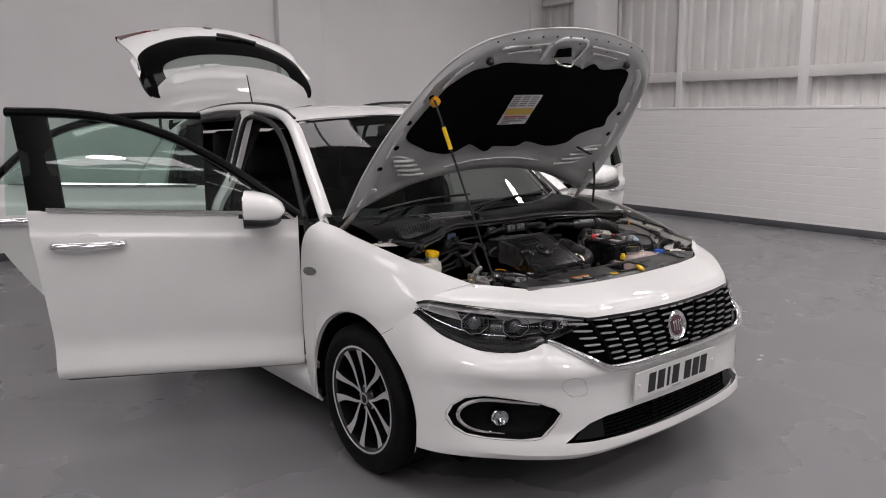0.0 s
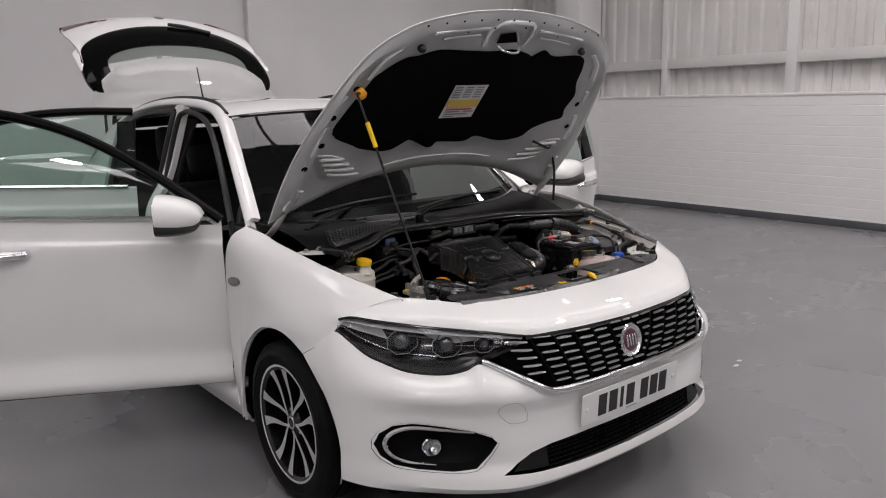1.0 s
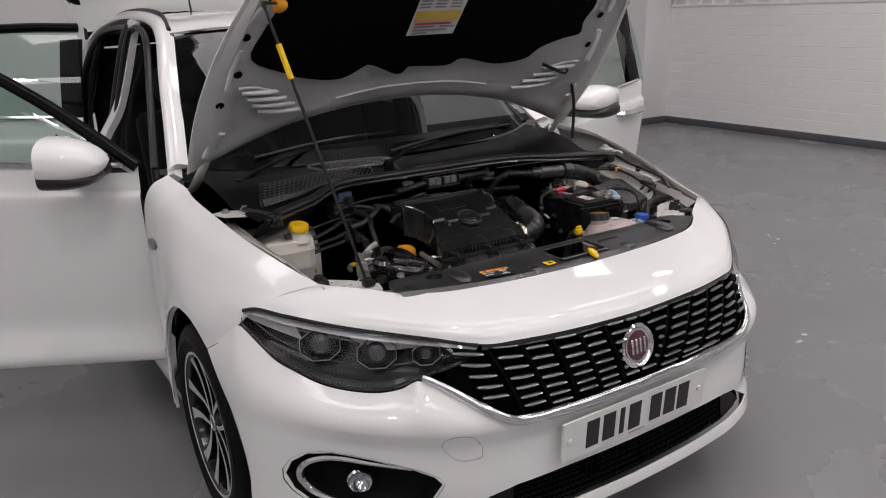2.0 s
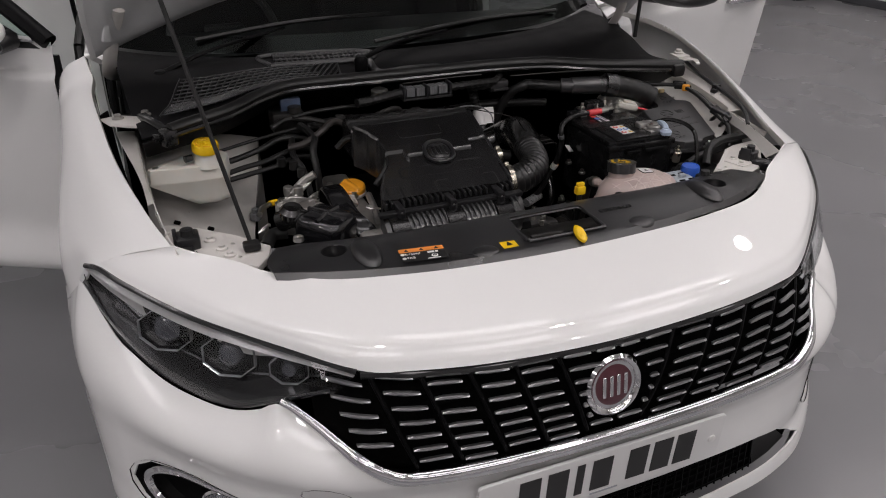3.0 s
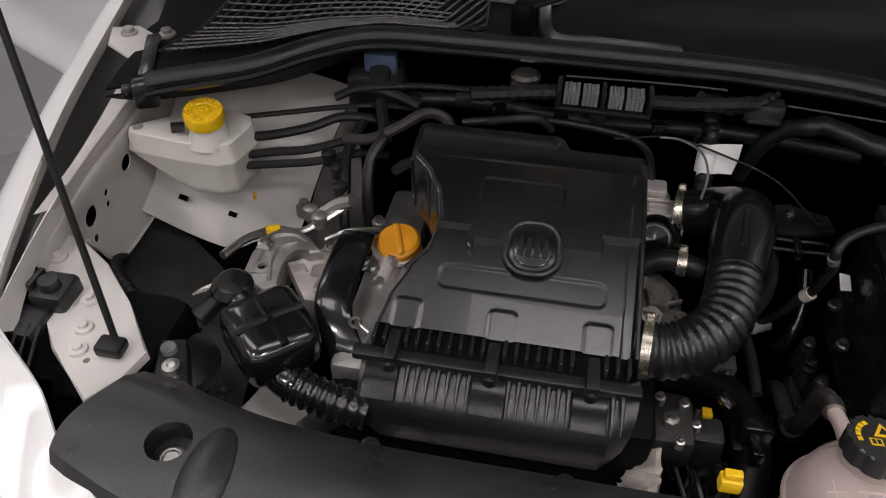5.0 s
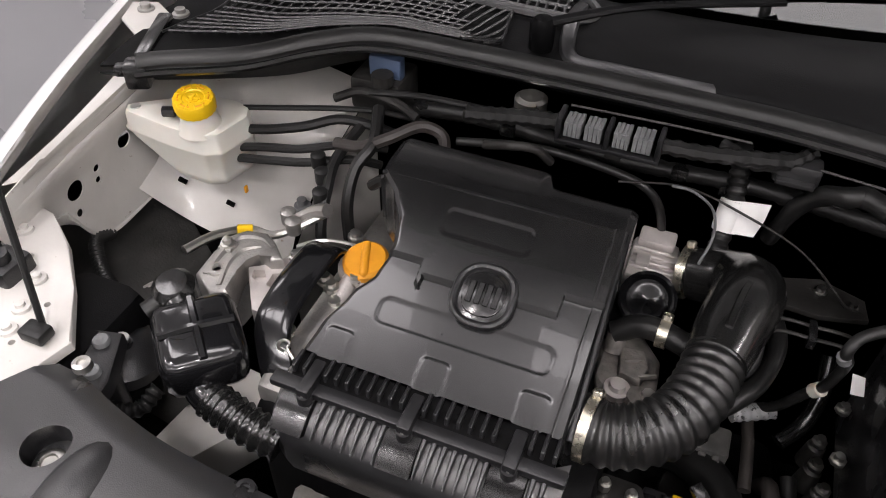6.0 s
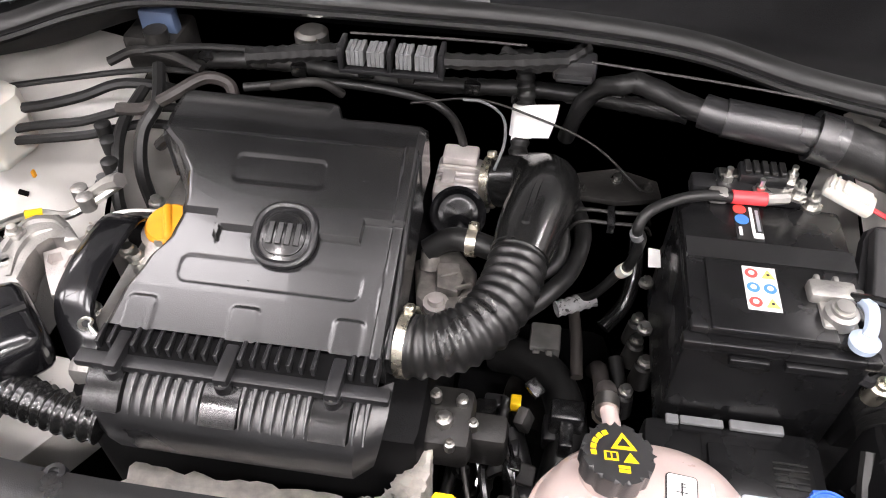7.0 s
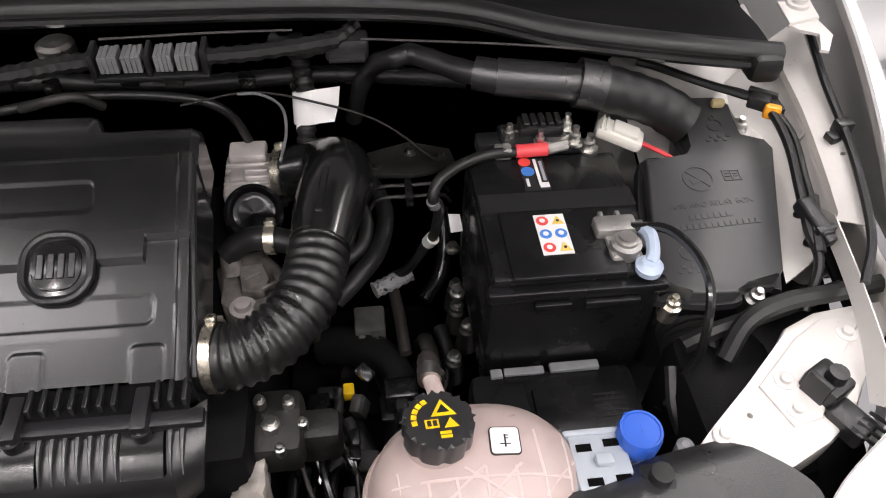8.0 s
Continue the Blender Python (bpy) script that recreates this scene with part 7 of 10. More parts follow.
def lid_relief(x, y):
    """Height of the moulding over the plain slope of the lid."""
    edge = 0.672 if x < -0.152 else 0.657 if x < 0.010 else 0.679
    edge += 0.0 if abs(x + 0.152) > 0.006 else 0.0075 * (x + 0.152) / -0.006 - 0.0075 if x > -0.152 else 0.0
    h = 0.0065 * ramp(edge, edge + 0.0035, y)
    h -= 0.0009 * in_box(x, y, -0.146, -0.042, 0.709, 0.740, 0.008)
    h -= 0.0007 * in_box(x, y, -0.180, 0.020, 0.600, 0.628, 0.010)
    for px in (-0.209, -0.096, 0.015):
        h += 0.0010 * in_box(x, y, px - 0.016, px + 0.016, 0.540, 0.581, 0.006)
    h += 0.0022 * ramp(0.040, 0.043, x)
    h -= 0.005 * ramp(0.0515, 0.056, x) ** 2 + 0.004 * (1 - ramp(0.0, 0.006, x - lerp_table(LEFT, y)))
    return h


b = bmesh.new()
rows = []
NYL, NXL = 118, 150
for k in range(NYL + 1):
    y = 0.546 + (0.7645 - 0.546) * k / NYL
    xl = lerp_table(LEFT, y)
    row = [Vector((xl - 0.001, y, lid_z(y) - 0.09)), Vector((xl, y, lid_z(y) - 0.008))]
    for i in range(NXL + 1):
        x = xl + (AX1 - xl) * i / NXL
        row.append(Vector((x, y, lid_z(y) + lid_relief(x, y))))
    row += [Vector((AX1 + 0.0006, y, lid_z(y) - 0.010)), Vector((AX1 + 0.003, y, lid_z(y) - 0.09))]
    rows.append(row)
rows.insert(0, [Vector((p.x, 0.545, min(p.z, 0.80))) for p in rows[0]])
rows.append([Vector((p.x, 0.766, min(p.z, 0.85))) for p in rows[-1]])
grid(b, rows)
airbox = part("air_box", b, plastic_dusty, car, "dusty black plastic air box on the engine", 24)
# raised block behind the lid, its far corner stepped down
b = bmesh.new()
rows = []
for k in range(37):
    x = AX0 - 0.002 + (AX1 - AX0 + 0.005) * k / 36
    e = min(k, 36 - k) / 36
    dip = 0.006 * max(0.0, 1 - e / 0.03) ** 2
    back = 0.838 - 0.028 * ramp(-0.055, -0.040, x)
    rows.append([Vector((x, y, z)) for y, z in ((0.763, 0.86), (0.763, 0.927 - dip), (0.765, 0.931 - dip), (0.772, 0.9325 - dip), (0.778, 0.934 - dip), (0.790, 0.9375 - dip), (back - 0.008, 0.9385 - dip), (back - 0.001, 0.935 - dip), (back + 0.003, 0.927 - dip), (back + 0.008, 0.86))])
vs = grid(b, rows)
b.faces.new(vs[0])
b.faces.new(vs[-1])
part("rear_block", b, plastic_dusty, airbox, "", 30)
b = bmesh.new()
tube(b, [(AX0 + 0.002, 0.7635, 0.9335), (-0.09, 0.7635, 0.9350), (AX1 - 0.001, 0.7635, 0.9335)], 0.0030, 6, 12)
part("lid_ridge", b, gloss_black, airbox)
b = bmesh.new()
tube(b, [(AX1 - 0.001, 0.762, 0.930), (AX1 + 0.001, 0.68, 0.897), (AX1 + 0.003, 0.60, 0.863), (AX1 + 0.004, 0.548, 0.841)], 0.0032, 6, 24)
part("lid_edge", b, plastic, airbox)
tilt = math.degrees(math.atan(SLOPE))
# badge in its round hollow
mB = pose(-0.072, 0.656, lid_z(0.656) + 0.0055, tilt)
outer = rounded(0.064, 0.068, 0.027, 8)
b = bmesh.new()
prism(b, [(x * 1.02, y * 1.02) for x, y in outer], -0.008, 0.0015, 0.002, 2, mB)
part("badge_field", b, plastic_dusty, airbox)
b = bmesh.new()
ringp = [mB @ Vector((x, y, 0.001)) for x, y in outer]
tube(b, ringp + ringp[:1], 0.0046, 8, 80)
part("badge_ring", b, plastic, airbox, "raised ring of the moulded badge")
b = bmesh.new()
prism(b, [(x * 0.74, y * 0.74) for x, y in outer], 0.0, 0.0038, 0.002, 2, mB)
part("badge_plate", b, plastic_dusty, airbox)
for x in (-0.015, -0.005, 0.005, 0.015):
    b = bmesh.new()
    box(b, x - 0.0034, x + 0.0034, -0.013, 0.013, 0.0038, 0.0056, 0.0008, 1, mB)
    part("badge_bar", b, plastic_dusty, airbox)
# flange with fins in front
b = bmesh.new()
box(b, AX0 - 0.018, AX1 + 0.013, 0.506, 0.524, 0.818, 0.829, 0.003)
flange = part("air_box_flange", b, plastic, airbox)
# matt black strip added to blot out the shine between the fins
b = bmesh.new()
rows = [[(x, y, z) for x in (AX0 + 0.002, -0.15, -0.05, AX1 - 0.002)] for y, z in ((0.518, 0.826), (0.530, 0.8345), (0.546, 0.8405), (0.549, 0.8405))]
grid(b, rows)
bmesh.ops.solidify(b, geom=b.faces[:], thickness=0.002)
part("fin_bed", b, scuttle_black, airbox)
for k in range(24):
    x = AX0 + 0.004 + (AX1 - AX0 - 0.008) * k / 23
    if min(abs(x - q) for q in (-0.216, -0.10, 0.010)) < 0.009:
        continue
    b = bmesh.new()
    box(b, x - 0.0022, x + 0.0022, 0.524, 0.548, 0.824, 0.843, 0.001, 1)
    part("fin", b, plastic, airbox)
for x in (-0.216, -0.10, 0.013):
    solid("screw_post", lambda q: (box(q, x - 0.0075, x + 0.0075, 0.498, 0.545, 0.812, 0.840, 0.003), lathe(q, [(0.0088, 0.80), (0.0088, 0.830)], 12, Matrix.Translation((x, 0.503, 0)))), plastic, airbox)
    solid("screw_head", lambda q: lathe(q, [(0.0055, 0.829), (0.005, 0.836), (0.001, 0.8365)], 10, Matrix.Translation((x, 0.503, 0))), steel, airbox)
# lower shell of the air box
LOW = [(0.520, 0.818), (0.503, 0.816), (0.488, 0.809), (0.474, 0.798), (0.466, 0.782), (0.464, 0.755), (0.472, 0.725), (0.52, 0.708)]
b = bmesh.new()
rows = []
for k in range(13):
    f = k / 12
    x = -0.252 + 0.320 * f
    e = min(f, 1 - f)
    pull = 0.018 * max(0, 1 - e / 0.10) ** 2
    rows.append([Vector((x - (0.020 * max(0, 0.81 - z) / 0.10 if k == 12 else 0.010 * max(0, 0.81 - z) / 0.10 if k == 11 else 0), y + pull, z)) for y, z in LOW])
vs = grid(b, rows)
b.faces.new(vs[0])
b.faces.new(vs[-1])
shell = part("air_box_shell", b, cover_plastic, airbox, "satin black lower shell with cooling ribs", 30)
for x in [-0.194 + 0.0118 * k for k in range(7)] + [-0.078 + 0.0112 * k for k in range(7)] + [0.038, 0.049]:
    b = bmesh.new()
    tube(b, [(x, y - 0.0035, z + 0.002) for y, z in LOW[:4]], lambda u: 0.0042 - 0.0034 * u, 6, 14)
    part("rib", b, cover_plastic, airbox)
for x in (-0.224, -0.100, 0.013):
    b = bmesh.new()
    rows = [[Vector((x + dx, y - dy, z + dy * 0.6)) for y, z in LOW[:4]] for dx, dy in ((-0.0205, 0.0), (-0.019, 0.006), (0.019, 0.006), (0.0205, 0.0))]
    grid(b, rows)
    bmesh.ops.solidify(b, geom=b.faces[:], thickness=0.002)
    part("shell_block", b, plastic_dusty, airbox)
b = bmesh.new()
tube(b, [(-0.265, 0.545, 0.829), (-0.272, 0.546, 0.830), (-0.276, 0.552, 0.831), (-0.272, 0.558, 0.831), (-0.264, 0.556, 0.83), (-0.263, 0.549, 0.83), (-0.25, 0.54, 0.828)], 0.0022, 6, 24)
part("dipstick_ring", b, steel, car, "small steel dipstick ring")

# oil filler with cap
solid("oil_filler", lambda q: (lathe(q, [(0.026, 0.70), (0.024, 0.778), (0.030, 0.780), (0.030, 0.788), (0.001, 0.788)], 20, Matrix.Translation((-0.262, 0.742, 0)))), alloy, car, "cast oil filler neck")
neck_ob = solid("filler_neck", lambda q: (tube(q, [(-0.266, 0.738, 0.790), (-0.270, 0.700, 0.782), (-0.272, 0.668, 0.770), (-0.274, 0.640, 0.735)], 0.0125, 12, 16), box(q, -0.282, -0.262, 0.655, 0.690, 0.700, 0.765, 0.006), lathe(q, [(0.036, 0.785), (0.036, 0.790), (0.028, 0.792), (0.001, 0.792)], 20, Matrix.Translation((-0.262, 0.735, 0)))), pale_cast, car, "pale metal oil filler neck")
solid("neck_bolt", lambda q: lathe(q, [(0.008, 0.0), (0.008, 0.008), (0.001, 0.009)], 8, Matrix.Translation((-0.272, 0.668, 0.780))), steel, neck_ob)
mo = pose(-0.259, 0.735, 0.796, 8, -6, 20)
cap = solid("oil_cap", lambda q: (lathe(q, [(0.0305, -0.006), (0.0315, 0.0), (0.0310, 0.008), (0.027, 0.012), (0.001, 0.0125)], 28, mo), box(q, -0.0065, 0.0065, -0.029, 0.029, 0.003, 0.0165, 0.006, 3, mo)), orange, car, "orange oil filler cap with a raised grip")
# cam cover and timing cover
solid("cam_cover", lambda q: (box(q, -0.300, -0.235, 0.52, 0.88, 0.70, 0.782, 0.012), tube(q, [(-0.255, 0.54, 0.80), (-0.245, 0.60, 0.80), (-0.235, 0.68, 0.80)], 0.008, 8, 12)), alloy, car, "cast aluminium cam cover edge")
b = bmesh.new()
rows = []
for dx in (-0.338, -0.331, -0.295, -0.288):
    e = 0.006 if dx in (-0.338, -0.288) else 0
    rows.append([(dx + 0.040 * max(0, (0.60 - y) / 0.065) ** 1.5, y, z - e) for y, z in ((0.535, 0.60), (0.530, 0.74), (0.545, 0.785), (0.585, 0.812), (0.63, 0.824), (0.68, 0.826), (0.725, 0.818), (0.748, 0.785), (0.755, 0.70))])
part("timing_cover", sheet(rows, 30, 8, 0.004), gloss_black, car, "shiny black timing belt cover")
for x, y, z in ((-0.300, 0.60, 0.790), (-0.296, 0.690, 0.794), (-0.285, 0.685, 0.790), (-0.262, 0.708, 0.792), (-0.30, 0.782, 0.790)):
    solid("bolt_head", lambda q: lathe(q, [(0.011, -0.004), (0.011, 0.002), (0.0075, 0.003), (0.007, 0.009), (0.001, 0.0095)], 8, Matrix.Translation((x, y, z))), steel, car)
# hose that curls round the lid's corner
solid("breather_hose", lambda q: tube(q, [(-0.226, 0.648, 0.835), (-0.198, 0.664, 0.862), (-0.184, 0.695, 0.888), (-0.192, 0.735, 0.902), (-0.222, 0.766, 0.905), (-0.250, 0.785, 0.902), (-0.275, 0.792, 0.88)], 0.0075, 8, 36), rubber, car, "thin black breather hose")

# engine mount
ARM = [(-0.446, 0.625), (-0.449, 0.668), (-0.443, 0.708), (-0.430, 0.722), (-0.402, 0.727), (-0.384, 0.716), (-0.356, 0.690), (-0.372, 0.682), (-0.394, 0.690), (-0.405, 0.671), (-0.400, 0.648), (-0.388, 0.612), (-0.410, 0.602)]
engine_mount = solid("engine_mount", lambda q: prism(q, ARM, 0.765, 0.808, 0.006, 3), alloy, car, "cast aluminium engine mount bracket")
solid("mount_ridge", lambda q: (tube(q, [(-0.432, 0.628, 0.806), (-0.436, 0.668, 0.808), (-0.430, 0.704, 0.808), (-0.402, 0.714, 0.806), (-0.380, 0.704, 0.804)], 0.0055, 6, 24), tube(q, [(-0.406, 0.618, 0.806), (-0.417, 0.655, 0.808), (-0.414, 0.684, 0.808), (-0.396, 0.700, 0.806)], 0.0045, 6, 20)), alloy, engine_mount)
solid("mount_pad", lambda q: box(q, -0.444, -0.424, 0.672, 0.692, 0.800, 0.813, 0.002), alloy, engine_mount)
solid("mount_boss", lambda q: (lathe(q, [(0.012, 0.80), (0.012, 0.811), (0.006, 0.812), (0.005, 0.808), (0.001, 0.808)], 14, Matrix.Translation((-0.423, 0.640, 0)))), alloy, engine_mount)
mount_plate = bmesh.new()
prism(mount_plate, [(-0.404, 0.676), (-0.372, 0.692), (-0.360, 0.722), (-0.346, 0.720), (-0.332, 0.690), (-0.326, 0.612), (-0.358, 0.612), (-0.378, 0.640)], 0.762, 0.790, 0.004, 2)
cut = []
for pts in ([(-0.393, 0.672), (-0.380, 0.678), (-0.368, 0.664), (-0.376, 0.655), (-0.388, 0.660)], [(-0.366, 0.676), (-0.352, 0.684), (-0.344, 0.664), (-0.352, 0.652), (-0.364, 0.656)]):
    c = bmesh.new()
    prism(c, pts, 0.776, 0.82)
    cut.append(c)
part("mount_plate", carve(mount_plate, cut), pale_cast, engine_mount, "cast plate with two pockets")
for x, y, z in ((-0.352, 0.712, 0.792), (-0.342, 0.632, 0.792), (-0.434, 0.682, 0.812)):
    solid("bolt_head", lambda q: lathe(q, [(0.010, 0.0), (0.010, 0.004), (0.0065, 0.005), (0.006, 0.011), (0.001, 0.0115)], 8, Matrix.Translation((x, y, z))), steel, engine_mount)
# resonator with raised cross
mr = pose(-0.370, 0.530, 0.810, 6, 2, 45)
res = solid("air_resonator", lambda q: box(q, -0.049, 0.049, -0.052, 0.052, -0.035, 0.034, 0.020, 3, mr), gloss_black, car, "gloss black air resonator box with raised cross")
solid("raised_cross", lambda q: (tube(q, [mr @ Vector((-0.042, 0.0, 0.032)), mr @ Vector((0, 0, 0.035)), mr @ Vector((0.042, 0.0, 0.032))], 0.005, 6, 8), tube(q, [mr @ Vector((0.0, -0.044, 0.032)), mr @ Vector((0, 0, 0.035)), mr @ Vector((0.0, 0.044, 0.032))], 0.005, 6, 8)), gloss_black, res)
solid("resonator_neck", lambda q: (tube(q, [(-0.400, 0.548, 0.815), (-0.424, 0.570, 0.826), (-0.452, 0.592, 0.812)], 0.022, 12, 10), lathe(q, [(0.024, -0.01), (0.026, 0.004), (0.018, 0.014), (0.001, 0.016)], 16, aim((-0.430, 0.572, 0.838), (0.1, -0.2, 1)))), rubber_shiny, res)
solid("intake_duct", lambda q: tube(q, [(-0.358, 0.510, 0.800), (-0.352, 0.498, 0.785), (-0.344, 0.492, 0.778), (-0.325, 0.486, 0.774)], 0.022, 12, 14), gloss_black, res)
solid("corrugated_duct", lambda q: tube(q, [(-0.334, 0.488, 0.776), (-0.305, 0.482, 0.772), (-0.275, 0.478, 0.766), (-0.240, 0.478, 0.758)], 0.0225, 14, 56, ribs=8, depth=0.0016), rubber_shiny, car, "black corrugated intake duct")
solid("front_rail", lambda q: prism(q, [(-0.460, 0.640), (-0.375, 0.632), (-0.330, 0.590), (-0.372, 0.520), (-0.395, 0.482), (-0.462, 0.474), (-0.452, 0.545), (-0.425, 0.588)], 0.54, 0.622, 0.006), paint_inner, car, "white painted front rail")

# brake fluid reservoir
b = bmesh.new()
rows = []
OUTL = [(-0.698, 0.828), (-0.690, 0.812), (-0.600, 0.800), (-0.548, 0.799), (-0.524, 0.812), (-0.511, 0.870), (-0.522, 0.892), (-0.545, 0.901), (-0.600, 0.900), (-0.640, 0.872)]
for z, s_ in ((0.786, 0.90), (0.790, 0.955), (0.800, 0.975), (0.838, 0.985), (0.842, 1.02), (0.846, 1.02), (0.850, 0.985), (0.868, 0.975), (0.8745, 0.95), (0.8765, 0.90), (0.8775, 0.5), (0.8778, 0.05)):
    cx, cy = -0.585, 0.850
    rows.append([(cx + (x - cx) * s_, cy + (y - cy) * s_, z + (0.045 * min(1, max(0, (-0.60 - x) / 0.05)) if z < 0.83 else 0)) for x, y in OUTL])
loops = []
for r in rows:
    pts = []
    for k in range(len(r)):
        a, c = Vector(r[k]), Vector(r[(k + 1) % len(r)])
        pts += [a.lerp(c, 0.10), a.lerp(c, 0.36), a.lerp(c, 0.64), a.lerp(c, 0.90)]
    loops.append(cr(pts, 120, closed=True))
grid(b, loops, close_u=True)
tank = part("fluid_reservoir", b, milky, car, "milky white fluid reservoir with yellow cap")
solid("reservoir_neck", lambda q: lathe(q, [(0.034, 0.868), (0.027, 0.884), (0.0245, 0.906), (0.001, 0.906)], 20, Matrix.Translation((-0.564, 0.828, 0))), milky, tank)


def ribbed_cap(q, m, r, h, n=32, deep=0.0012):
    rows_ = []
    for rr, z in ((r, 0.0), (r, h * 0.8), (r * 0.94, h), (r * 0.55, h), (r * 0.5, h * 0.93), (r * 0.001, h * 0.93)):
        rows_.append([m @ Vector(((rr - (deep if (k % 2 and rr > r * 0.9) else 0)) * math.cos(2 * math.pi * k / n), (rr - (deep if (k % 2 and rr > r * 0.9) else 0)) * math.sin(2 * math.pi * k / n), z)) for k in range(n)])
    grid(q, rows_, close_u=True)


mcap = pose(-0.565, 0.827, 0.903, 9, 4, 10) @ Matrix.Diagonal((0.89, 0.89, 1, 1))
solid("reservoir_cap", lambda q: ribbed_cap(q, mcap, 0.0330, 0.019, 40), yellow, tank, "yellow ribbed reservoir cap")
for k in range(6):
    a0 = 2 * math.pi * k / 6
    solid("cap_mark", lambda q: tube(q, [mcap @ Vector((0.024 * math.cos(a0 + d), 0.024 * math.sin(a0 + d), 0.0192)) for d in (0, 0.25, 0.5, 0.7)], 0.0012, 5, 8), orange, tank)
for k in range(12):
    solid("cap_rib", lambda q: box(q, 0.0190, 0.0295, -0.0012, 0.0012, 0.0185, 0.0204, 0.0005, 1, mcap @ Matrix.Rotation(radians(30 * k), 4, "Z")), yellow, tank)
solid("cap_rib", lambda q: (box(q, -0.013, 0.013, -0.0016, 0.0016, 0.0165, 0.0194, 0.0005, 1, mcap), box(q, -0.0016, 0.0016, -0.013, 0.013, 0.0165, 0.0194, 0.0005, 1, mcap)), yellow, tank)
solid("cap_mark", lambda q: lathe(q, [(0.011, 0.0175), (0.011, 0.0194), (0.008, 0.0194), (0.007, 0.0175)], 20, mcap), yellow, tank)
solid("level_plug", lambda q: tube(q, [(-0.596, 0.818, 0.893), (-0.612, 0.812, 0.893)], 0.008, 8), plastic, tank)
solid("reservoir_bolt", lambda q: lathe(q, [(0.009, 0.868), (0.008, 0.878), (0.001, 0.878)], 8, Matrix.Translation((-0.676, 0.826, 0))), steel, tank)
for pts, r in (([(-0.535, 0.892, 0.872), (-0.47, 0.905, 0.880), (-0.40, 0.925, 0.885), (-0.34, 0.935, 0.89), (-0.30, 0.945, 0.885), (-0.27, 0.965, 0.87)], 0.0042), ([(-0.522, 0.872, 0.850), (-0.48, 0.876, 0.858), (-0.43, 0.890, 0.868), (-0.39, 0.915, 0.875), (-0.345, 0.925, 0.872), (-0.31, 0.94, 0.855)], 0.0075), ([(-0.522, 0.850, 0.832), (-0.48, 0.858, 0.838), (-0.43, 0.868, 0.842), (-0.385, 0.885, 0.85), (-0.345, 0.90, 0.852), (-0.315, 0.92, 0.84)], 0.0065), ([(-0.522, 0.842, 0.818), (-0.47, 0.848, 0.824), (-0.42, 0.858, 0.828), (-0.38, 0.870, 0.835), (-0.345, 0.882, 0.838), (-0.315, 0.90, 0.825)], 0.0065)):
    solid("fluid_hose", lambda q: tube(q, pts, r, 8, 20), rubber, car, "thin black fluid hose")
solid("paper_tag", lambda q: box(q, -0.519, -0.515, 0.835, 0.842, 0.756, 0.768, 0.001, 1), orange, tank)

# pipes between tower and engine
for pts, r, m_, nm in (
    ([(-0.485, 0.655, 0.806), (-0.470, 0.700, 0.800), (-0.44, 0.735, 0.792), (-0.405, 0.740, 0.790), (-0.375, 0.760, 0.800), (-0.34, 0.79, 0.815)], 0.0062, steel, "air_pipe"),
    ([(-0.345, 0.770, 0.73), (-0.350, 0.775, 0.79), (-0.355, 0.81, 0.832), (-0.365, 0.86, 0.85), (-0.355, 0.92, 0.87)], 0.008, rubber, "hose"),
    ([(-0.320, 0.800, 0.75), (-0.322, 0.805, 0.82), (-0.322, 0.835, 0.862), (-0.310, 0.87, 0.885), (-0.33, 0.93, 0.90)], 0.009, rubber, "hose"),
    ([(-0.372, 0.875, 0.865), (-0.330, 0.868, 0.875), (-0.290, 0.875, 0.895), (-0.255, 0.905, 0.905), (-0.225, 0.91, 0.895), (-0.210, 0.885, 0.88)], 0.0085, old_hose, "vacuum_hose"),
    ([(-0.395, 0.77, 0.79), (-0.36, 0.78, 0.815), (-0.335, 0.775, 0.83)], 0.010, alloy, "pipe_joint"),
    ([(-0.37, 0.745, 0.775), (-0.34, 0.752, 0.79), (-0.31, 0.76, 0.792), (-0.285, 0.762, 0.79)], 0.005, steel, "pipe_joint"),
    ([(-0.345, 0.935, 0.92), (-0.28, 0.945, 0.925), (-0.21, 0.950, 0.925), (-0.15, 0.955, 0.922)], 0.005, rubber, "cable"),
    ([(-0.40, 0.93, 0.90), (-0.36, 0.94, 0.915), (-0.31, 0.94, 0.91), (-0.27, 0.93, 0.90)], 0.007, grime, "cable"),
):
    solid(nm, lambda q: tube(q, pts, r, 8, 30), m_, car)
solid("pipe_marker", lambda q: tube(q, [(-0.452, 0.726, 0.795), (-0.435, 0.737, 0.792)], 0.0075, 8), yellow, car, "yellow marker on the pipe")
for x, y, z in ((-0.40, 0.775, 0.80), (-0.38, 0.755, 0.805), (-0.372, 0.83, 0.84), (-0.36, 0.80, 0.83), (-0.395, 0.86, 0.84)):
    solid("valve_cap", lambda q: lathe(q, [(0.011, -0.012), (0.011, 0.008), (0.008, 0.010), (0.001, 0.011)], 12, Matrix.Translation((x, y, z))), rubber if z > 0.82 else alloy, car)
solid("brake_unit", lambda q: (box(q, -0.39, -0.31, 0.955, 1.03, 0.87, 0.925, 0.008), lathe(q, [(0.016, 0.925), (0.016, 0.94), (0.001, 0.94)], 12, Matrix.Translation((-0.335, 0.955, 0)))), grime, car)
solid("blue_cover", lambda q: box(q, -0.365, -0.315, 0.972, 0.992, 0.915, 0.955, 0.004), mat("dull_blue_plastic", (0.07, 0.10, 0.17), 0.35), car)

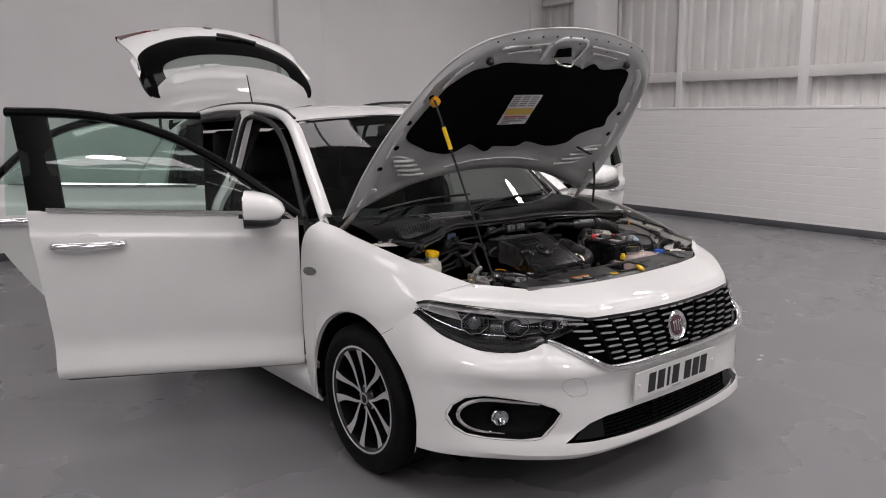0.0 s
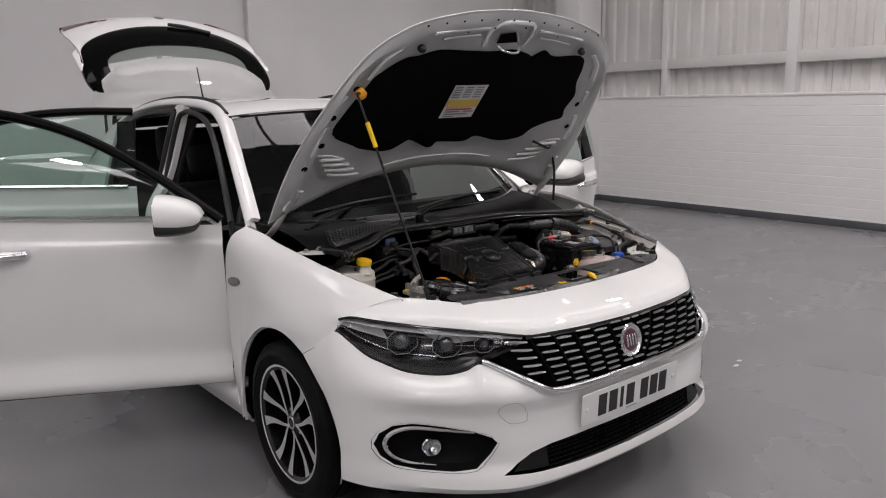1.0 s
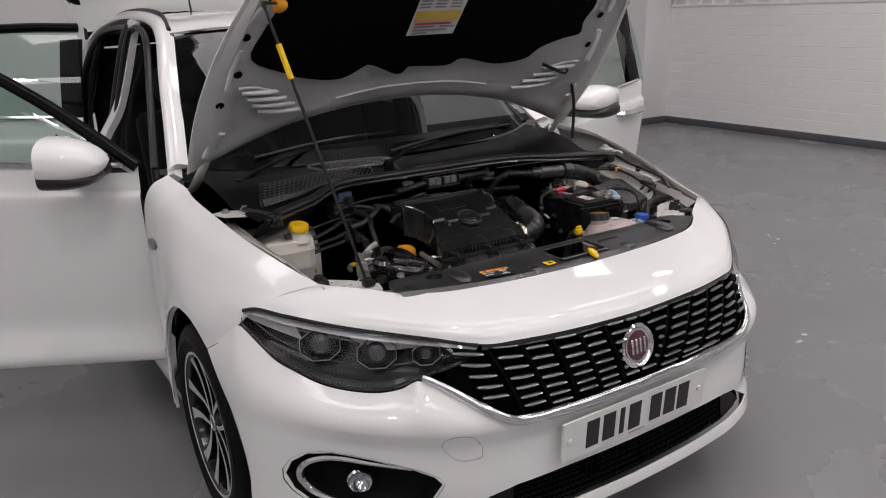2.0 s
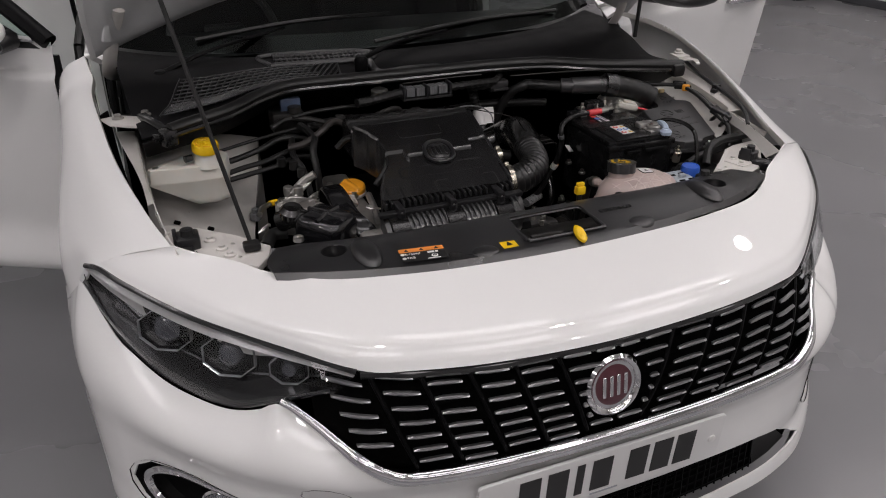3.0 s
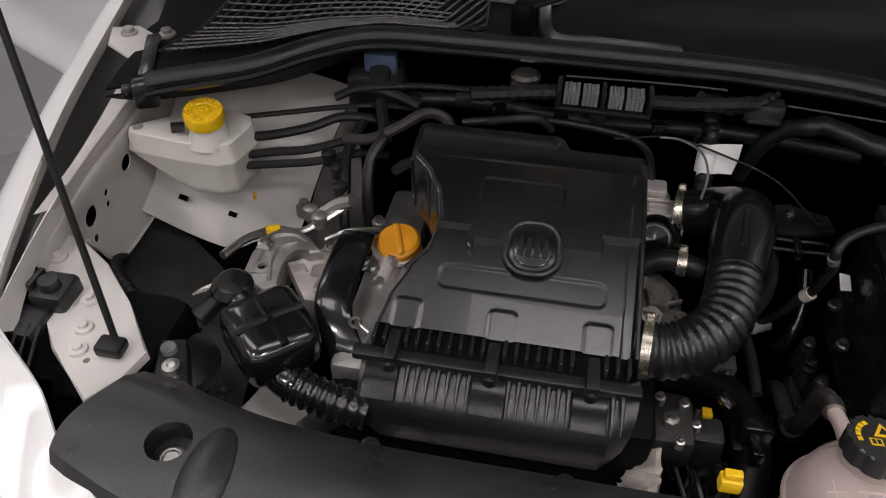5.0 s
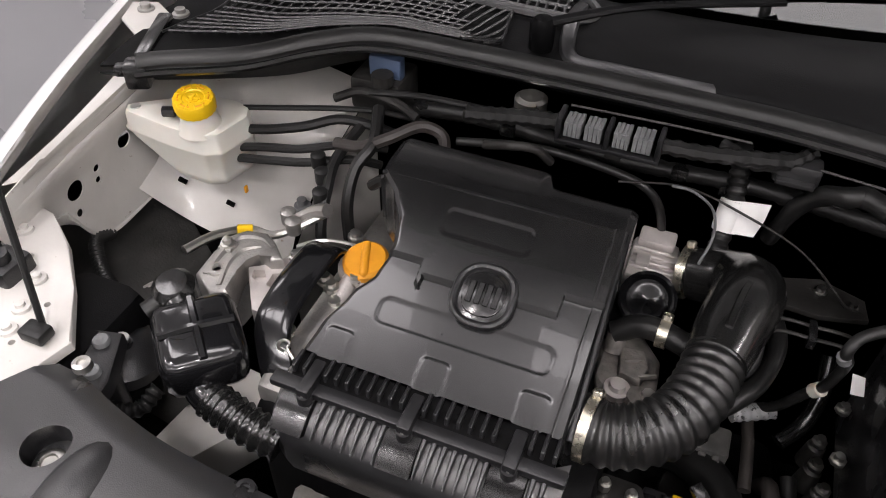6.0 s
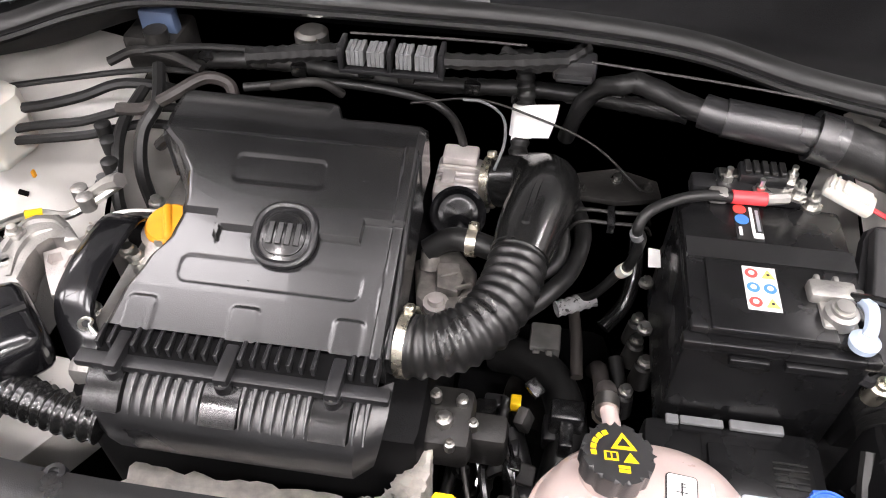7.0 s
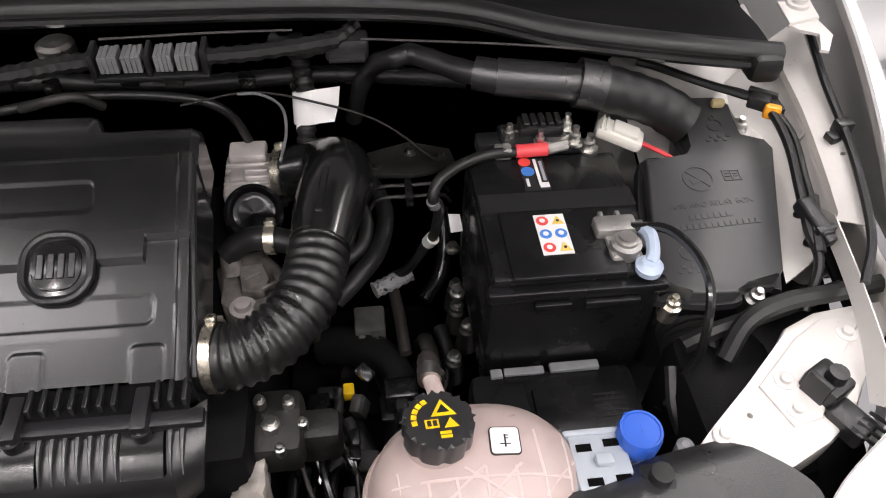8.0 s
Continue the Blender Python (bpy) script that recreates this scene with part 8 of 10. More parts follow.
# ---------------------------------------------------------------- intake hose and throttle
HOSE = [(0.062, 0.585, 0.822), (0.092, 0.580, 0.826), (0.125, 0.590, 0.832), (0.155, 0.618, 0.838), (0.172, 0.660, 0.843), (0.180, 0.705, 0.848)]
hose_rubber = mat("satin_hose_rubber", (0.010, 0.010, 0.010), 0.30, spec=0.6, var=0.3, scale=18, bump=0.08, fine=300)
solid("intake_hose", lambda q: tube(q, HOSE, 0.0330, 20, 160, ribs=16, depth=0.0016), hose_rubber, car, "shiny black corrugated intake hose")
solid("intake_elbow", lambda q: (tube(q, [(0.180, 0.700, 0.848), (0.188, 0.745, 0.852), (0.198, 0.790, 0.853), (0.203, 0.830, 0.842), (0.186, 0.864, 0.820), (0.140, 0.876, 0.804)], lambda u: 0.034 + 0.008 * math.sin(3.14 * u), 18, 40)), rubber_shiny, car, "smooth black intake elbow")
solid("elbow_rib", lambda q: tube(q, [(0.182, 0.72, 0.884), (0.190, 0.77, 0.890), (0.200, 0.815, 0.884), (0.185, 0.845, 0.868)], 0.006, 6, 16), rubber_shiny, car)


def clamp(p, d, r, w=0.011):
    m = aim(p, d)
    solid("hose_clamp", lambda q: (lathe(q, [(r, -w / 2), (r + 0.0016, -w / 2), (r + 0.0016, w / 2), (r, w / 2)], 28, m, closed=True), box(q, r - 0.002, r + 0.008, -0.006, 0.006, -w / 2, w / 2, 0.002, 1, m @ Matrix.Rotation(radians(60), 4, "Z")), box(q, r - 0.002, r + 0.005, -0.010, 0.010, -w / 2 + 0.002, w / 2 - 0.002, 0.001, 1, m @ Matrix.Rotation(radians(10), 4, "Z"))), brass_clamp, car, "plated steel hose clamp")


clamp((0.074, 0.583, 0.824), (1, -0.12, 0.1), 0.036)
clamp((0.131, 0.877, 0.802), (1, -0.2, 0.2), 0.034)
throttle = solid("throttle_body", lambda q: (box(q, 0.056, 0.118, 0.825, 0.905, 0.775, 0.832, 0.007), box(q, 0.062, 0.110, 0.880, 0.912, 0.832, 0.846, 0.004), box(q, 0.066, 0.084, 0.840, 0.862, 0.832, 0.842, 0.003), lathe(q, [(0.030, -0.03), (0.030, 0.012), (0.001, 0.012)], 20, aim((0.118, 0.866, 0.806), (1, -0.1, 0.1)))), pale_cast, car, "pale cast metal throttle body")
for k in range(4):
    solid("throttle_ridge", lambda q: box(q, 0.058, 0.116, 0.838 + 0.012 * k, 0.843 + 0.012 * k, 0.828, 0.8365, 0.0015, 1), pale_cast, throttle)
solid("throttle_ring", lambda q: lathe(q, [(0.036, -0.010), (0.037, 0.012), (0.033, 0.014), (0.026, 0.006), (0.018, 0.005), (0.001, 0.010)], 24, aim((0.094, 0.828, 0.785), (0.05, -1, 0.75))), gloss_black, car, "round black throttle motor cover")
throttle.location = (0, 0.015, -0.025)
solid("white_cable", lambda q: tube(q, [(0.085, 0.925, 0.895), (0.112, 0.916, 0.900), (0.139, 0.890, 0.900), (0.146, 0.847, 0.895), (0.138, 0.81, 0.88)], 0.0018, 6, 24), connector_grey, car, "thin pale cable")
solid("coolant_pipe", lambda q: tube(q, [(0.068, 0.742, 0.800), (0.090, 0.748, 0.815), (0.115, 0.745, 0.822), (0.150, 0.738, 0.818)], 0.0145, 12, 20), rubber, car)
clamp((0.122, 0.744, 0.821), (1, -0.1, 0.05), 0.0165, 0.012)
dusty_cast = mat("dusty_cast_alloy", (0.22, 0.205, 0.19), 0.55, metal=0.35, var=0.5, scale=45, bump=0.5, fine=200)
thermo = solid("thermostat_housing", lambda q: (prism(q, [(0.050, 0.748), (0.078, 0.770), (0.104, 0.774), (0.130, 0.742), (0.134, 0.690), (0.128, 0.664), (0.098, 0.648), (0.072, 0.660), (0.062, 0.690)], 0.715, 0.778, 0.012, 3), prism(q, [(0.080, 0.735), (0.108, 0.738), (0.118, 0.712), (0.112, 0.690), (0.086, 0.694)], 0.776, 0.790, 0.005, 2), lathe(q, [(0.015, 0.76), (0.014, 0.792), (0.001, 0.793)], 14, Matrix.Translation((0.115, 0.668, 0))), tube(q, [(0.072, 0.730, 0.78), (0.072, 0.742, 0.80)], 0.012, 10)), dusty_cast, car, "dusty cast thermostat housing")
solid("housing_bolt", lambda q: lathe(q, [(0.015, 0.778), (0.0155, 0.788), (0.010, 0.789), (0.009, 0.796), (0.001, 0.797)], 14, Matrix.Translation((0.089, 0.673, 0))), pale_cast, thermo, "pale flanged bolt")
solid("housing_bolt", lambda q: lathe(q, [(0.008, 0.790), (0.008, 0.800), (0.001, 0.801)], 8, Matrix.Translation((0.124, 0.669, 0))), steel, thermo)
for x, y in ((0.098, 0.716), (0.118, 0.700)):
    solid("cast_rib", lambda q: box(q, -0.011, 0.011, -0.002, 0.002, 0.0, 0.007, 0.001, 1, pose(x, y, 0.786, 0, 0, 25)), dusty_cast, thermo)
solid("gearbox_mount", lambda q: (box(q, 0.09, 0.15, 0.52, 0.60, 0.68, 0.735, 0.012), box(q, 0.13, 0.19, 0.54, 0.58, 0.66, 0.72, 0.01)), grime, car)
for x, y, z, w in ((0.118, 0.548, 0.742, 0.010), (0.135, 0.575, 0.740, 0.007), (0.150, 0.552, 0.732, 0.006), (0.105, 0.575, 0.745, 0.007), (0.128, 0.520, 0.738, 0.006)):
    solid("mount_bolt", lambda q: lathe(q, [(w, -0.008), (w, 0.004), (w * 0.6, 0.005), (w * 0.6, 0.010), (0.001, 0.0105)], 8, Matrix.Translation((x, y, z))), steel, car)
solid("conduit", lambda q: tube(q, [(0.160, 0.905, 0.80), (0.163, 0.945, 0.835), (0.165, 0.97, 0.865), (0.160, 0.99, 0.905), (0.155, 0.995, 0.93)], 0.0125, 10, 72, ribs=16, depth=0.0014), rubber, car, "black corrugated cable conduit")
solid("conduit_tag", lambda q: (tube(q, [(0.163, 0.942, 0.832), (0.164, 0.962, 0.868)], 0.0165, 12, 2), grid(q, [[(0.150, 0.932, 0.832), (0.176, 0.930, 0.840), (0.200, 0.938, 0.836)], [(0.152, 0.944, 0.852), (0.178, 0.942, 0.860), (0.207, 0.952, 0.854)], [(0.152, 0.955, 0.870), (0.178, 0.952, 0.878), (0.210, 0.966, 0.872)]])), white_label, car, "crumpled white paper tag on the conduit")
# connector block on the rail under the scuttle
conn = solid("connector_block", lambda q: (box(q, -0.070, 0.062, 0.900, 0.935, 0.935, 0.942, 0.002), box(q, -0.070, -0.063, 0.900, 0.935, 0.94, 0.972, 0.002), box(q, 0.055, 0.062, 0.900, 0.935, 0.94, 0.972, 0.002), box(q, -0.008, -0.002, 0.900, 0.935, 0.94, 0.970, 0.002)), plastic, car, "grey cable connectors in a black holder")
for x0, x1 in ((-0.060, -0.038), (-0.034, -0.012), (0.002, 0.022), (0.026, 0.050)):
    for k in range(4):
        solid("connector", lambda q: box(q, x0 + (x1 - x0) * k / 4 + 0.0002, x0 + (x1 - x0) * (k + 1) / 4 - 0.0002, 0.904, 0.931, 0.945, 0.966 + 0.001 * (k % 2), 0.0006, 1), connector_grey, conn)
for pts, r in (([(-0.19, 0.905, 0.945), (-0.15, 0.915, 0.945), (-0.11, 0.918, 0.950), (-0.07, 0.918, 0.955)], 0.011), ([(0.06, 0.918, 0.955), (0.11, 0.922, 0.955), (0.16, 0.94, 0.95), (0.21, 0.96, 0.945)], 0.010), ([(0.13, 0.975, 0.94), (0.17, 0.955, 0.935), (0.21, 0.96, 0.945), (0.235, 0.985, 0.95)], 0.009)):
    solid("cable_loom", lambda q: tube(q, pts, r, 8, 30, ribs=8, depth=0.0012), rubber, car, "taped black cable loom")
solid("lock_cylinder", lambda q: lathe(q, [(0.022, -0.01), (0.022, 0.008), (0.016, 0.012), (0.006, 0.010), (0.001, 0.012)], 18, Matrix.Translation((-0.117, 0.952, 0.950))), steel, car, "bright round cap under the scuttle")
solid("sensor", lambda q: (box(q, 0.195, 0.250, 0.955, 0.985, 0.915, 0.945, 0.005), box(q, 0.20, 0.245, 0.945, 0.96, 0.92, 0.926, 0.001)), cover_plastic, car)
# bright edge of the bulkhead rail
solid("bulkhead_rail", lambda q: (tube(q, [(-0.06, 0.935, 0.972), (0.07, 0.937, 0.974), (0.16, 0.940, 0.972)], 0.0018, 5, 12), tube(q, [(0.24, 0.93, 0.963), (0.40, 0.905, 0.965), (0.52, 0.885, 0.963), (0.60, 0.868, 0.955)], 0.0018, 5, 16)), grime, car)

# air conditioning hose toward the wing
solid("thick_hose", lambda q: tube(q, [(0.225, 0.990, 0.800), (0.240, 0.975, 0.870), (0.260, 0.955, 0.912), (0.282, 0.940, 0.928), (0.300, 0.943, 0.931), (0.325, 0.928, 0.931), (0.360, 0.904, 0.930), (0.388, 0.892, 0.930)], lambda u: 0.0115 + 0.0035 * u, 12, 60, ribs=7, depth=0.0006), rubber, car, "thick taped black hose")
solid("hose_sleeve", lambda q: (tube(q, [(0.376, 0.898, 0.930), (0.405, 0.886, 0.930)], 0.021, 14, 2), tube(q, [(0.400, 0.888, 0.930), (0.505, 0.872, 0.926)], 0.0235, 16, 2), tube(q, [(0.498, 0.873, 0.927), (0.530, 0.868, 0.922)], 0.031, 16, 2)), cover_plastic, car, "smooth black hose sleeve")
solid("hose_bend", lambda q: tube(q, [(0.520, 0.870, 0.924), (0.560, 0.862, 0.915), (0.600, 0.852, 0.903), (0.635, 0.838, 0.885)], 0.0285, 14, 36, ribs=5, depth=0.0006), rubber, car, "black taped rubber bend")

# ---------------------------------------------------------------- battery
BX0, BX1, BY0, BY1, BZ = 0.356, 0.542, 0.606, 0.818, 0.866
bat = solid("battery", lambda q: box(q, BX0, BX1, BY0 + 0.004, BY1, 0.68, BZ - 0.014, 0.006), battery_black, car, "black car battery with warning labels")
solid("battery_lid", lambda q: (box(q, BX0 + 0.002, BX1 - 0.002, BY0 + 0.012, BY1 - 0.003, BZ - 0.014, BZ, 0.006), box(q, BX0 + 0.022, BX1 - 0.040, BY0 + 0.010, BY0 + 0.11, BZ - 0.002, BZ + 0.004, 0.003)), battery_black, bat)
solid("battery_rim", lambda q: (box(q, BX0 - 0.004, BX1 + 0.004, BY0, BY0 + 0.016, BZ - 0.024, BZ - 0.010, 0.003), box(q, BX0 + 0.045, BX0 + 0.085, BY0 - 0.006, BY0 + 0.002, BZ - 0.034, BZ - 0.024, 0.002), box(q, BX0 + 0.10, BX0 + 0.16, BY0 - 0.006, BY0 + 0.002, BZ - 0.034, BZ - 0.024, 0.002)), battery_black, bat)
decal("lid_band", BX0 + 0.004, BX1 - 0.004, 0.714, 0.744, BZ + 0.0005, plastic_dusty, bat, 0, "", 0.004)
decal("warning_label", 0.416, 0.450, 0.646, 0.706, BZ + 0.0042, white_label, bat, 0, "white battery label with round and triangular signs")
for i, (dx, dy, kind_, m_) in enumerate(((-0.0085, 0.020, 0, red_print), (0.0085, 0.020, 1, yellow_print), (-0.0085, 0.0, 0, blue_print), (0.0085, 0.0, 0, blue_print), (-0.0085, -0.020, 0, red_print), (0.0085, -0.020, 1, yellow_print))):
    cx, cy = 0.433 + dx, 0.676 + dy
    b = bmesh.new()
    if kind_:
        prism(b, [(cx - 0.0072, cy - 0.006), (cx + 0.0072, cy - 0.006), (cx, cy + 0.0068)], BZ + 0.0053, BZ + 0.0058)
    else:
        prism(b, disc(cx, cy, 0.0068), BZ + 0.0053, BZ + 0.0058)
    part("label_symbol", b, m_, bat, smooth=0)
    b = bmesh.new()
    prism(b, disc(cx, cy - (0.001 if kind_ else 0), 0.0032 if not kind_ else 0.0018, 10), BZ + 0.0060, BZ + 0.0064)
    part("label_symbol", b, white_label if not kind_ else black_print, bat, smooth=0)
decal("maker_label", 0.418, 0.448, 0.750, 0.806, BZ + 0.0003, black_print, bat, 0, "black maker label with coloured marks")
for cx, cy, m_, r in ((0.425, 0.800, red_print, 0.0075), (0.426, 0.783, blue_print, 0.0080)):
    b = bmesh.new()
    prism(b, disc(cx, cy, r), BZ + 0.0013, BZ + 0.0019)
    part("label_symbol", b, m_, bat, smooth=0)
decal("label_line", 0.4355, 0.439, 0.758, 0.804, BZ + 0.0013, white_label, bat)
decal("label_line", 0.442, 0.4455, 0.766, 0.80, BZ + 0.0013, grey_print, bat)
decal("label_line", 0.421, 0.4245, 0.757, 0.770, BZ + 0.0013, white_label, bat)
decal("label_square", 0.436, 0.447, 0.754, 0.762, BZ + 0.0014, white_label, bat)
# terminals
solid("negative_terminal", lambda q: (lathe(q, [(0.017, 0.0), (0.017, 0.014), (0.012, 0.016), (0.012, 0.020), (0.001, 0.020)], 18, Matrix.Translation((0.505, 0.648, BZ))), box(q, 0.478, 0.525, 0.665, 0.690, BZ, BZ + 0.016, 0.004), box(q, 0.486, 0.492, 0.688, 0.698, BZ + 0.004, BZ + 0.014, 0.002), box(q, 0.505, 0.511, 0.688, 0.698, BZ + 0.004, BZ + 0.014, 0.002), box(q, 0.487, 0.522, 0.632, 0.668, BZ, BZ + 0.008, 0.004)), alloy, bat, "tinned battery clamp")
solid("terminal_stud", lambda q: lathe(q, [(0.0095, BZ + 0.018), (0.009, BZ + 0.024), (0.001, BZ + 0.024)], 14, Matrix.Translation((0.505, 0.648, 0))), steel, bat)
solid("clamp_lever", lambda q: (tube(q, [(0.530, 0.668, BZ + 0.012), (0.533, 0.652, BZ + 0.016), (0.530, 0.632, BZ + 0.012), (0.524, 0.622, BZ + 0.008)], 0.0075, 8, 16), lathe(q, [(0.014, -0.004), (0.015, 0.004), (0.009, 0.010), (0.001, 0.011)], 16, Matrix.Translation((0.524, 0.621, BZ + 0.002)))), mat("pale_blue_plastic", (0.42, 0.50, 0.62), 0.35, var=0.08), bat, "pale blue plastic clamp lever")
solid("earth_cable", lambda q: tube(q, [(0.518, 0.672, 0.878), (0.549, 0.657, 0.888), (0.566, 0.626, 0.890), (0.572, 0.592, 0.886), (0.570, 0.565, 0.872), (0.570, 0.548, 0.82), (0.563, 0.544, 0.78), (0.551, 0.537, 0.73)], 0.0052, 8, 70), rubber_shiny, car, "black battery earth cable")
solid("cable_lug", lambda q: box(q, 0.508, 0.534, 0.668, 0.684, BZ + 0.006, BZ + 0.012, 0.002), steel, bat)
fuse = solid("terminal_fuse_block", lambda q: (box(q, 0.400, 0.500, 0.815, 0.862, BZ - 0.004, BZ + 0.012, 0.004), box(q, 0.425, 0.480, 0.835, 0.862, BZ + 0.010, BZ + 0.024, 0.003), box(q, 0.372, 0.402, 0.825, 0.852, BZ - 0.01, BZ + 0.010, 0.004)), plastic, car, "black fuse block on the battery terminal")
for x, y, z, w in ((0.412, 0.838, BZ + 0.012, 0.012), (0.447, 0.823, BZ + 0.012, 0.010), (0.485, 0.845, BZ + 0.018, 0.011), (0.490, 0.822, BZ + 0.016, 0.012), (0.508, 0.818, BZ + 0.006, 0.013)):
    solid("terminal_nut", lambda q: (lathe(q, [(w, 0), (w, 0.004), (w * 0.6, 0.004), (w * 0.6, 0.014), (w * 0.35, 0.015), (w * 0.35, 0.024), (0.001, 0.024)], 8, Matrix.Translation((x, y, z - 0.006)))), steel, fuse)
for k in range(5):
    solid("fuse_strip", lambda q: box(q, 0.430 + 0.010 * k, 0.437 + 0.010 * k, 0.838, 0.860, BZ + 0.024, BZ + 0.029, 0.001, 1), rubber, fuse)
solid("bus_bar", lambda q: (box(q, 0.404, 0.440, 0.842, 0.856, BZ + 0.012, BZ + 0.016, 0.001), box(q, 0.44, 0.50, 0.818, 0.828, BZ + 0.012, BZ + 0.015, 0.001)), steel, fuse)
solid("positive_cable", lambda q: tube(q, [(0.420, 0.812, BZ + 0.008), (0.385, 0.808, BZ + 0.010), (0.352, 0.799, BZ + 0.006), (0.322, 0.782, BZ - 0.002), (0.312, 0.769, BZ - 0.018), (0.321, 0.778, BZ - 0.045), (0.318, 0.790, BZ - 0.100), (0.308, 0.802, BZ - 0.136), (0.286, 0.813, BZ - 0.192), (0.262, 0.822, BZ - 0.218)], 0.0068, 10, 70), rubber, car, "thick black battery cable with red sleeve")
solid("cable_band", lambda q: tube(q, [(0.3165, 0.7925, 0.754), (0.3115, 0.7985, 0.740)], 0.0092, 12, 2), milky, car, "white band on the battery cable")
solid("cable_band", lambda q: tube(q, [(0.3115, 0.7690, 0.842), (0.3150, 0.7715, 0.832)], 0.0080, 12, 2), connector_grey, car, "pale tape on the battery cable")
solid("cable_flag", lambda q: prism(q, [(-0.008, -0.012), (0.008, -0.012), (0.009, 0.010), (-0.006, 0.012)], 0.0, 0.0012, m=pose(0.340, 0.772, 0.800, 30, 10, 15)), white_label, car, "small white cable flag")
solid("red_sleeve", lambda q: tube(q, [(0.416, 0.812, BZ + 0.009), (0.455, 0.813, BZ + 0.009)], 0.0085, 10, 2), red_plastic, fuse, "red cable sleeve")
solid("cable_boot", lambda q: tube(q, [(0.455, 0.813, BZ + 0.009), (0.480, 0.818, BZ + 0.010)], 0.007, 8, 2), alloy, fuse)
solid("cable_lug", lambda q: box(q, 0.390, 0.412, 0.805, 0.822, BZ, BZ + 0.016, 0.004), alloy, fuse)
solid("terminal_cover", lambda q: (box(q, -0.030, 0.030, -0.016, 0.016, -0.008, 0.008, 0.006, 2, pose(0.552, 0.835, BZ + 0.008, 0, 12, -24)), box(q, -0.012, 0.022, -0.011, 0.011, 0.006, 0.013, 0.003, 2, pose(0.552, 0.835, BZ + 0.008, 0, 12, -24)), [box(q, -0.027 + 0.006 * k, -0.024 + 0.006 * k, -0.013, 0.013, 0.006, 0.0105, 0.001, 1, pose(0.552, 0.835, BZ + 0.008, 0, 12, -24)) for k in range(2)]), milky, fuse, "pale translucent terminal cover")
solid("red_wire", lambda q: tube(q, [(0.578, 0.822, BZ + 0.002), (0.600, 0.812, BZ - 0.004), (0.618, 0.800, BZ - 0.01)], 0.003, 6, 10), red_plastic, fuse)
# battery tray and box in front of it
tray = solid("battery_tray", lambda q: (box(q, 0.338, 0.530, 0.500, 0.603, 0.56, 0.722, 0.010), box(q, 0.405, 0.515, 0.515, 0.575, 0.720, 0.727, 0.003), box(q, 0.338, 0.400, 0.515, 0.585, 0.720, 0.726, 0.003)), battery_black, car, "black battery tray with control unit")
solid("tray_strip", lambda q: (box(q, 0.362, 0.376, 0.592, 0.604, 0.722, 0.727, 0.001, 1), box(q, 0.378, 0.425, 0.594, 0.604, 0.722, 0.727, 0.001, 1), box(q, 0.432, 0.490, 0.594, 0.606, 0.722, 0.728, 0.001, 1)), connector_grey, tray)
for k in range(5):
    decal("moulded_mark", 0.472, 0.508, 0.530 + 0.007 * k, 0.532 + 0.007 * k, 0.7272, rubber, tray)

# ---------------------------------------------------------------- fuse and relay box
FB = [(0.648, 0.880), (0.660, 0.891), (0.690, 0.890), (0.706, 0.876), (0.699, 0.821), (0.732, 0.815), (0.738, 0.800), (0.686, 0.626), (0.678, 0.618), (0.639, 0.617), (0.627, 0.601), (0.574, 0.604), (0.564, 0.617), (0.540, 0.622), (0.573, 0.793), (0.628, 0.793), (0.638, 0.808), (0.634, 0.840)]
lid_grey = mat("charcoal_lid_plastic", (0.040, 0.040, 0.041), 0.34, var=0.14, scale=9, bump=0.06, fine=500, rvar=0.08)

b = bmesh.new()
prism(b, FB, -0.026, 0.0, 0.0035, 3)
fb = part("fuse_box", b, lid_grey, car, "charcoal fuse and relay box lid with moulded marks")
fb.matrix_local = Matrix.Translation((0, 0.6, 0.840)) @ Matrix.Rotation(math.atan(0.163), 4, "X") @ Matrix.Translation((0, -0.6, 0))
# darker rim puts the shade of the lid's steep sides into colour
b = bmesh.new()
ring = [(x, y, -0.024) for x, y in FB]
tube(b, ring + ring[:1], 0.007, 6, 110)
part("lid_rim", b, plastic, fb)
raised_text("moulded_text", "FUSE AND RELAY BOX", pose(0.632, 0.717, 0.0002, 0, 0, 3), 0.0102, lid_grey, fb)
for y, x0, x1 in ((0.703, 0.600, 0.656), (0.690, 0.571, 0.687)):
    for j in range(int((x1 - x0) / 0.0075)):
        x = x0 + 0.0075 * j
        yy = y - 0.003 + 0.05 * (x - 0.63)
        solid("moulded_mark", lambda q: box(q, x, x + 0.0058, yy, yy + 0.0065, 0.0, 0.0009), lid_grey, fb, smooth=0)
solid("moulded_sign", lambda q: (lathe(q, [(0.0185, -0.0005), (0.0185, 0.0012), (0.0172, 0.0012), (0.0172, -0.0005)], 32, Matrix.Translation((0.627, 0.757, 0)), closed=True), box(q, -0.0178, 0.0178, -0.0007, 0.0007, -0.0005, 0.0011, m=pose(0.627, 0.757, 0, 0, 0, -45)), box(q, -0.010, 0.010, -0.004, 0.004, -0.0005, 0.0007, m=pose(0.627, 0.756, 0, 0, 0, 20))), lid_grey, fb)
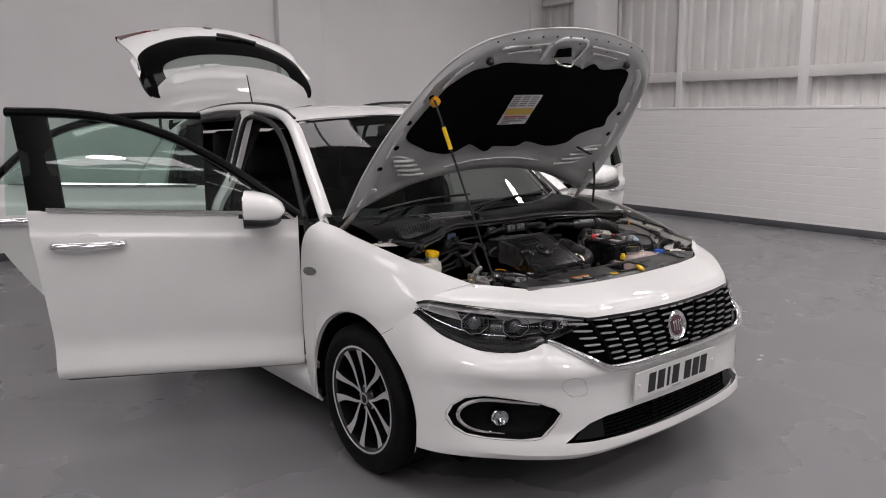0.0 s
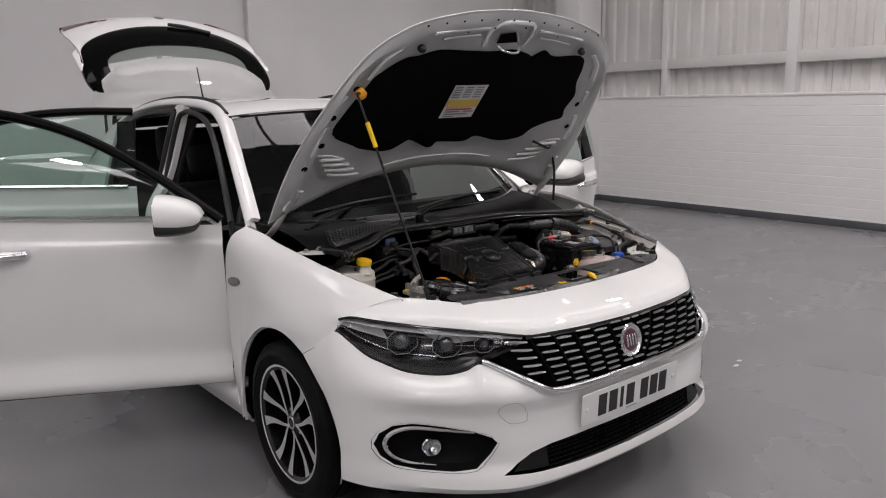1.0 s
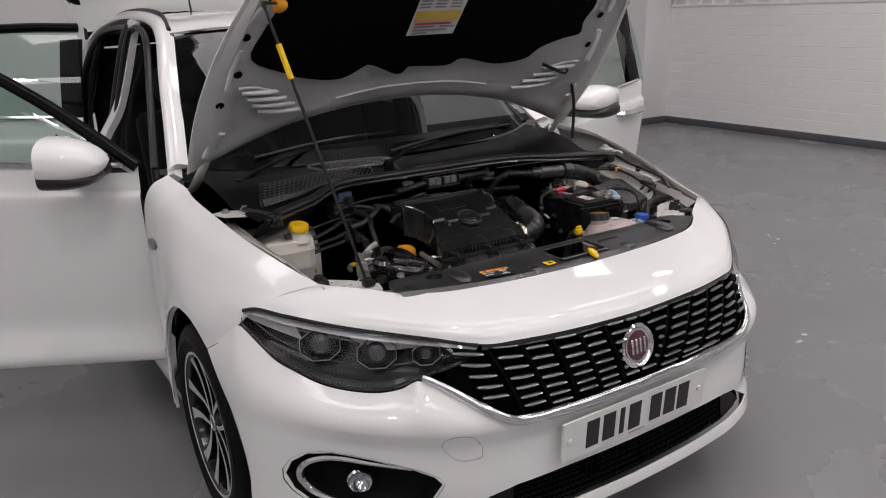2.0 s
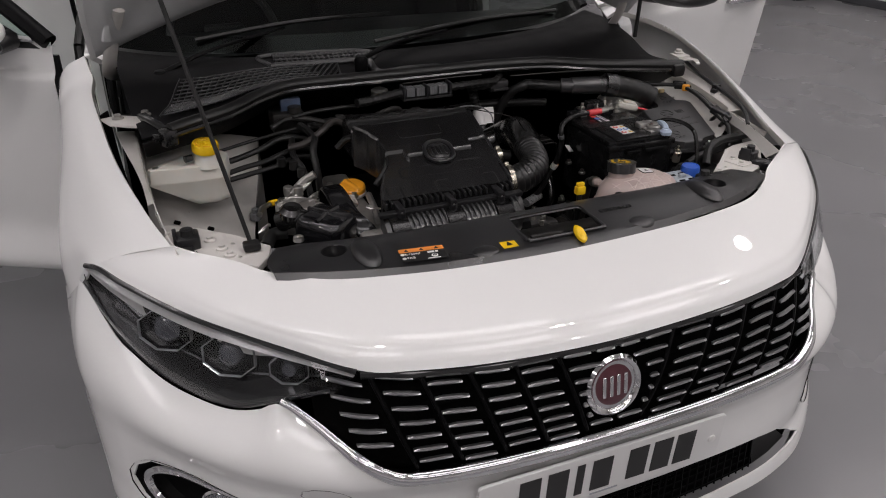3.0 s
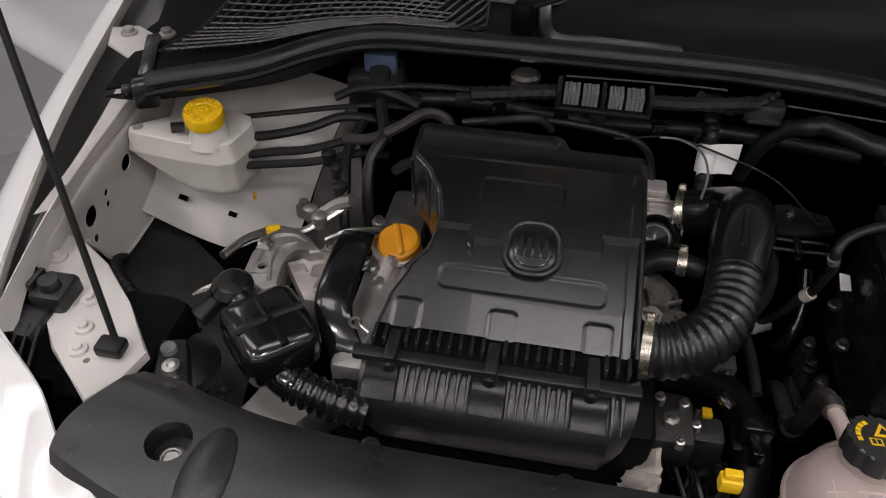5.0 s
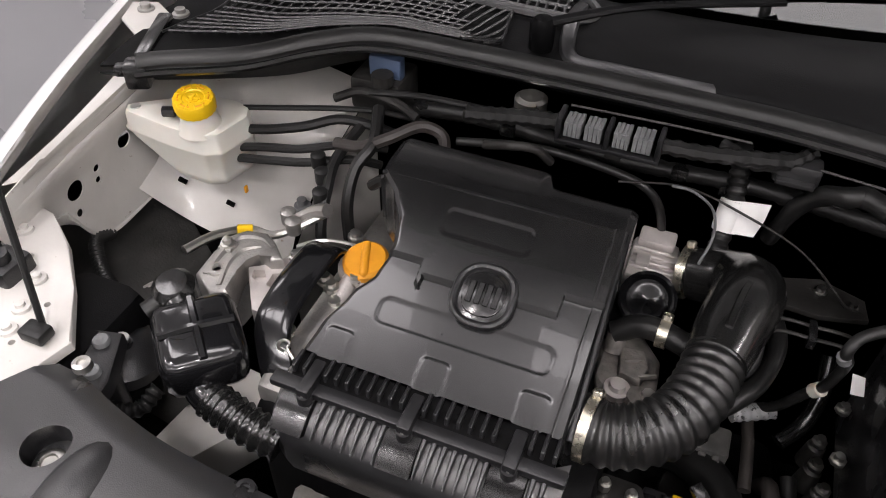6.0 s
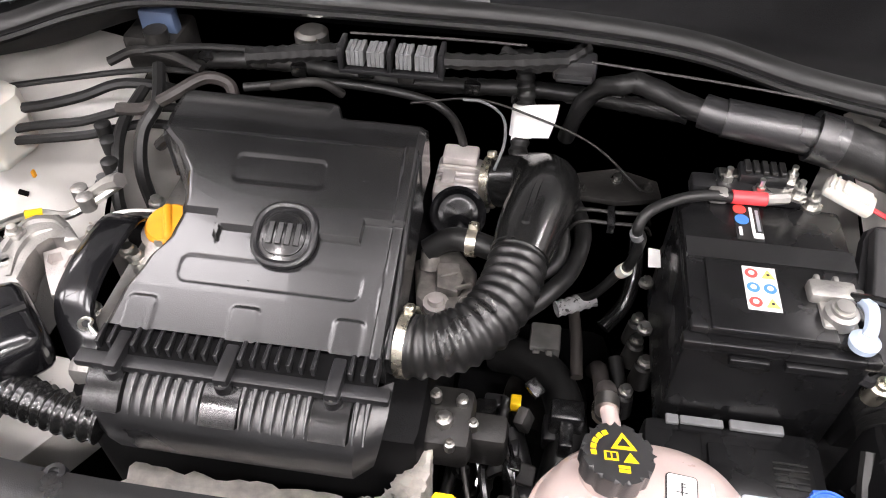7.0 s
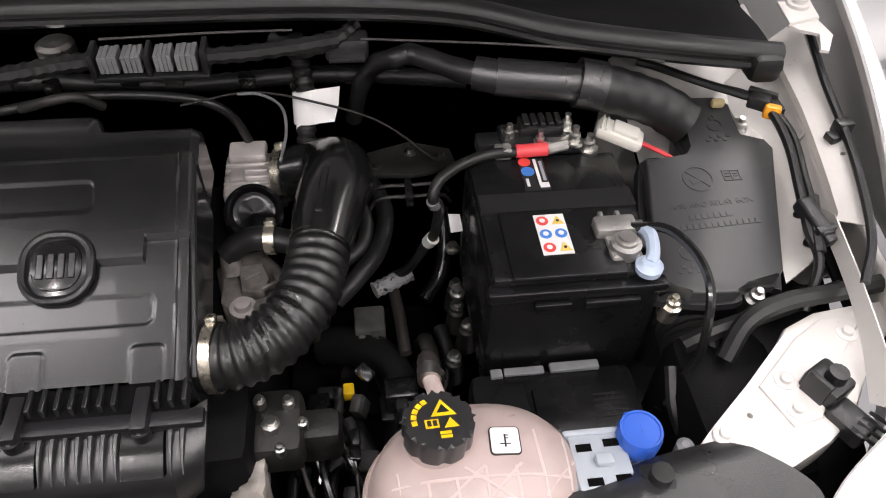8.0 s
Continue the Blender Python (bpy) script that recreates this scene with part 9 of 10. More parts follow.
for x0, x1, y0, y1 in ((0.659, 0.681, 0.752, 0.7535), (0.659, 0.6605, 0.754, 0.766), (0.6795, 0.681, 0.754, 0.766), (0.6692, 0.6708, 0.754, 0.766), (0.659, 0.681, 0.7665, 0.768), (0.662, 0.668, 0.758, 0.759), (0.672, 0.678, 0.758, 0.759), (0.662, 0.668, 0.762, 0.763), (0.672, 0.678, 0.762, 0.763)):
    solid("moulded_mark", lambda q: box(q, x0, x1, y0, y1, -0.0005, 0.001), lid_grey, fb, smooth=0)
for x, y in ((0.674, 0.840), (0.584, 0.655)):
    for r, dy in ((0.010, 0.0), (0.004, 0.013)):
        solid("moulded_sign", lambda q: lathe(q, [(r, -0.0003), (r, 0.0012), (r - 0.0011, 0.0012), (r - 0.0011, -0.0003)], 20, Matrix.Translation((x, y + dy, 0)), closed=True), lid_grey, fb)
    for k in range(6):
        solid("moulded_mark", lambda q: box(q, x - 0.018 + 0.0055 * k, x - 0.014 + 0.0055 * k, y - 0.026 + 0.006 * (k % 2), y - 0.022 + 0.006 * (k % 2), -0.0003, 0.001), lid_grey, fb, smooth=0)
for x, y, m_ in ((0.559, 0.606, brass_clamp), (0.655, 0.606, steel), (0.722, 0.858, steel)):
    solid("fixing_bolt", lambda q: lathe(q, [(0.012, -0.05), (0.012, -0.024), (0.008, -0.022), (0.008, -0.016), (0.004, -0.015), (0.004, -0.008), (0.001, -0.008)], 14, Matrix.Translation((x, y, 0))), m_, fb)
solid("fuse_box_base", lambda q: prism(q, [(0.63 + (x - 0.63) * 0.93, 0.73 + (y - 0.73) * 0.95) for x, y in FB], -0.22, -0.022), plastic, fb)
solid("bolt_plate", lambda q: prism(q, [(0.706, 0.880), (0.735, 0.868), (0.752, 0.835), (0.728, 0.828), (0.706, 0.826)], -0.034, -0.026, 0.002), paint_inner, fb)

# ---------------------------------------------------------------- coolant and washer bottles
b = bmesh.new()
rows = []
for z, s_ in ((0.66, 0.72), (0.70, 0.90), (0.76, 1.0), (0.795, 1.02), (0.800, 1.05), (0.805, 1.02), (0.830, 0.96), (0.848, 0.84), (0.858, 0.62), (0.862, 0.30), (0.8622, 0.0015)):
    rows.append([(0.315 + 0.096 * s_ * math.copysign(abs(math.cos(a)) ** 0.85, math.cos(a)), 0.428 + 0.072 * s_ * math.sin(a), z) for a in (2 * math.pi * k / 48 for k in range(48))])
grid(b, rows, close_u=True)
cool = part("coolant_tank", b, milky_pink, car, "translucent pinkish coolant tank")
tank_web = mat("pale_moulded_web", (0.54, 0.45, 0.425), 0.32, var=0.08, scale=20, sub=0.3)


def tank_top(x, y):
    """Height of the tank's domed top over a place in plan."""
    return lerp_table([(0, 0.8622), (0.3, 0.862), (0.62, 0.858), (0.84, 0.848), (0.96, 0.830), (1.05, 0.80)], math.hypot((x - 0.315) / 0.096, (y - 0.428) / 0.072))


for x0, y0, x1, y1 in ((0.243, 0.425, 0.250, 0.372), (0.268, 0.412, 0.272, 0.362), (0.292, 0.412, 0.296, 0.358), (0.318, 0.420, 0.318, 0.356), (0.344, 0.418, 0.346, 0.358), (0.366, 0.452, 0.370, 0.368), (0.392, 0.452, 0.392, 0.400),
                       (0.238, 0.412, 0.392, 0.408), (0.240, 0.390, 0.388, 0.388), (0.300, 0.420, 0.362, 0.372), (0.262, 0.376, 0.318, 0.420), (0.350, 0.420, 0.290, 0.366), (0.346, 0.372, 0.398, 0.424)):
    solid("inner_web", lambda q: tube(q, [(x0 + (x1 - x0) * k / 6, y0 + (y1 - y0) * k / 6, tank_top(x0 + (x1 - x0) * k / 6, y0 + (y1 - y0) * k / 6) - 0.0012) for k in range(7)], 0.0021, 6, 12), tank_web, cool)
solid("tank_neck", lambda q: lathe(q, [(0.029, 0.845), (0.027, 0.875), (0.001, 0.875)], 24, Matrix.Translation((0.280, 0.449, 0))), milky_pink, cool)
mc = pose(0.280, 0.450, 0.866, -8, 4, 4)


def cap_star(q):
    pts = []
    for k in range(80):
        a = 2 * math.pi * k / 80
        r = 0.0312 - 0.0024 * max(0.0, math.cos(8 * a)) ** 2
        pts.append((r * math.cos(a), r * math.sin(a)))
    prism(q, pts, 0.0, 0.022, 0.004, 3, mc)


solid("coolant_cap", cap_star, cover_plastic, cool, "black coolant cap with yellow warning signs")
ms = mc @ Matrix.Diagonal((0.80, 0.80, 1, 1))
b = bmesh.new()
prism(b, [(-0.008, 0.004), (0.020, 0.004), (0.006, 0.026)], 0.0222, 0.0228, m=ms)
part("warning_triangle", b, yellow, cool, smooth=0)
b = bmesh.new()
prism(b, [(-0.001, 0.008), (0.013, 0.008), (0.006, 0.019)], 0.0229, 0.0233, m=ms)
part("warning_triangle", b, black_print, cool, smooth=0)
b = bmesh.new()
prism(b, [(0.004, -0.012), (0.020, -0.012), (0.012, 0.0005)], 0.0222, 0.0228, m=ms)
part("warning_triangle", b, yellow, cool, smooth=0)
b = bmesh.new()
box(b, -0.016, -0.001, -0.011, 0.0, 0.0222, 0.0228, m=ms)
part("book_sign", b, yellow, cool, smooth=0)
b = bmesh.new()
box(b, -0.0138, -0.0094, -0.009, -0.002, 0.0229, 0.0233, m=ms)
box(b, -0.0076, -0.0032, -0.009, -0.002, 0.0229, 0.0233, m=ms)
part("book_sign", b, black_print, cool, smooth=0)
for k in range(2):
    b = bmesh.new()
    box(b, -0.002, 0.010, -0.020 - 0.005 * k, -0.0165 - 0.005 * k, 0.0222, 0.0228, m=ms)
    part("cap_mark", b, yellow, cool, smooth=0)
for k in range(5):
    a = radians(118 + 17 * k)
    b = bmesh.new()
    box(b, 0.024, 0.030, -0.003, 0.003, 0.0222, 0.0227, m=ms @ Matrix.Rotation(a, 4, "Z"))
    part("cap_mark", b, yellow, cool, smooth=0)
ml = pose(0.3385, 0.441, 0.8612, -2, 3, -3)
b = bmesh.new()
prism(b, rounded(0.0275, 0.0275, 0.004), 0.0, 0.0016, m=ml)
part("level_label", b, black_print, cool, "white thermometer label with black edge", 0)
b = bmesh.new()
prism(b, rounded(0.0252, 0.0252, 0.003), 0.0016, 0.0022, m=ml)
part("level_label_field", b, white_label, cool, smooth=0)
b = bmesh.new()
box(b, -0.0012, 0.0012, -0.009, 0.008, 0.0022, 0.0026, m=ml @ Matrix.Diagonal((0.62, 0.72, 1, 1)))
box(b, 0.001, 0.005, 0.002, 0.0032, 0.0022, 0.0026, m=ml @ Matrix.Diagonal((0.62, 0.72, 1, 1)))
box(b, 0.001, 0.005, 0.006, 0.0072, 0.0022, 0.0026, m=ml @ Matrix.Diagonal((0.62, 0.72, 1, 1)))
box(b, -0.008, 0.008, -0.0055, -0.0043, 0.0022, 0.0026, m=ml @ Matrix.Diagonal((0.62, 0.72, 1, 1)))
part("thermometer_sign", b, black_print, cool, smooth=0)
solid("tank_pipe", lambda q: tube(q, [(0.296, 0.500, 0.790), (0.291, 0.528, 0.800), (0.286, 0.552, 0.800)], 0.009, 12, 10), milky_pink, cool)
solid("pipe_clip", lambda q: tube(q, [(0.285, 0.548, 0.801), (0.286, 0.565, 0.797)], 0.0125, 14, 2), steel, cool, "steel hose clip")
solid("tank_seam", lambda q: tube(q, [(0.315 + 0.101 * math.cos(a), 0.428 + 0.076 * math.sin(a), 0.800) for a in (2 * math.pi * k / 32 for k in range(33))], 0.003, 6, 64), milky_pink, cool)
brk = solid("bottle_bracket", lambda q: (box(q, 0.400, 0.452, 0.395, 0.455, 0.832, 0.840, 0.003), box(q, 0.385, 0.405, 0.400, 0.447, 0.826, 0.836, 0.003), box(q, 0.396, 0.456, 0.450, 0.457, 0.80, 0.842, 0.003)), milky_blue, car, "pale grey plastic bottle bracket")
# thin black blocks show the bracket's slots as shade, nothing is cut
for x, y in ((0.412, 0.438), (0.438, 0.441), (0.415, 0.405), (0.441, 0.406)):
    solid("bracket_slot", lambda q: box(q, x - 0.007, x + 0.007, y - 0.0035, y + 0.0035, 0.8395, 0.8412), felt, brk)
solid("bracket_clip", lambda q: box(q, 0.419, 0.435, 0.418, 0.429, 0.839, 0.8475, 0.002), milky_blue, brk)
wash = solid("washer_bottle", lambda q: (lathe(q, [(0.020, 0.70), (0.020, 0.832), (0.001, 0.833)], 24, Matrix.Translation((0.465, 0.444, 0))), box(q, 0.40, 0.50, 0.40, 0.47, 0.55, 0.72, 0.02)), milky, car, "white washer bottle neck with blue cap")


def washer_cap(q):
    rows_ = []
    n = 40
    for rr, z in ((0.0215, 0.828), (0.0222, 0.838), (0.0222, 0.850), (0.0205, 0.8545), (0.0185, 0.8545), (0.0178, 0.8530), (0.0005, 0.8535)):
        rows_.append([(0.465 + (rr * 0.95 - (0.0008 if k % 2 and rr > 0.021 else 0)) * math.cos(2 * math.pi * k / n), 0.444 + (rr * 0.95 - (0.0008 if k % 2 and rr > 0.021 else 0)) * math.sin(2 * math.pi * k / n), z) for k in range(n)])
    grid(q, rows_, close_u=True)
    box(q, 0.456, 0.474, 0.462, 0.468, 0.836, 0.846, 0.002)


solid("washer_cap", washer_cap, blue_cap, wash, "blue washer bottle cap")
solid("rubber_grommet", lambda q: (box(q, 0.455, 0.485, 0.384, 0.416, 0.820, 0.848, 0.006), lathe(q, [(0.011, 0.846), (0.010, 0.858), (0.001, 0.859)], 14, Matrix.Translation((0.470, 0.400, 0)))), rubber, car, "black rubber stop beside the bracket")

# ---------------------------------------------------------------- wiring and hoses by the far wing
for pts, r, m_ in (
    ([(0.600, 0.945, 0.905), (0.625, 0.930, 0.905), (0.668, 0.890, 0.907), (0.708, 0.860, 0.908), (0.731, 0.836, 0.908), (0.735, 0.775, 0.900), (0.722, 0.703, 0.888), (0.714, 0.652, 0.876), (0.716, 0.616, 0.860), (0.700, 0.585, 0.82)], 0.0055, rubber),
    ([(0.612, 0.948, 0.900), (0.640, 0.925, 0.900), (0.682, 0.890, 0.902), (0.715, 0.866, 0.905), (0.737, 0.838, 0.905), (0.749, 0.790, 0.898), (0.738, 0.726, 0.890), (0.731, 0.683, 0.882), (0.722, 0.640, 0.868)], 0.0045, rubber),
    ([(0.731, 0.690, 0.888), (0.722, 0.655, 0.880), (0.717, 0.625, 0.868)], 0.0075, plastic),
    ([(0.56, 0.565, 0.80), (0.60, 0.575, 0.81), (0.66, 0.588, 0.815), (0.71, 0.602, 0.815), (0.76, 0.615, 0.815)], 0.010, rubber),
    ([(0.60, 0.58, 0.79), (0.605, 0.55, 0.77), (0.64, 0.545, 0.76), (0.66, 0.57, 0.77)], 0.008, rubber),
    ([(0.555, 0.56, 0.77), (0.552, 0.52, 0.745), (0.565, 0.49, 0.72), (0.585, 0.478, 0.70)], 0.009, rubber),
    ([(0.62, 0.54, 0.74), (0.605, 0.50, 0.72), (0.585, 0.46, 0.70)], 0.014, rubber),
):
    solid("cable", lambda q: tube(q, pts, r, 8, 40), m_, car, "black cable along the wing")
solid("cable_clip", lambda q: (box(q, -0.013, 0.013, -0.009, 0.009, -0.008, 0.009, 0.003, 2, pose(0.725, 0.842, 0.908, 0, 0, -35)), box(q, -0.018, 0.018, 0.004, 0.011, 0.002, 0.010, 0.002, 2, pose(0.729, 0.846, 0.908, 0, 0, -35)), box(q, -0.006, 0.006, -0.016, 0.016, -0.004, 0.006, 0.002, 2, pose(0.744, 0.835, 0.906, 0, 0, 0))), rubber, car, "black cable clip")
solid("loom_plug", lambda q: (box(q, -0.009, 0.009, -0.026, 0.026, -0.009, 0.009, 0.004, 3, pose(0.722, 0.662, 0.882, 12, 0, 14)), box(q, -0.007, 0.007, -0.034, -0.022, -0.007, 0.007, 0.003, 2, pose(0.722, 0.662, 0.882, 12, 0, 14)), box(q, -0.012, 0.012, -0.022, -0.014, -0.011, 0.010, 0.002, 2, pose(0.722, 0.662, 0.882, 12, 0, 14)), box(q, 0.008, 0.021, -0.021, -0.016, -0.003, 0.003, 0.002, 1, pose(0.722, 0.662, 0.882, 12, 0, 14))), plastic, car, "black wiring plug clipped to the inner wing")
solid("orange_tie", lambda q: box(q, -0.010, 0.010, -0.006, 0.006, -0.008, 0.010, 0.003, 2, pose(0.735, 0.824, 0.905, 0, 0, -25)), orange, car, "orange cable tie")
beige_wax = mat("beige_wax", (0.40, 0.32, 0.17), 0.5)
for x, y in ((0.602, 0.910), (0.686, 0.866)):
    solid("wax_plug", lambda q: box(q, x - 0.009, x + 0.009, y - 0.005, y + 0.005, 0.885, 0.897, 0.004), beige_wax, car, "beige wax plug")
# hoses and connectors between engine and battery
for pts, r, m_, rb in (
    ([(0.205, 0.885, 0.800), (0.235, 0.876, 0.790), (0.257, 0.825, 0.778), (0.246, 0.765, 0.772), (0.218, 0.716, 0.775), (0.190, 0.695, 0.760)], 0.0115, rubber, 0),
    ([(0.210, 0.840, 0.800), (0.231, 0.808, 0.786), (0.226, 0.768, 0.776), (0.196, 0.742, 0.770)], 0.0095, rubber, 0),
    ([(0.262, 0.845, 0.615), (0.264, 0.831, 0.622), (0.270, 0.775, 0.622), (0.274, 0.715, 0.612)], 0.0085, old_hose, 0),
    ([(0.161, 0.775, 0.562), (0.204, 0.757, 0.580), (0.249, 0.719, 0.586), (0.268, 0.651, 0.580), (0.261, 0.592, 0.556), (0.247, 0.515, 0.515)], 0.0270, rubber, 0),
    ([(0.300, 0.752, 0.580), (0.304, 0.728, 0.615), (0.309, 0.665, 0.622), (0.300, 0.625, 0.680), (0.288, 0.590, 0.775), (0.286, 0.562, 0.798)], 0.0115, old_hose, 0),
    ([(0.308, 0.804, 0.615), (0.334, 0.834, 0.633), (0.343, 0.863, 0.669), (0.341, 0.899, 0.704)], 0.011, rubber_shiny, 0),
    ([(0.190, 0.639, 0.586), (0.208, 0.592, 0.562), (0.214, 0.521, 0.539), (0.202, 0.450, 0.515)], 0.020, rubber, 0),
    ([(0.184, 0.663, 0.621), (0.178, 0.604, 0.598), (0.169, 0.533, 0.586), (0.164, 0.474, 0.574)], 0.007, rubber, 14),
    ([(0.161, 0.627, 0.598), (0.149, 0.568, 0.580), (0.143, 0.509, 0.562), (0.140, 0.462, 0.562)], 0.006, rubber, 0),
    ([(0.131, 0.639, 0.610), (0.125, 0.568, 0.586), (0.117, 0.509, 0.574), (0.102, 0.462, 0.562)], 0.008, cover_plastic, 0),
    ([(0.320, 0.663, 0.586), (0.332, 0.710, 0.598), (0.326, 0.757, 0.610)], 0.010, rubber, 0),
    ([(0.020, 0.900, 0.900), (0.100, 0.935, 0.890), (0.180, 0.935, 0.870), (0.260, 0.920, 0.845), (0.330, 0.905, 0.790)], 0.0017, grime, 0),
    ([(-0.200, 0.900, 0.900), (-0.100, 0.920, 0.905), (0.000, 0.920, 0.900), (0.060, 0.915, 0.885), (0.085, 0.925, 0.83), (0.09, 0.94, 0.74)], 0.006, rubber, 0),
    ([(-0.160, 0.900, 0.905), (-0.120, 0.885, 0.925), (-0.090, 0.890, 0.925), (-0.070, 0.905, 0.900)], 0.006, grime, 0),
):
    solid("hose", lambda q: tube(q, pts, r, 10, 40, ribs=rb, depth=0.0012 if rb else 0), m_, car, "black engine hose")
solid("foil_sleeve", lambda q: tube(q, [(0.238, 0.800, 0.648), (0.262, 0.811, 0.650), (0.290, 0.823, 0.654)], 0.0115, 12, 24, ribs=5, depth=0.0008), mat("printed_grey_sleeve", (0.260, 0.260, 0.265), 0.5, var=0.1, scale=30, speck=0.42, speck_color=(0.030, 0.030, 0.030), fine=520), car, "grey printed cable sleeve")
solid("hose_joint", lambda q: tube(q, [(0.3085, 0.668, 0.622), (0.307, 0.650, 0.632)], 0.0150, 12, 2), brass_clamp, car, "plated clip on a hose")
solid("bleed_valve", lambda q: (tube(q, [(0.270, 0.492, 0.790), (0.272, 0.475, 0.815)], 0.009, 10, 2), lathe(q, [(0.012, 0), (0.012, 0.008), (0.001, 0.008)], 10, Matrix.Translation((0.272, 0.478, 0.812)))), brass_clamp, car)
for x, y, z in ((0.350, 0.770, 0.640), (0.361, 0.739, 0.636), (0.353, 0.808, 0.640), (0.338, 0.700, 0.62)):
    solid("bolt_head", lambda q: lathe(q, [(0.010, -0.006), (0.010, 0.0), (0.0065, 0.001), (0.006, 0.008), (0.001, 0.0085)], 8, Matrix.Translation((x, y, z))), steel, car)
    solid("bolt_boss", lambda q: lathe(q, [(0.016, -0.05), (0.012, -0.012), (0.001, -0.004)], 12, Matrix.Translation((x, y, z))), grime, car)
solid("loom_bracket", lambda q: (box(q, 0.241, 0.285, 0.635, 0.667, 0.588, 0.634, 0.006), box(q, 0.254, 0.272, 0.605, 0.638, 0.587, 0.620, 0.004)), plastic_dusty, car)
solid("gearbox", lambda q: (box(q, 0.12, 0.34, 0.42, 0.86, 0.30, 0.48, 0.04, 3), lathe(q, [(0.07, 0.44), (0.06, 0.52), (0.001, 0.52)], 20, Matrix.Translation((0.24, 0.74, 0)))), grime, car, "dark gearbox casing")
solid("yellow_plug", lambda q: box(q, 0.189, 0.203, 0.649, 0.666, 0.612, 0.629, 0.002), yellow, car)
solid("loom_bracket_plate", lambda q: (box(q, 0.207, 0.250, 0.754, 0.800, 0.560, 0.616, 0.004), box(q, 0.212, 0.222, 0.748, 0.757, 0.585, 0.612, 0.002), box(q, 0.230, 0.240, 0.746, 0.757, 0.585, 0.612, 0.002)), mat("dusty_grey_bracket_plastic", (0.075, 0.073, 0.070), 0.55, var=0.4, scale=40), car, "grey plastic bracket plate")
for k, (x, y, z, sx, sy, sz, m_) in enumerate(((0.133, 0.586, 0.604, 0.030, 0.020, 0.02, cover_plastic), (0.161, 0.533, 0.586, 0.018, 0.03, 0.02, cover_plastic), (0.113, 0.545, 0.574, 0.03, 0.03, 0.02, alloy), (0.149, 0.515, 0.568, 0.02, 0.02, 0.02, plastic), (0.178, 0.486, 0.562, 0.026, 0.03, 0.03, plastic), (0.107, 0.486, 0.550, 0.03, 0.03, 0.03, grime), (0.208, 0.568, 0.580, 0.02, 0.04, 0.03, plastic))):
    x, y = x + 0.037, y + 0.078
    solid("connector", lambda q: box(q, x - sx / 2, x + sx / 2, y - sy / 2, y + sy / 2, z - sz / 2, z + sz / 2, 0.004), m_, car)
rng_foil = random.Random(5)
RIM = cr([(-0.22, 0.428, 0.702), (-0.12, 0.424, 0.705), (-0.02, 0.424, 0.710), (0.055, 0.428, 0.714), (0.096, 0.452, 0.718), (0.110, 0.495, 0.722), (0.108, 0.545, 0.730), (0.094, 0.565, 0.735)], 60)
HEM = cr([(-0.22, 0.470, 0.690), (-0.12, 0.468, 0.690), (-0.02, 0.468, 0.690), (0.045, 0.470, 0.690), (0.066, 0.482, 0.692), (0.074, 0.510, 0.696), (0.076, 0.545, 0.702), (0.074, 0.560, 0.705)], 60)
LOWER = [Vector((p.x * 1.02, p.y - 0.030, p.z - 0.05)) for p in RIM]
b = bmesh.new()
rows = []
for t in range(9):
    f = t / 8
    row = []
    for r_, h_, l_ in zip(RIM, HEM, LOWER):
        p = h_.lerp(r_, f / 0.6) if f < 0.6 else r_.lerp(l_, (f - 0.6) / 0.4)
        row.append(p + Vector((rng_foil.uniform(-1, 1), rng_foil.uniform(-1, 1), rng_foil.uniform(-1, 1))) * 0.0028)
    rows.append(row)
grid(b, rows)
bmesh.ops.solidify(b, geom=b.faces[:], thickness=0.0012)
part("heat_shield", b, mat("crumpled_foil", (0.80, 0.76, 0.71), 0.34, metal=0.35, var=0.3, scale=40, bump=0.5, fine=120), car, "crumpled metal heat shield", 24)
solid("rubber_boot", lambda q: tube(q, [(0.600, 0.650, 0.745), (0.602, 0.610, 0.745), (0.596, 0.575, 0.735), (0.585, 0.54, 0.70)], 0.036, 16, 90, ribs=13, depth=0.0026), rubber, car, "black ribbed rubber boot")
# panel of the inner wing beside the fuse box: a ledge, an upright fold, then a slope to the gutter
FOLD = [(0.796, 0.985, 0.905), (0.788, 0.905, 0.900), (0.778, 0.823, 0.897), (0.760, 0.730, 0.893), (0.744, 0.655, 0.888)]
EDGE = [(0.842, 1.000, 0.925), (0.818, 0.872, 0.915), (0.804, 0.777, 0.908), (0.788, 0.704, 0.902), (0.766, 0.635, 0.895)]
ledge = sheet([[(0.735, 0.96, 0.845), (0.737, 0.90, 0.843), (0.732, 0.82, 0.842), (0.712, 0.72, 0.838), (0.688, 0.615, 0.832)],
               [(0.765, 0.97, 0.868), (0.766, 0.90, 0.864), (0.760, 0.82, 0.860), (0.742, 0.72, 0.855), (0.718, 0.63, 0.848)],
               [(x - 0.004, y, z - 0.018) for x, y, z in FOLD], [(x + 0.002, y, z - 0.004) for x, y, z in FOLD], EDGE], 32, 20, 0.002)
cut = []
for x, y, r in ((0.738, 0.70, 0.009), (0.770, 0.80, 0.004), (0.731, 0.655, 0.010), (0.790, 0.745, 0.003)):
    c = bmesh.new()
    lathe(c, [(r, 0.80), (r, 0.95)], 14, Matrix.Translation((x, y, 0)))
    cut.append(c)
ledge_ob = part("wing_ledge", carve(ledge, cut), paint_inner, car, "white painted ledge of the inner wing")
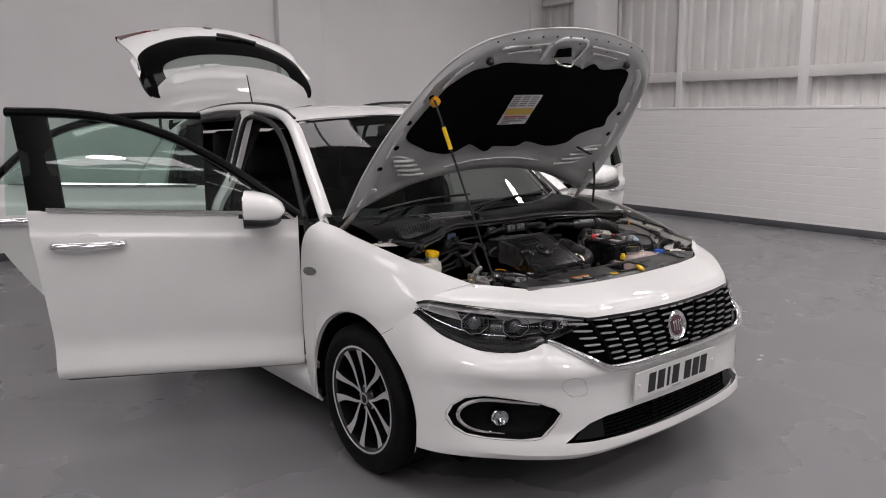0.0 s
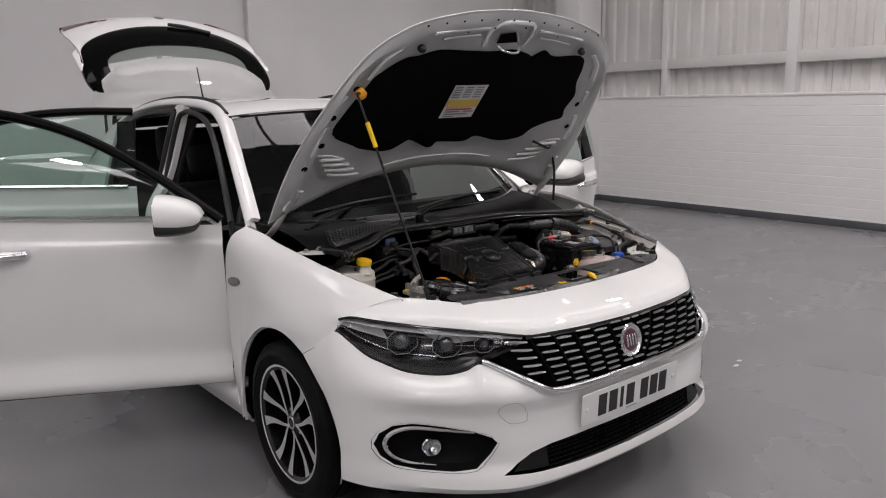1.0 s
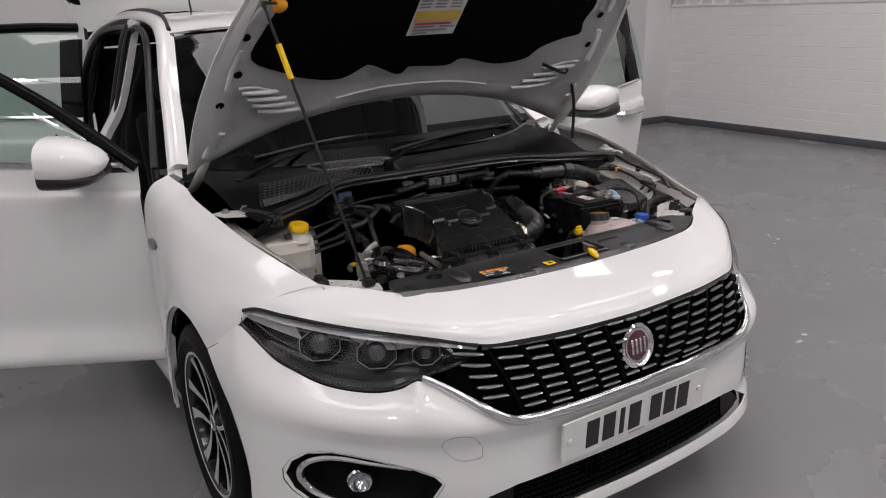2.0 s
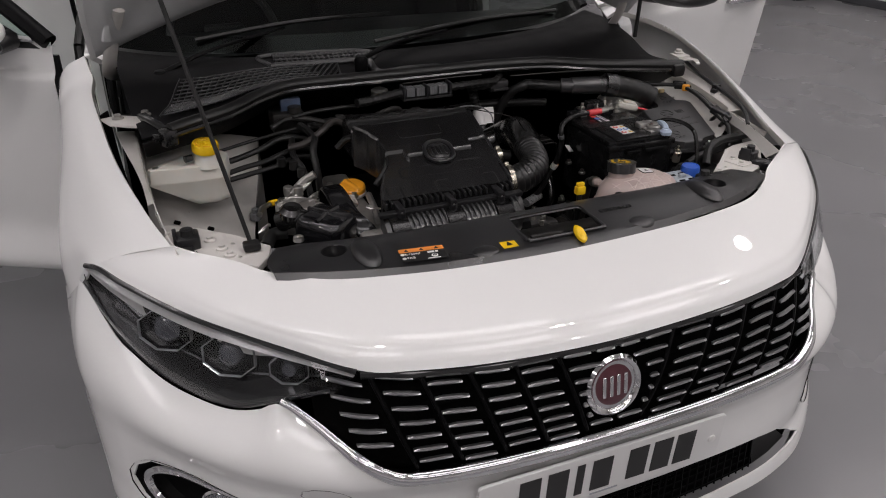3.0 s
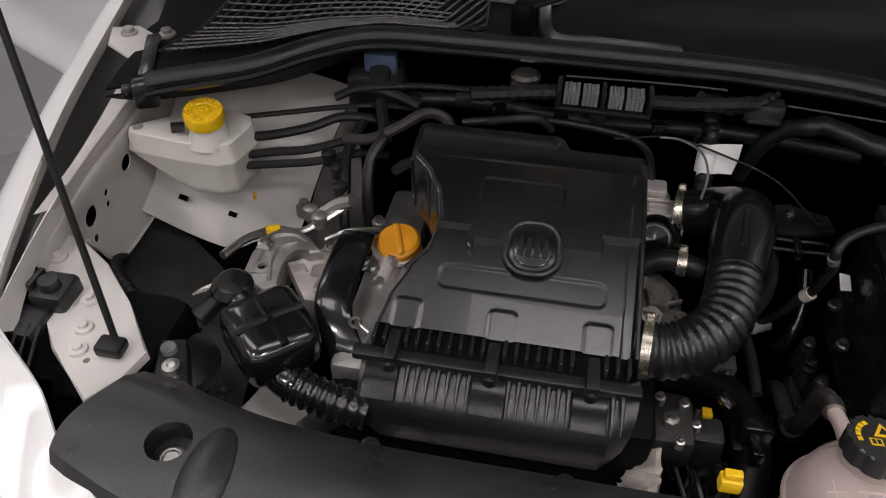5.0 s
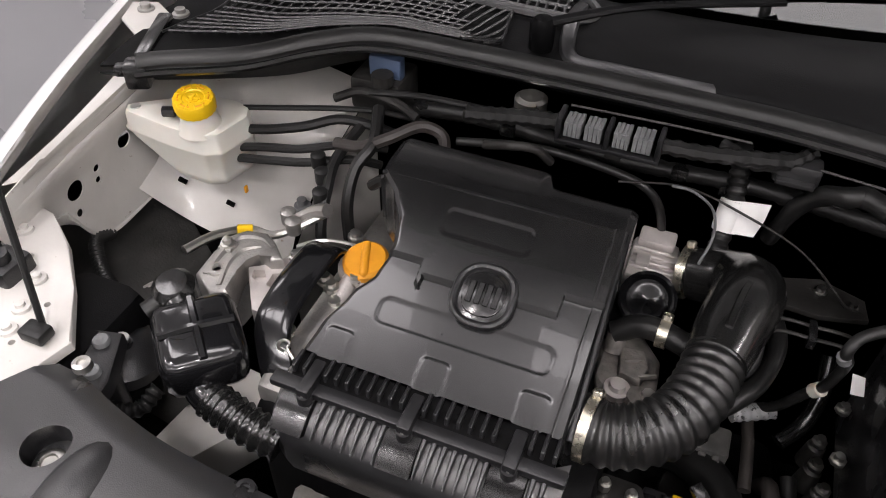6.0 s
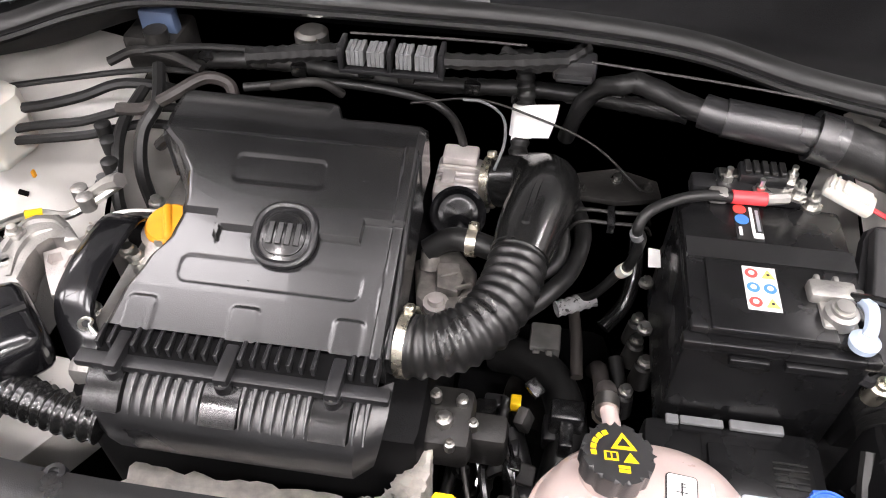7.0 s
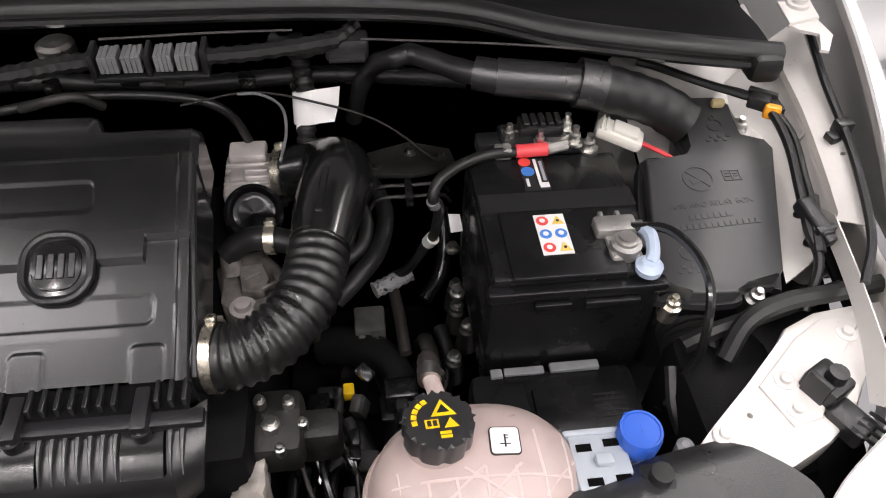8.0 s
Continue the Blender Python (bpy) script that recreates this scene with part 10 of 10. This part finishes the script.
solid("upright_fold", lambda q: (grid(q, [[Vector(p) + Vector((0.0005, 0, -0.006)) for p in cr(FOLD, 24)], [Vector(p) + Vector((-0.003, 0, 0.009)) for p in cr(FOLD, 24)]]), bmesh.ops.solidify(q, geom=q.faces[:], thickness=0.0018)), paint_inner, ledge_ob)
solid("gutter_rod", lambda q: tube(q, [(0.836, 0.985, 0.945), (0.822, 0.905, 0.930), (0.812, 0.850, 0.922), (0.801, 0.777, 0.914), (0.785, 0.704, 0.908), (0.757, 0.615, 0.900), (0.735, 0.570, 0.880)], 0.0052, 8, 40), plastic, car, "black rod along the wing gutter")
solid("rod_clip", lambda q: (box(q, -0.010, 0.012, -0.008, 0.008, -0.010, 0.008, 0.003, 2, pose(0.803, 0.782, 0.912, 0, 0, 12)), box(q, -0.022, -0.008, -0.010, 0.006, -0.012, -0.002, 0.002, 2, pose(0.803, 0.776, 0.912, 0, 0, 12))), plastic, car, "black clip on the gutter rod")
solid("gutter_strip", lambda q: (grid(q, [cr([(0.850, 0.990, 0.932), (0.832, 0.872, 0.912), (0.815, 0.776, 0.902), (0.802, 0.713, 0.896), (0.784, 0.650, 0.890)], 30), cr([(0.854, 0.990, 0.908), (0.836, 0.872, 0.888), (0.819, 0.776, 0.878), (0.805, 0.713, 0.872), (0.787, 0.650, 0.866)], 30)]), bmesh.ops.solidify(q, geom=q.faces[:], thickness=0.002)), paint_inner, car, "white painted strip behind the gutter rod")
FOLD_NEAR = [(-0.688, 0.620, 0.880), (-0.694, 0.700, 0.886), (-0.699, 0.800, 0.893), (-0.702, 0.880, 0.900), (-0.706, 1.000, 0.910)]
EDGE_NEAR = [(-0.699, 0.600, 0.888), (-0.705, 0.700, 0.893), (-0.717, 0.795, 0.899), (-0.730, 0.875, 0.904), (-0.748, 1.000, 0.914)]
near_ledge = part("wing_ledge", sheet([[(-0.688, 0.60, 0.862), (-0.697, 0.70, 0.866), (-0.700, 0.80, 0.874), (-0.702, 0.90, 0.882), (-0.704, 1.00, 0.894)], FOLD_NEAR, EDGE_NEAR], 30, 12, 0.002), paint_inner, car, "white painted ledge of the inner wing")
solid("upright_fold", lambda q: (grid(q, [[Vector(p) + Vector((0, 0, -0.004)) for p in cr(FOLD_NEAR, 24)], [Vector(p) + Vector((0.002, 0, 0.006)) for p in cr(FOLD_NEAR, 24)]]), bmesh.ops.solidify(q, geom=q.faces[:], thickness=0.0016)), paint_inner, near_ledge)
near_hinge = solid("hinge_plate", lambda q: prism(q, [(-0.752, 0.921), (-0.700, 0.888), (-0.680, 0.886), (-0.694, 0.962), (-0.734, 0.987), (-0.772, 0.972)], 0.952, 0.957, 0.002), paint_inner, car, "white painted hinge plate with bolts")
for x, y in ((-0.676, 0.965), (-0.735, 0.958)):
    solid("plate_bolt", lambda q: lathe(q, [(0.014, 0.952), (0.013, 0.960), (0.008, 0.961), (0.008, 0.967), (0.001, 0.968)], 12, Matrix.Translation((x, y, 0))), alloy, near_hinge)
# hinge plate where the wing meets the scuttle
hinge_plate = solid("hinge_plate", lambda q: (prism(q, [(0.795, 0.99), (0.788, 0.935), (0.835, 0.948), (0.842, 0.99)], 0.955, 0.960, 0.002), prism(q, [(0.790, 0.940), (0.835, 0.950), (0.838, 0.912), (0.815, 0.876), (0.805, 0.880), (0.822, 0.915), (0.800, 0.925)], 0.951, 0.955, 0.001)), paint_inner, car, "white painted hinge plate with a bolt")
solid("plate_bolt", lambda q: lathe(q, [(0.016, 0.959), (0.015, 0.964), (0.010, 0.965), (0.009, 0.972), (0.001, 0.973)], 12, Matrix.Translation((0.818, 0.978, 0))), paint_inner, hinge_plate)
# dark odds and ends in the well by the tower
for pts, r, rb in (([(-0.700, 0.725, 0.70), (-0.688, 0.688, 0.72), (-0.649, 0.650, 0.722), (-0.612, 0.626, 0.72), (-0.567, 0.612, 0.715), (-0.52, 0.60, 0.70)], 0.0095, 30), ([(-0.50, 0.47, 0.78), (-0.47, 0.45, 0.74), (-0.44, 0.47, 0.72), (-0.43, 0.50, 0.73)], 0.010, 12), ([(-0.44, 0.60, 0.78), (-0.47, 0.60, 0.78), (-0.49, 0.57, 0.77)], 0.014, 0)):
    solid("hose", lambda q: tube(q, pts, r, 10, 60, ribs=rb, depth=0.0014 if rb else 0), rubber, car)
solid("horn", lambda q: (lathe(q, [(0.05, -0.02), (0.05, 0.0), (0.03, 0.012), (0.012, 0.014), (0.012, 0.02), (0.001, 0.02)], 24, aim((-0.50, 0.525, 0.74), (0.2, 0.1, 1)))), plastic, car, "black round horn")
solid("horn_screw", lambda q: lathe(q, [(0.010, 0.0), (0.009, 0.004), (0.001, 0.004)], 12, aim((-0.496, 0.527, 0.762), (0.2, 0.1, 1))), steel, car)

horn_plate = solid("horn_bracket", lambda q: (prism(q, [(-0.512, 0.512), (-0.478, 0.520), (-0.445, 0.455), (-0.440, 0.420), (-0.470, 0.415), (-0.490, 0.455)], 0.770, 0.792, 0.005, 2), lathe(q, [(0.016, 0.70), (0.016, 0.775)], 12, Matrix.Translation((-0.478, 0.475, 0)))), plastic, car, "black horn bracket with flat screws")
for x, y, m_ in ((-0.490, 0.497, connector_grey), (-0.469, 0.457, connector_grey), (-0.457, 0.432, grime)):
    solid("flat_screw", lambda q: lathe(q, [(0.0105, 0.788), (0.0105, 0.797), (0.009, 0.799), (0.003, 0.7985), (0.001, 0.797)], 16, Matrix.Translation((x, y, 0))), m_, horn_plate, "dull flat screw head")
for k in range(4):
    solid("wire", lambda q: tube(q, [(-0.500 + 0.004 * k, 0.588 + 0.003 * k, 0.795), (-0.486 + 0.003 * k, 0.596 + 0.003 * k, 0.803), (-0.472, 0.604 + 0.002 * k, 0.800)], 0.0018, 5, 10), milky if k % 2 else steel, car)

# pipes, brackets and loom deep behind the intake
for y, z in ((0.843, 0.800), (0.824, 0.798)):
    solid("brake_pipe", lambda q: tube(q, [(0.235, y + 0.004, z - 0.03), (0.25, y, z), (0.29, y, z + 0.002), (0.330, y + 0.002, z), (0.345, y + 0.02, z - 0.03)], 0.0026, 6, 24), grime, car, "thin dark brake pipe")
solid("pipe_bracket", lambda q: box(q, 0.284, 0.294, 0.815, 0.852, 0.790, 0.806, 0.002), plastic_dusty, car)
solid("loom_plate", lambda q: prism(q, [(0.225, 0.93), (0.30, 0.955), (0.355, 0.935), (0.36, 0.90), (0.30, 0.885), (0.24, 0.89)], 0.775, 0.783, 0.002), grime, car, "oily dark bracket plate behind the intake")
for k, (x, y, z) in enumerate(((0.250, 0.905, 0.783), (0.300, 0.930, 0.783), (0.340, 0.918, 0.783), (0.338, 0.763, 0.765), (0.363, 0.811, 0.775), (0.334, 0.690, 0.765))):
    solid("bolt_head", lambda q: lathe(q, [(0.009, -0.004), (0.009, 0.001), (0.006, 0.002), (0.0055, 0.008), (0.001, 0.0085)], 8, Matrix.Translation((x, y, z))), steel if k % 2 else grime, car)
rng_bay = random.Random(11)
for k in range(14):
    x, y = 0.118 + 0.10 * rng_bay.random(), 0.50 + 0.17 * rng_bay.random()
    z = 0.600 + 0.05 * rng_bay.random()
    w, d_, h_ = (rng_bay.uniform(0.006, 0.015) for _ in range(3))
    solid("loom_connector", lambda q: (box(q, -w, w, -d_, d_, -h_, h_, 0.003, 2, pose(x, y, z, rng_bay.uniform(-20, 20), rng_bay.uniform(-20, 20), rng_bay.uniform(0, 180)))), (plastic_dusty, grime, liner_mat, pale_cast, rubber_shiny)[k % 5], car)
for k in range(7):
    x0, x1 = rng_bay.uniform(0.13, 0.19), rng_bay.uniform(0.15, 0.215)
    y0, y1 = rng_bay.uniform(0.60, 0.68), rng_bay.uniform(0.46, 0.54)
    solid("loom_wire", lambda q: tube(q, [(x0, y0, 0.62), ((x0 + x1) / 2 + rng_bay.uniform(-0.015, 0.015), (y0 + y1) / 2, 0.655), (x1, y1, 0.63)], rng_bay.uniform(0.002, 0.0045), 6, 16), (rubber_shiny, plastic_dusty, old_hose)[k % 3], car, "thin wiring loom strand")
# filter pipe and clips along the front of the bulkhead
for k in range(9):
    x = -0.30 + 0.075 * k + rng_bay.uniform(-0.02, 0.02)
    z = 0.865 + rng_bay.uniform(-0.02, 0.02)
    solid("loom_clip", lambda q: box(q, x - 0.012, x + 0.012, 0.985, 1.005, z - 0.010, z + 0.010, 0.004, 2), (plastic_dusty, liner_mat, rubber_shiny)[k % 3], car)
solid("bulkhead_loom", lambda q: tube(q, [(-0.36, 0.99, 0.865), (-0.20, 1.00, 0.875), (0.0, 1.0, 0.862), (0.20, 0.995, 0.872), (0.38, 0.985, 0.86)], 0.012, 10, 90, ribs=40, depth=0.0012), rubber, car, "corrugated loom along the bulkhead")

# ---------------------------------------------------------------- bricks of the painted wall
COURSE, LENGTH = 0.1117, 0.44


def brick_shape(length, rng):
    """A painted block: its long edges waver, its ends butt closely."""
    b = bmesh.new()
    rows = []
    for k in range(6):
        lo, hi = rng.uniform(0.0008, 0.0042), COURSE - rng.uniform(0.0008, 0.0042)
        face = -0.0060 + rng.uniform(-0.0008, 0.0008)
        y = length * k / 5
        rows.append([(0.006, y, lo), (face + 0.003, y, lo), (face, y, lo + 0.004), (face, y, hi - 0.004), (face + 0.003, y, hi), (0.006, y, hi)])
    vs = grid(b, rows)
    b.faces.new(vs[0])
    b.faces.new(vs[-1])
    return b


brick_meshes = [finish("brick", brick_shape(LENGTH, random.Random(20 + k)), brick_paint, 0) for k in range(7)]
random.seed(9)
rest = bmesh.new()
for c in range(13):
    y = -9.9 + (c % 2) * LENGTH / 2
    while y < 5.45:
        if -4.0 < y < 5.45:
            o = new("brick", random.choice(brick_meshes))
            o.parent = brick_wall
            o.location = (X1 + random.uniform(-0.0004, 0.0004), y, c * COURSE)
        else:
            box(rest, X1 - 0.0065, X1 + 0.010, y + 0.0004, y + LENGTH - 0.0004, c * COURSE + 0.0025, (c + 1) * COURSE - 0.0025)
        y += LENGTH
tagged(part("brickwork", rest, brick_paint, brick_wall, smooth=0), "white painted brickwork", kind="stuff")
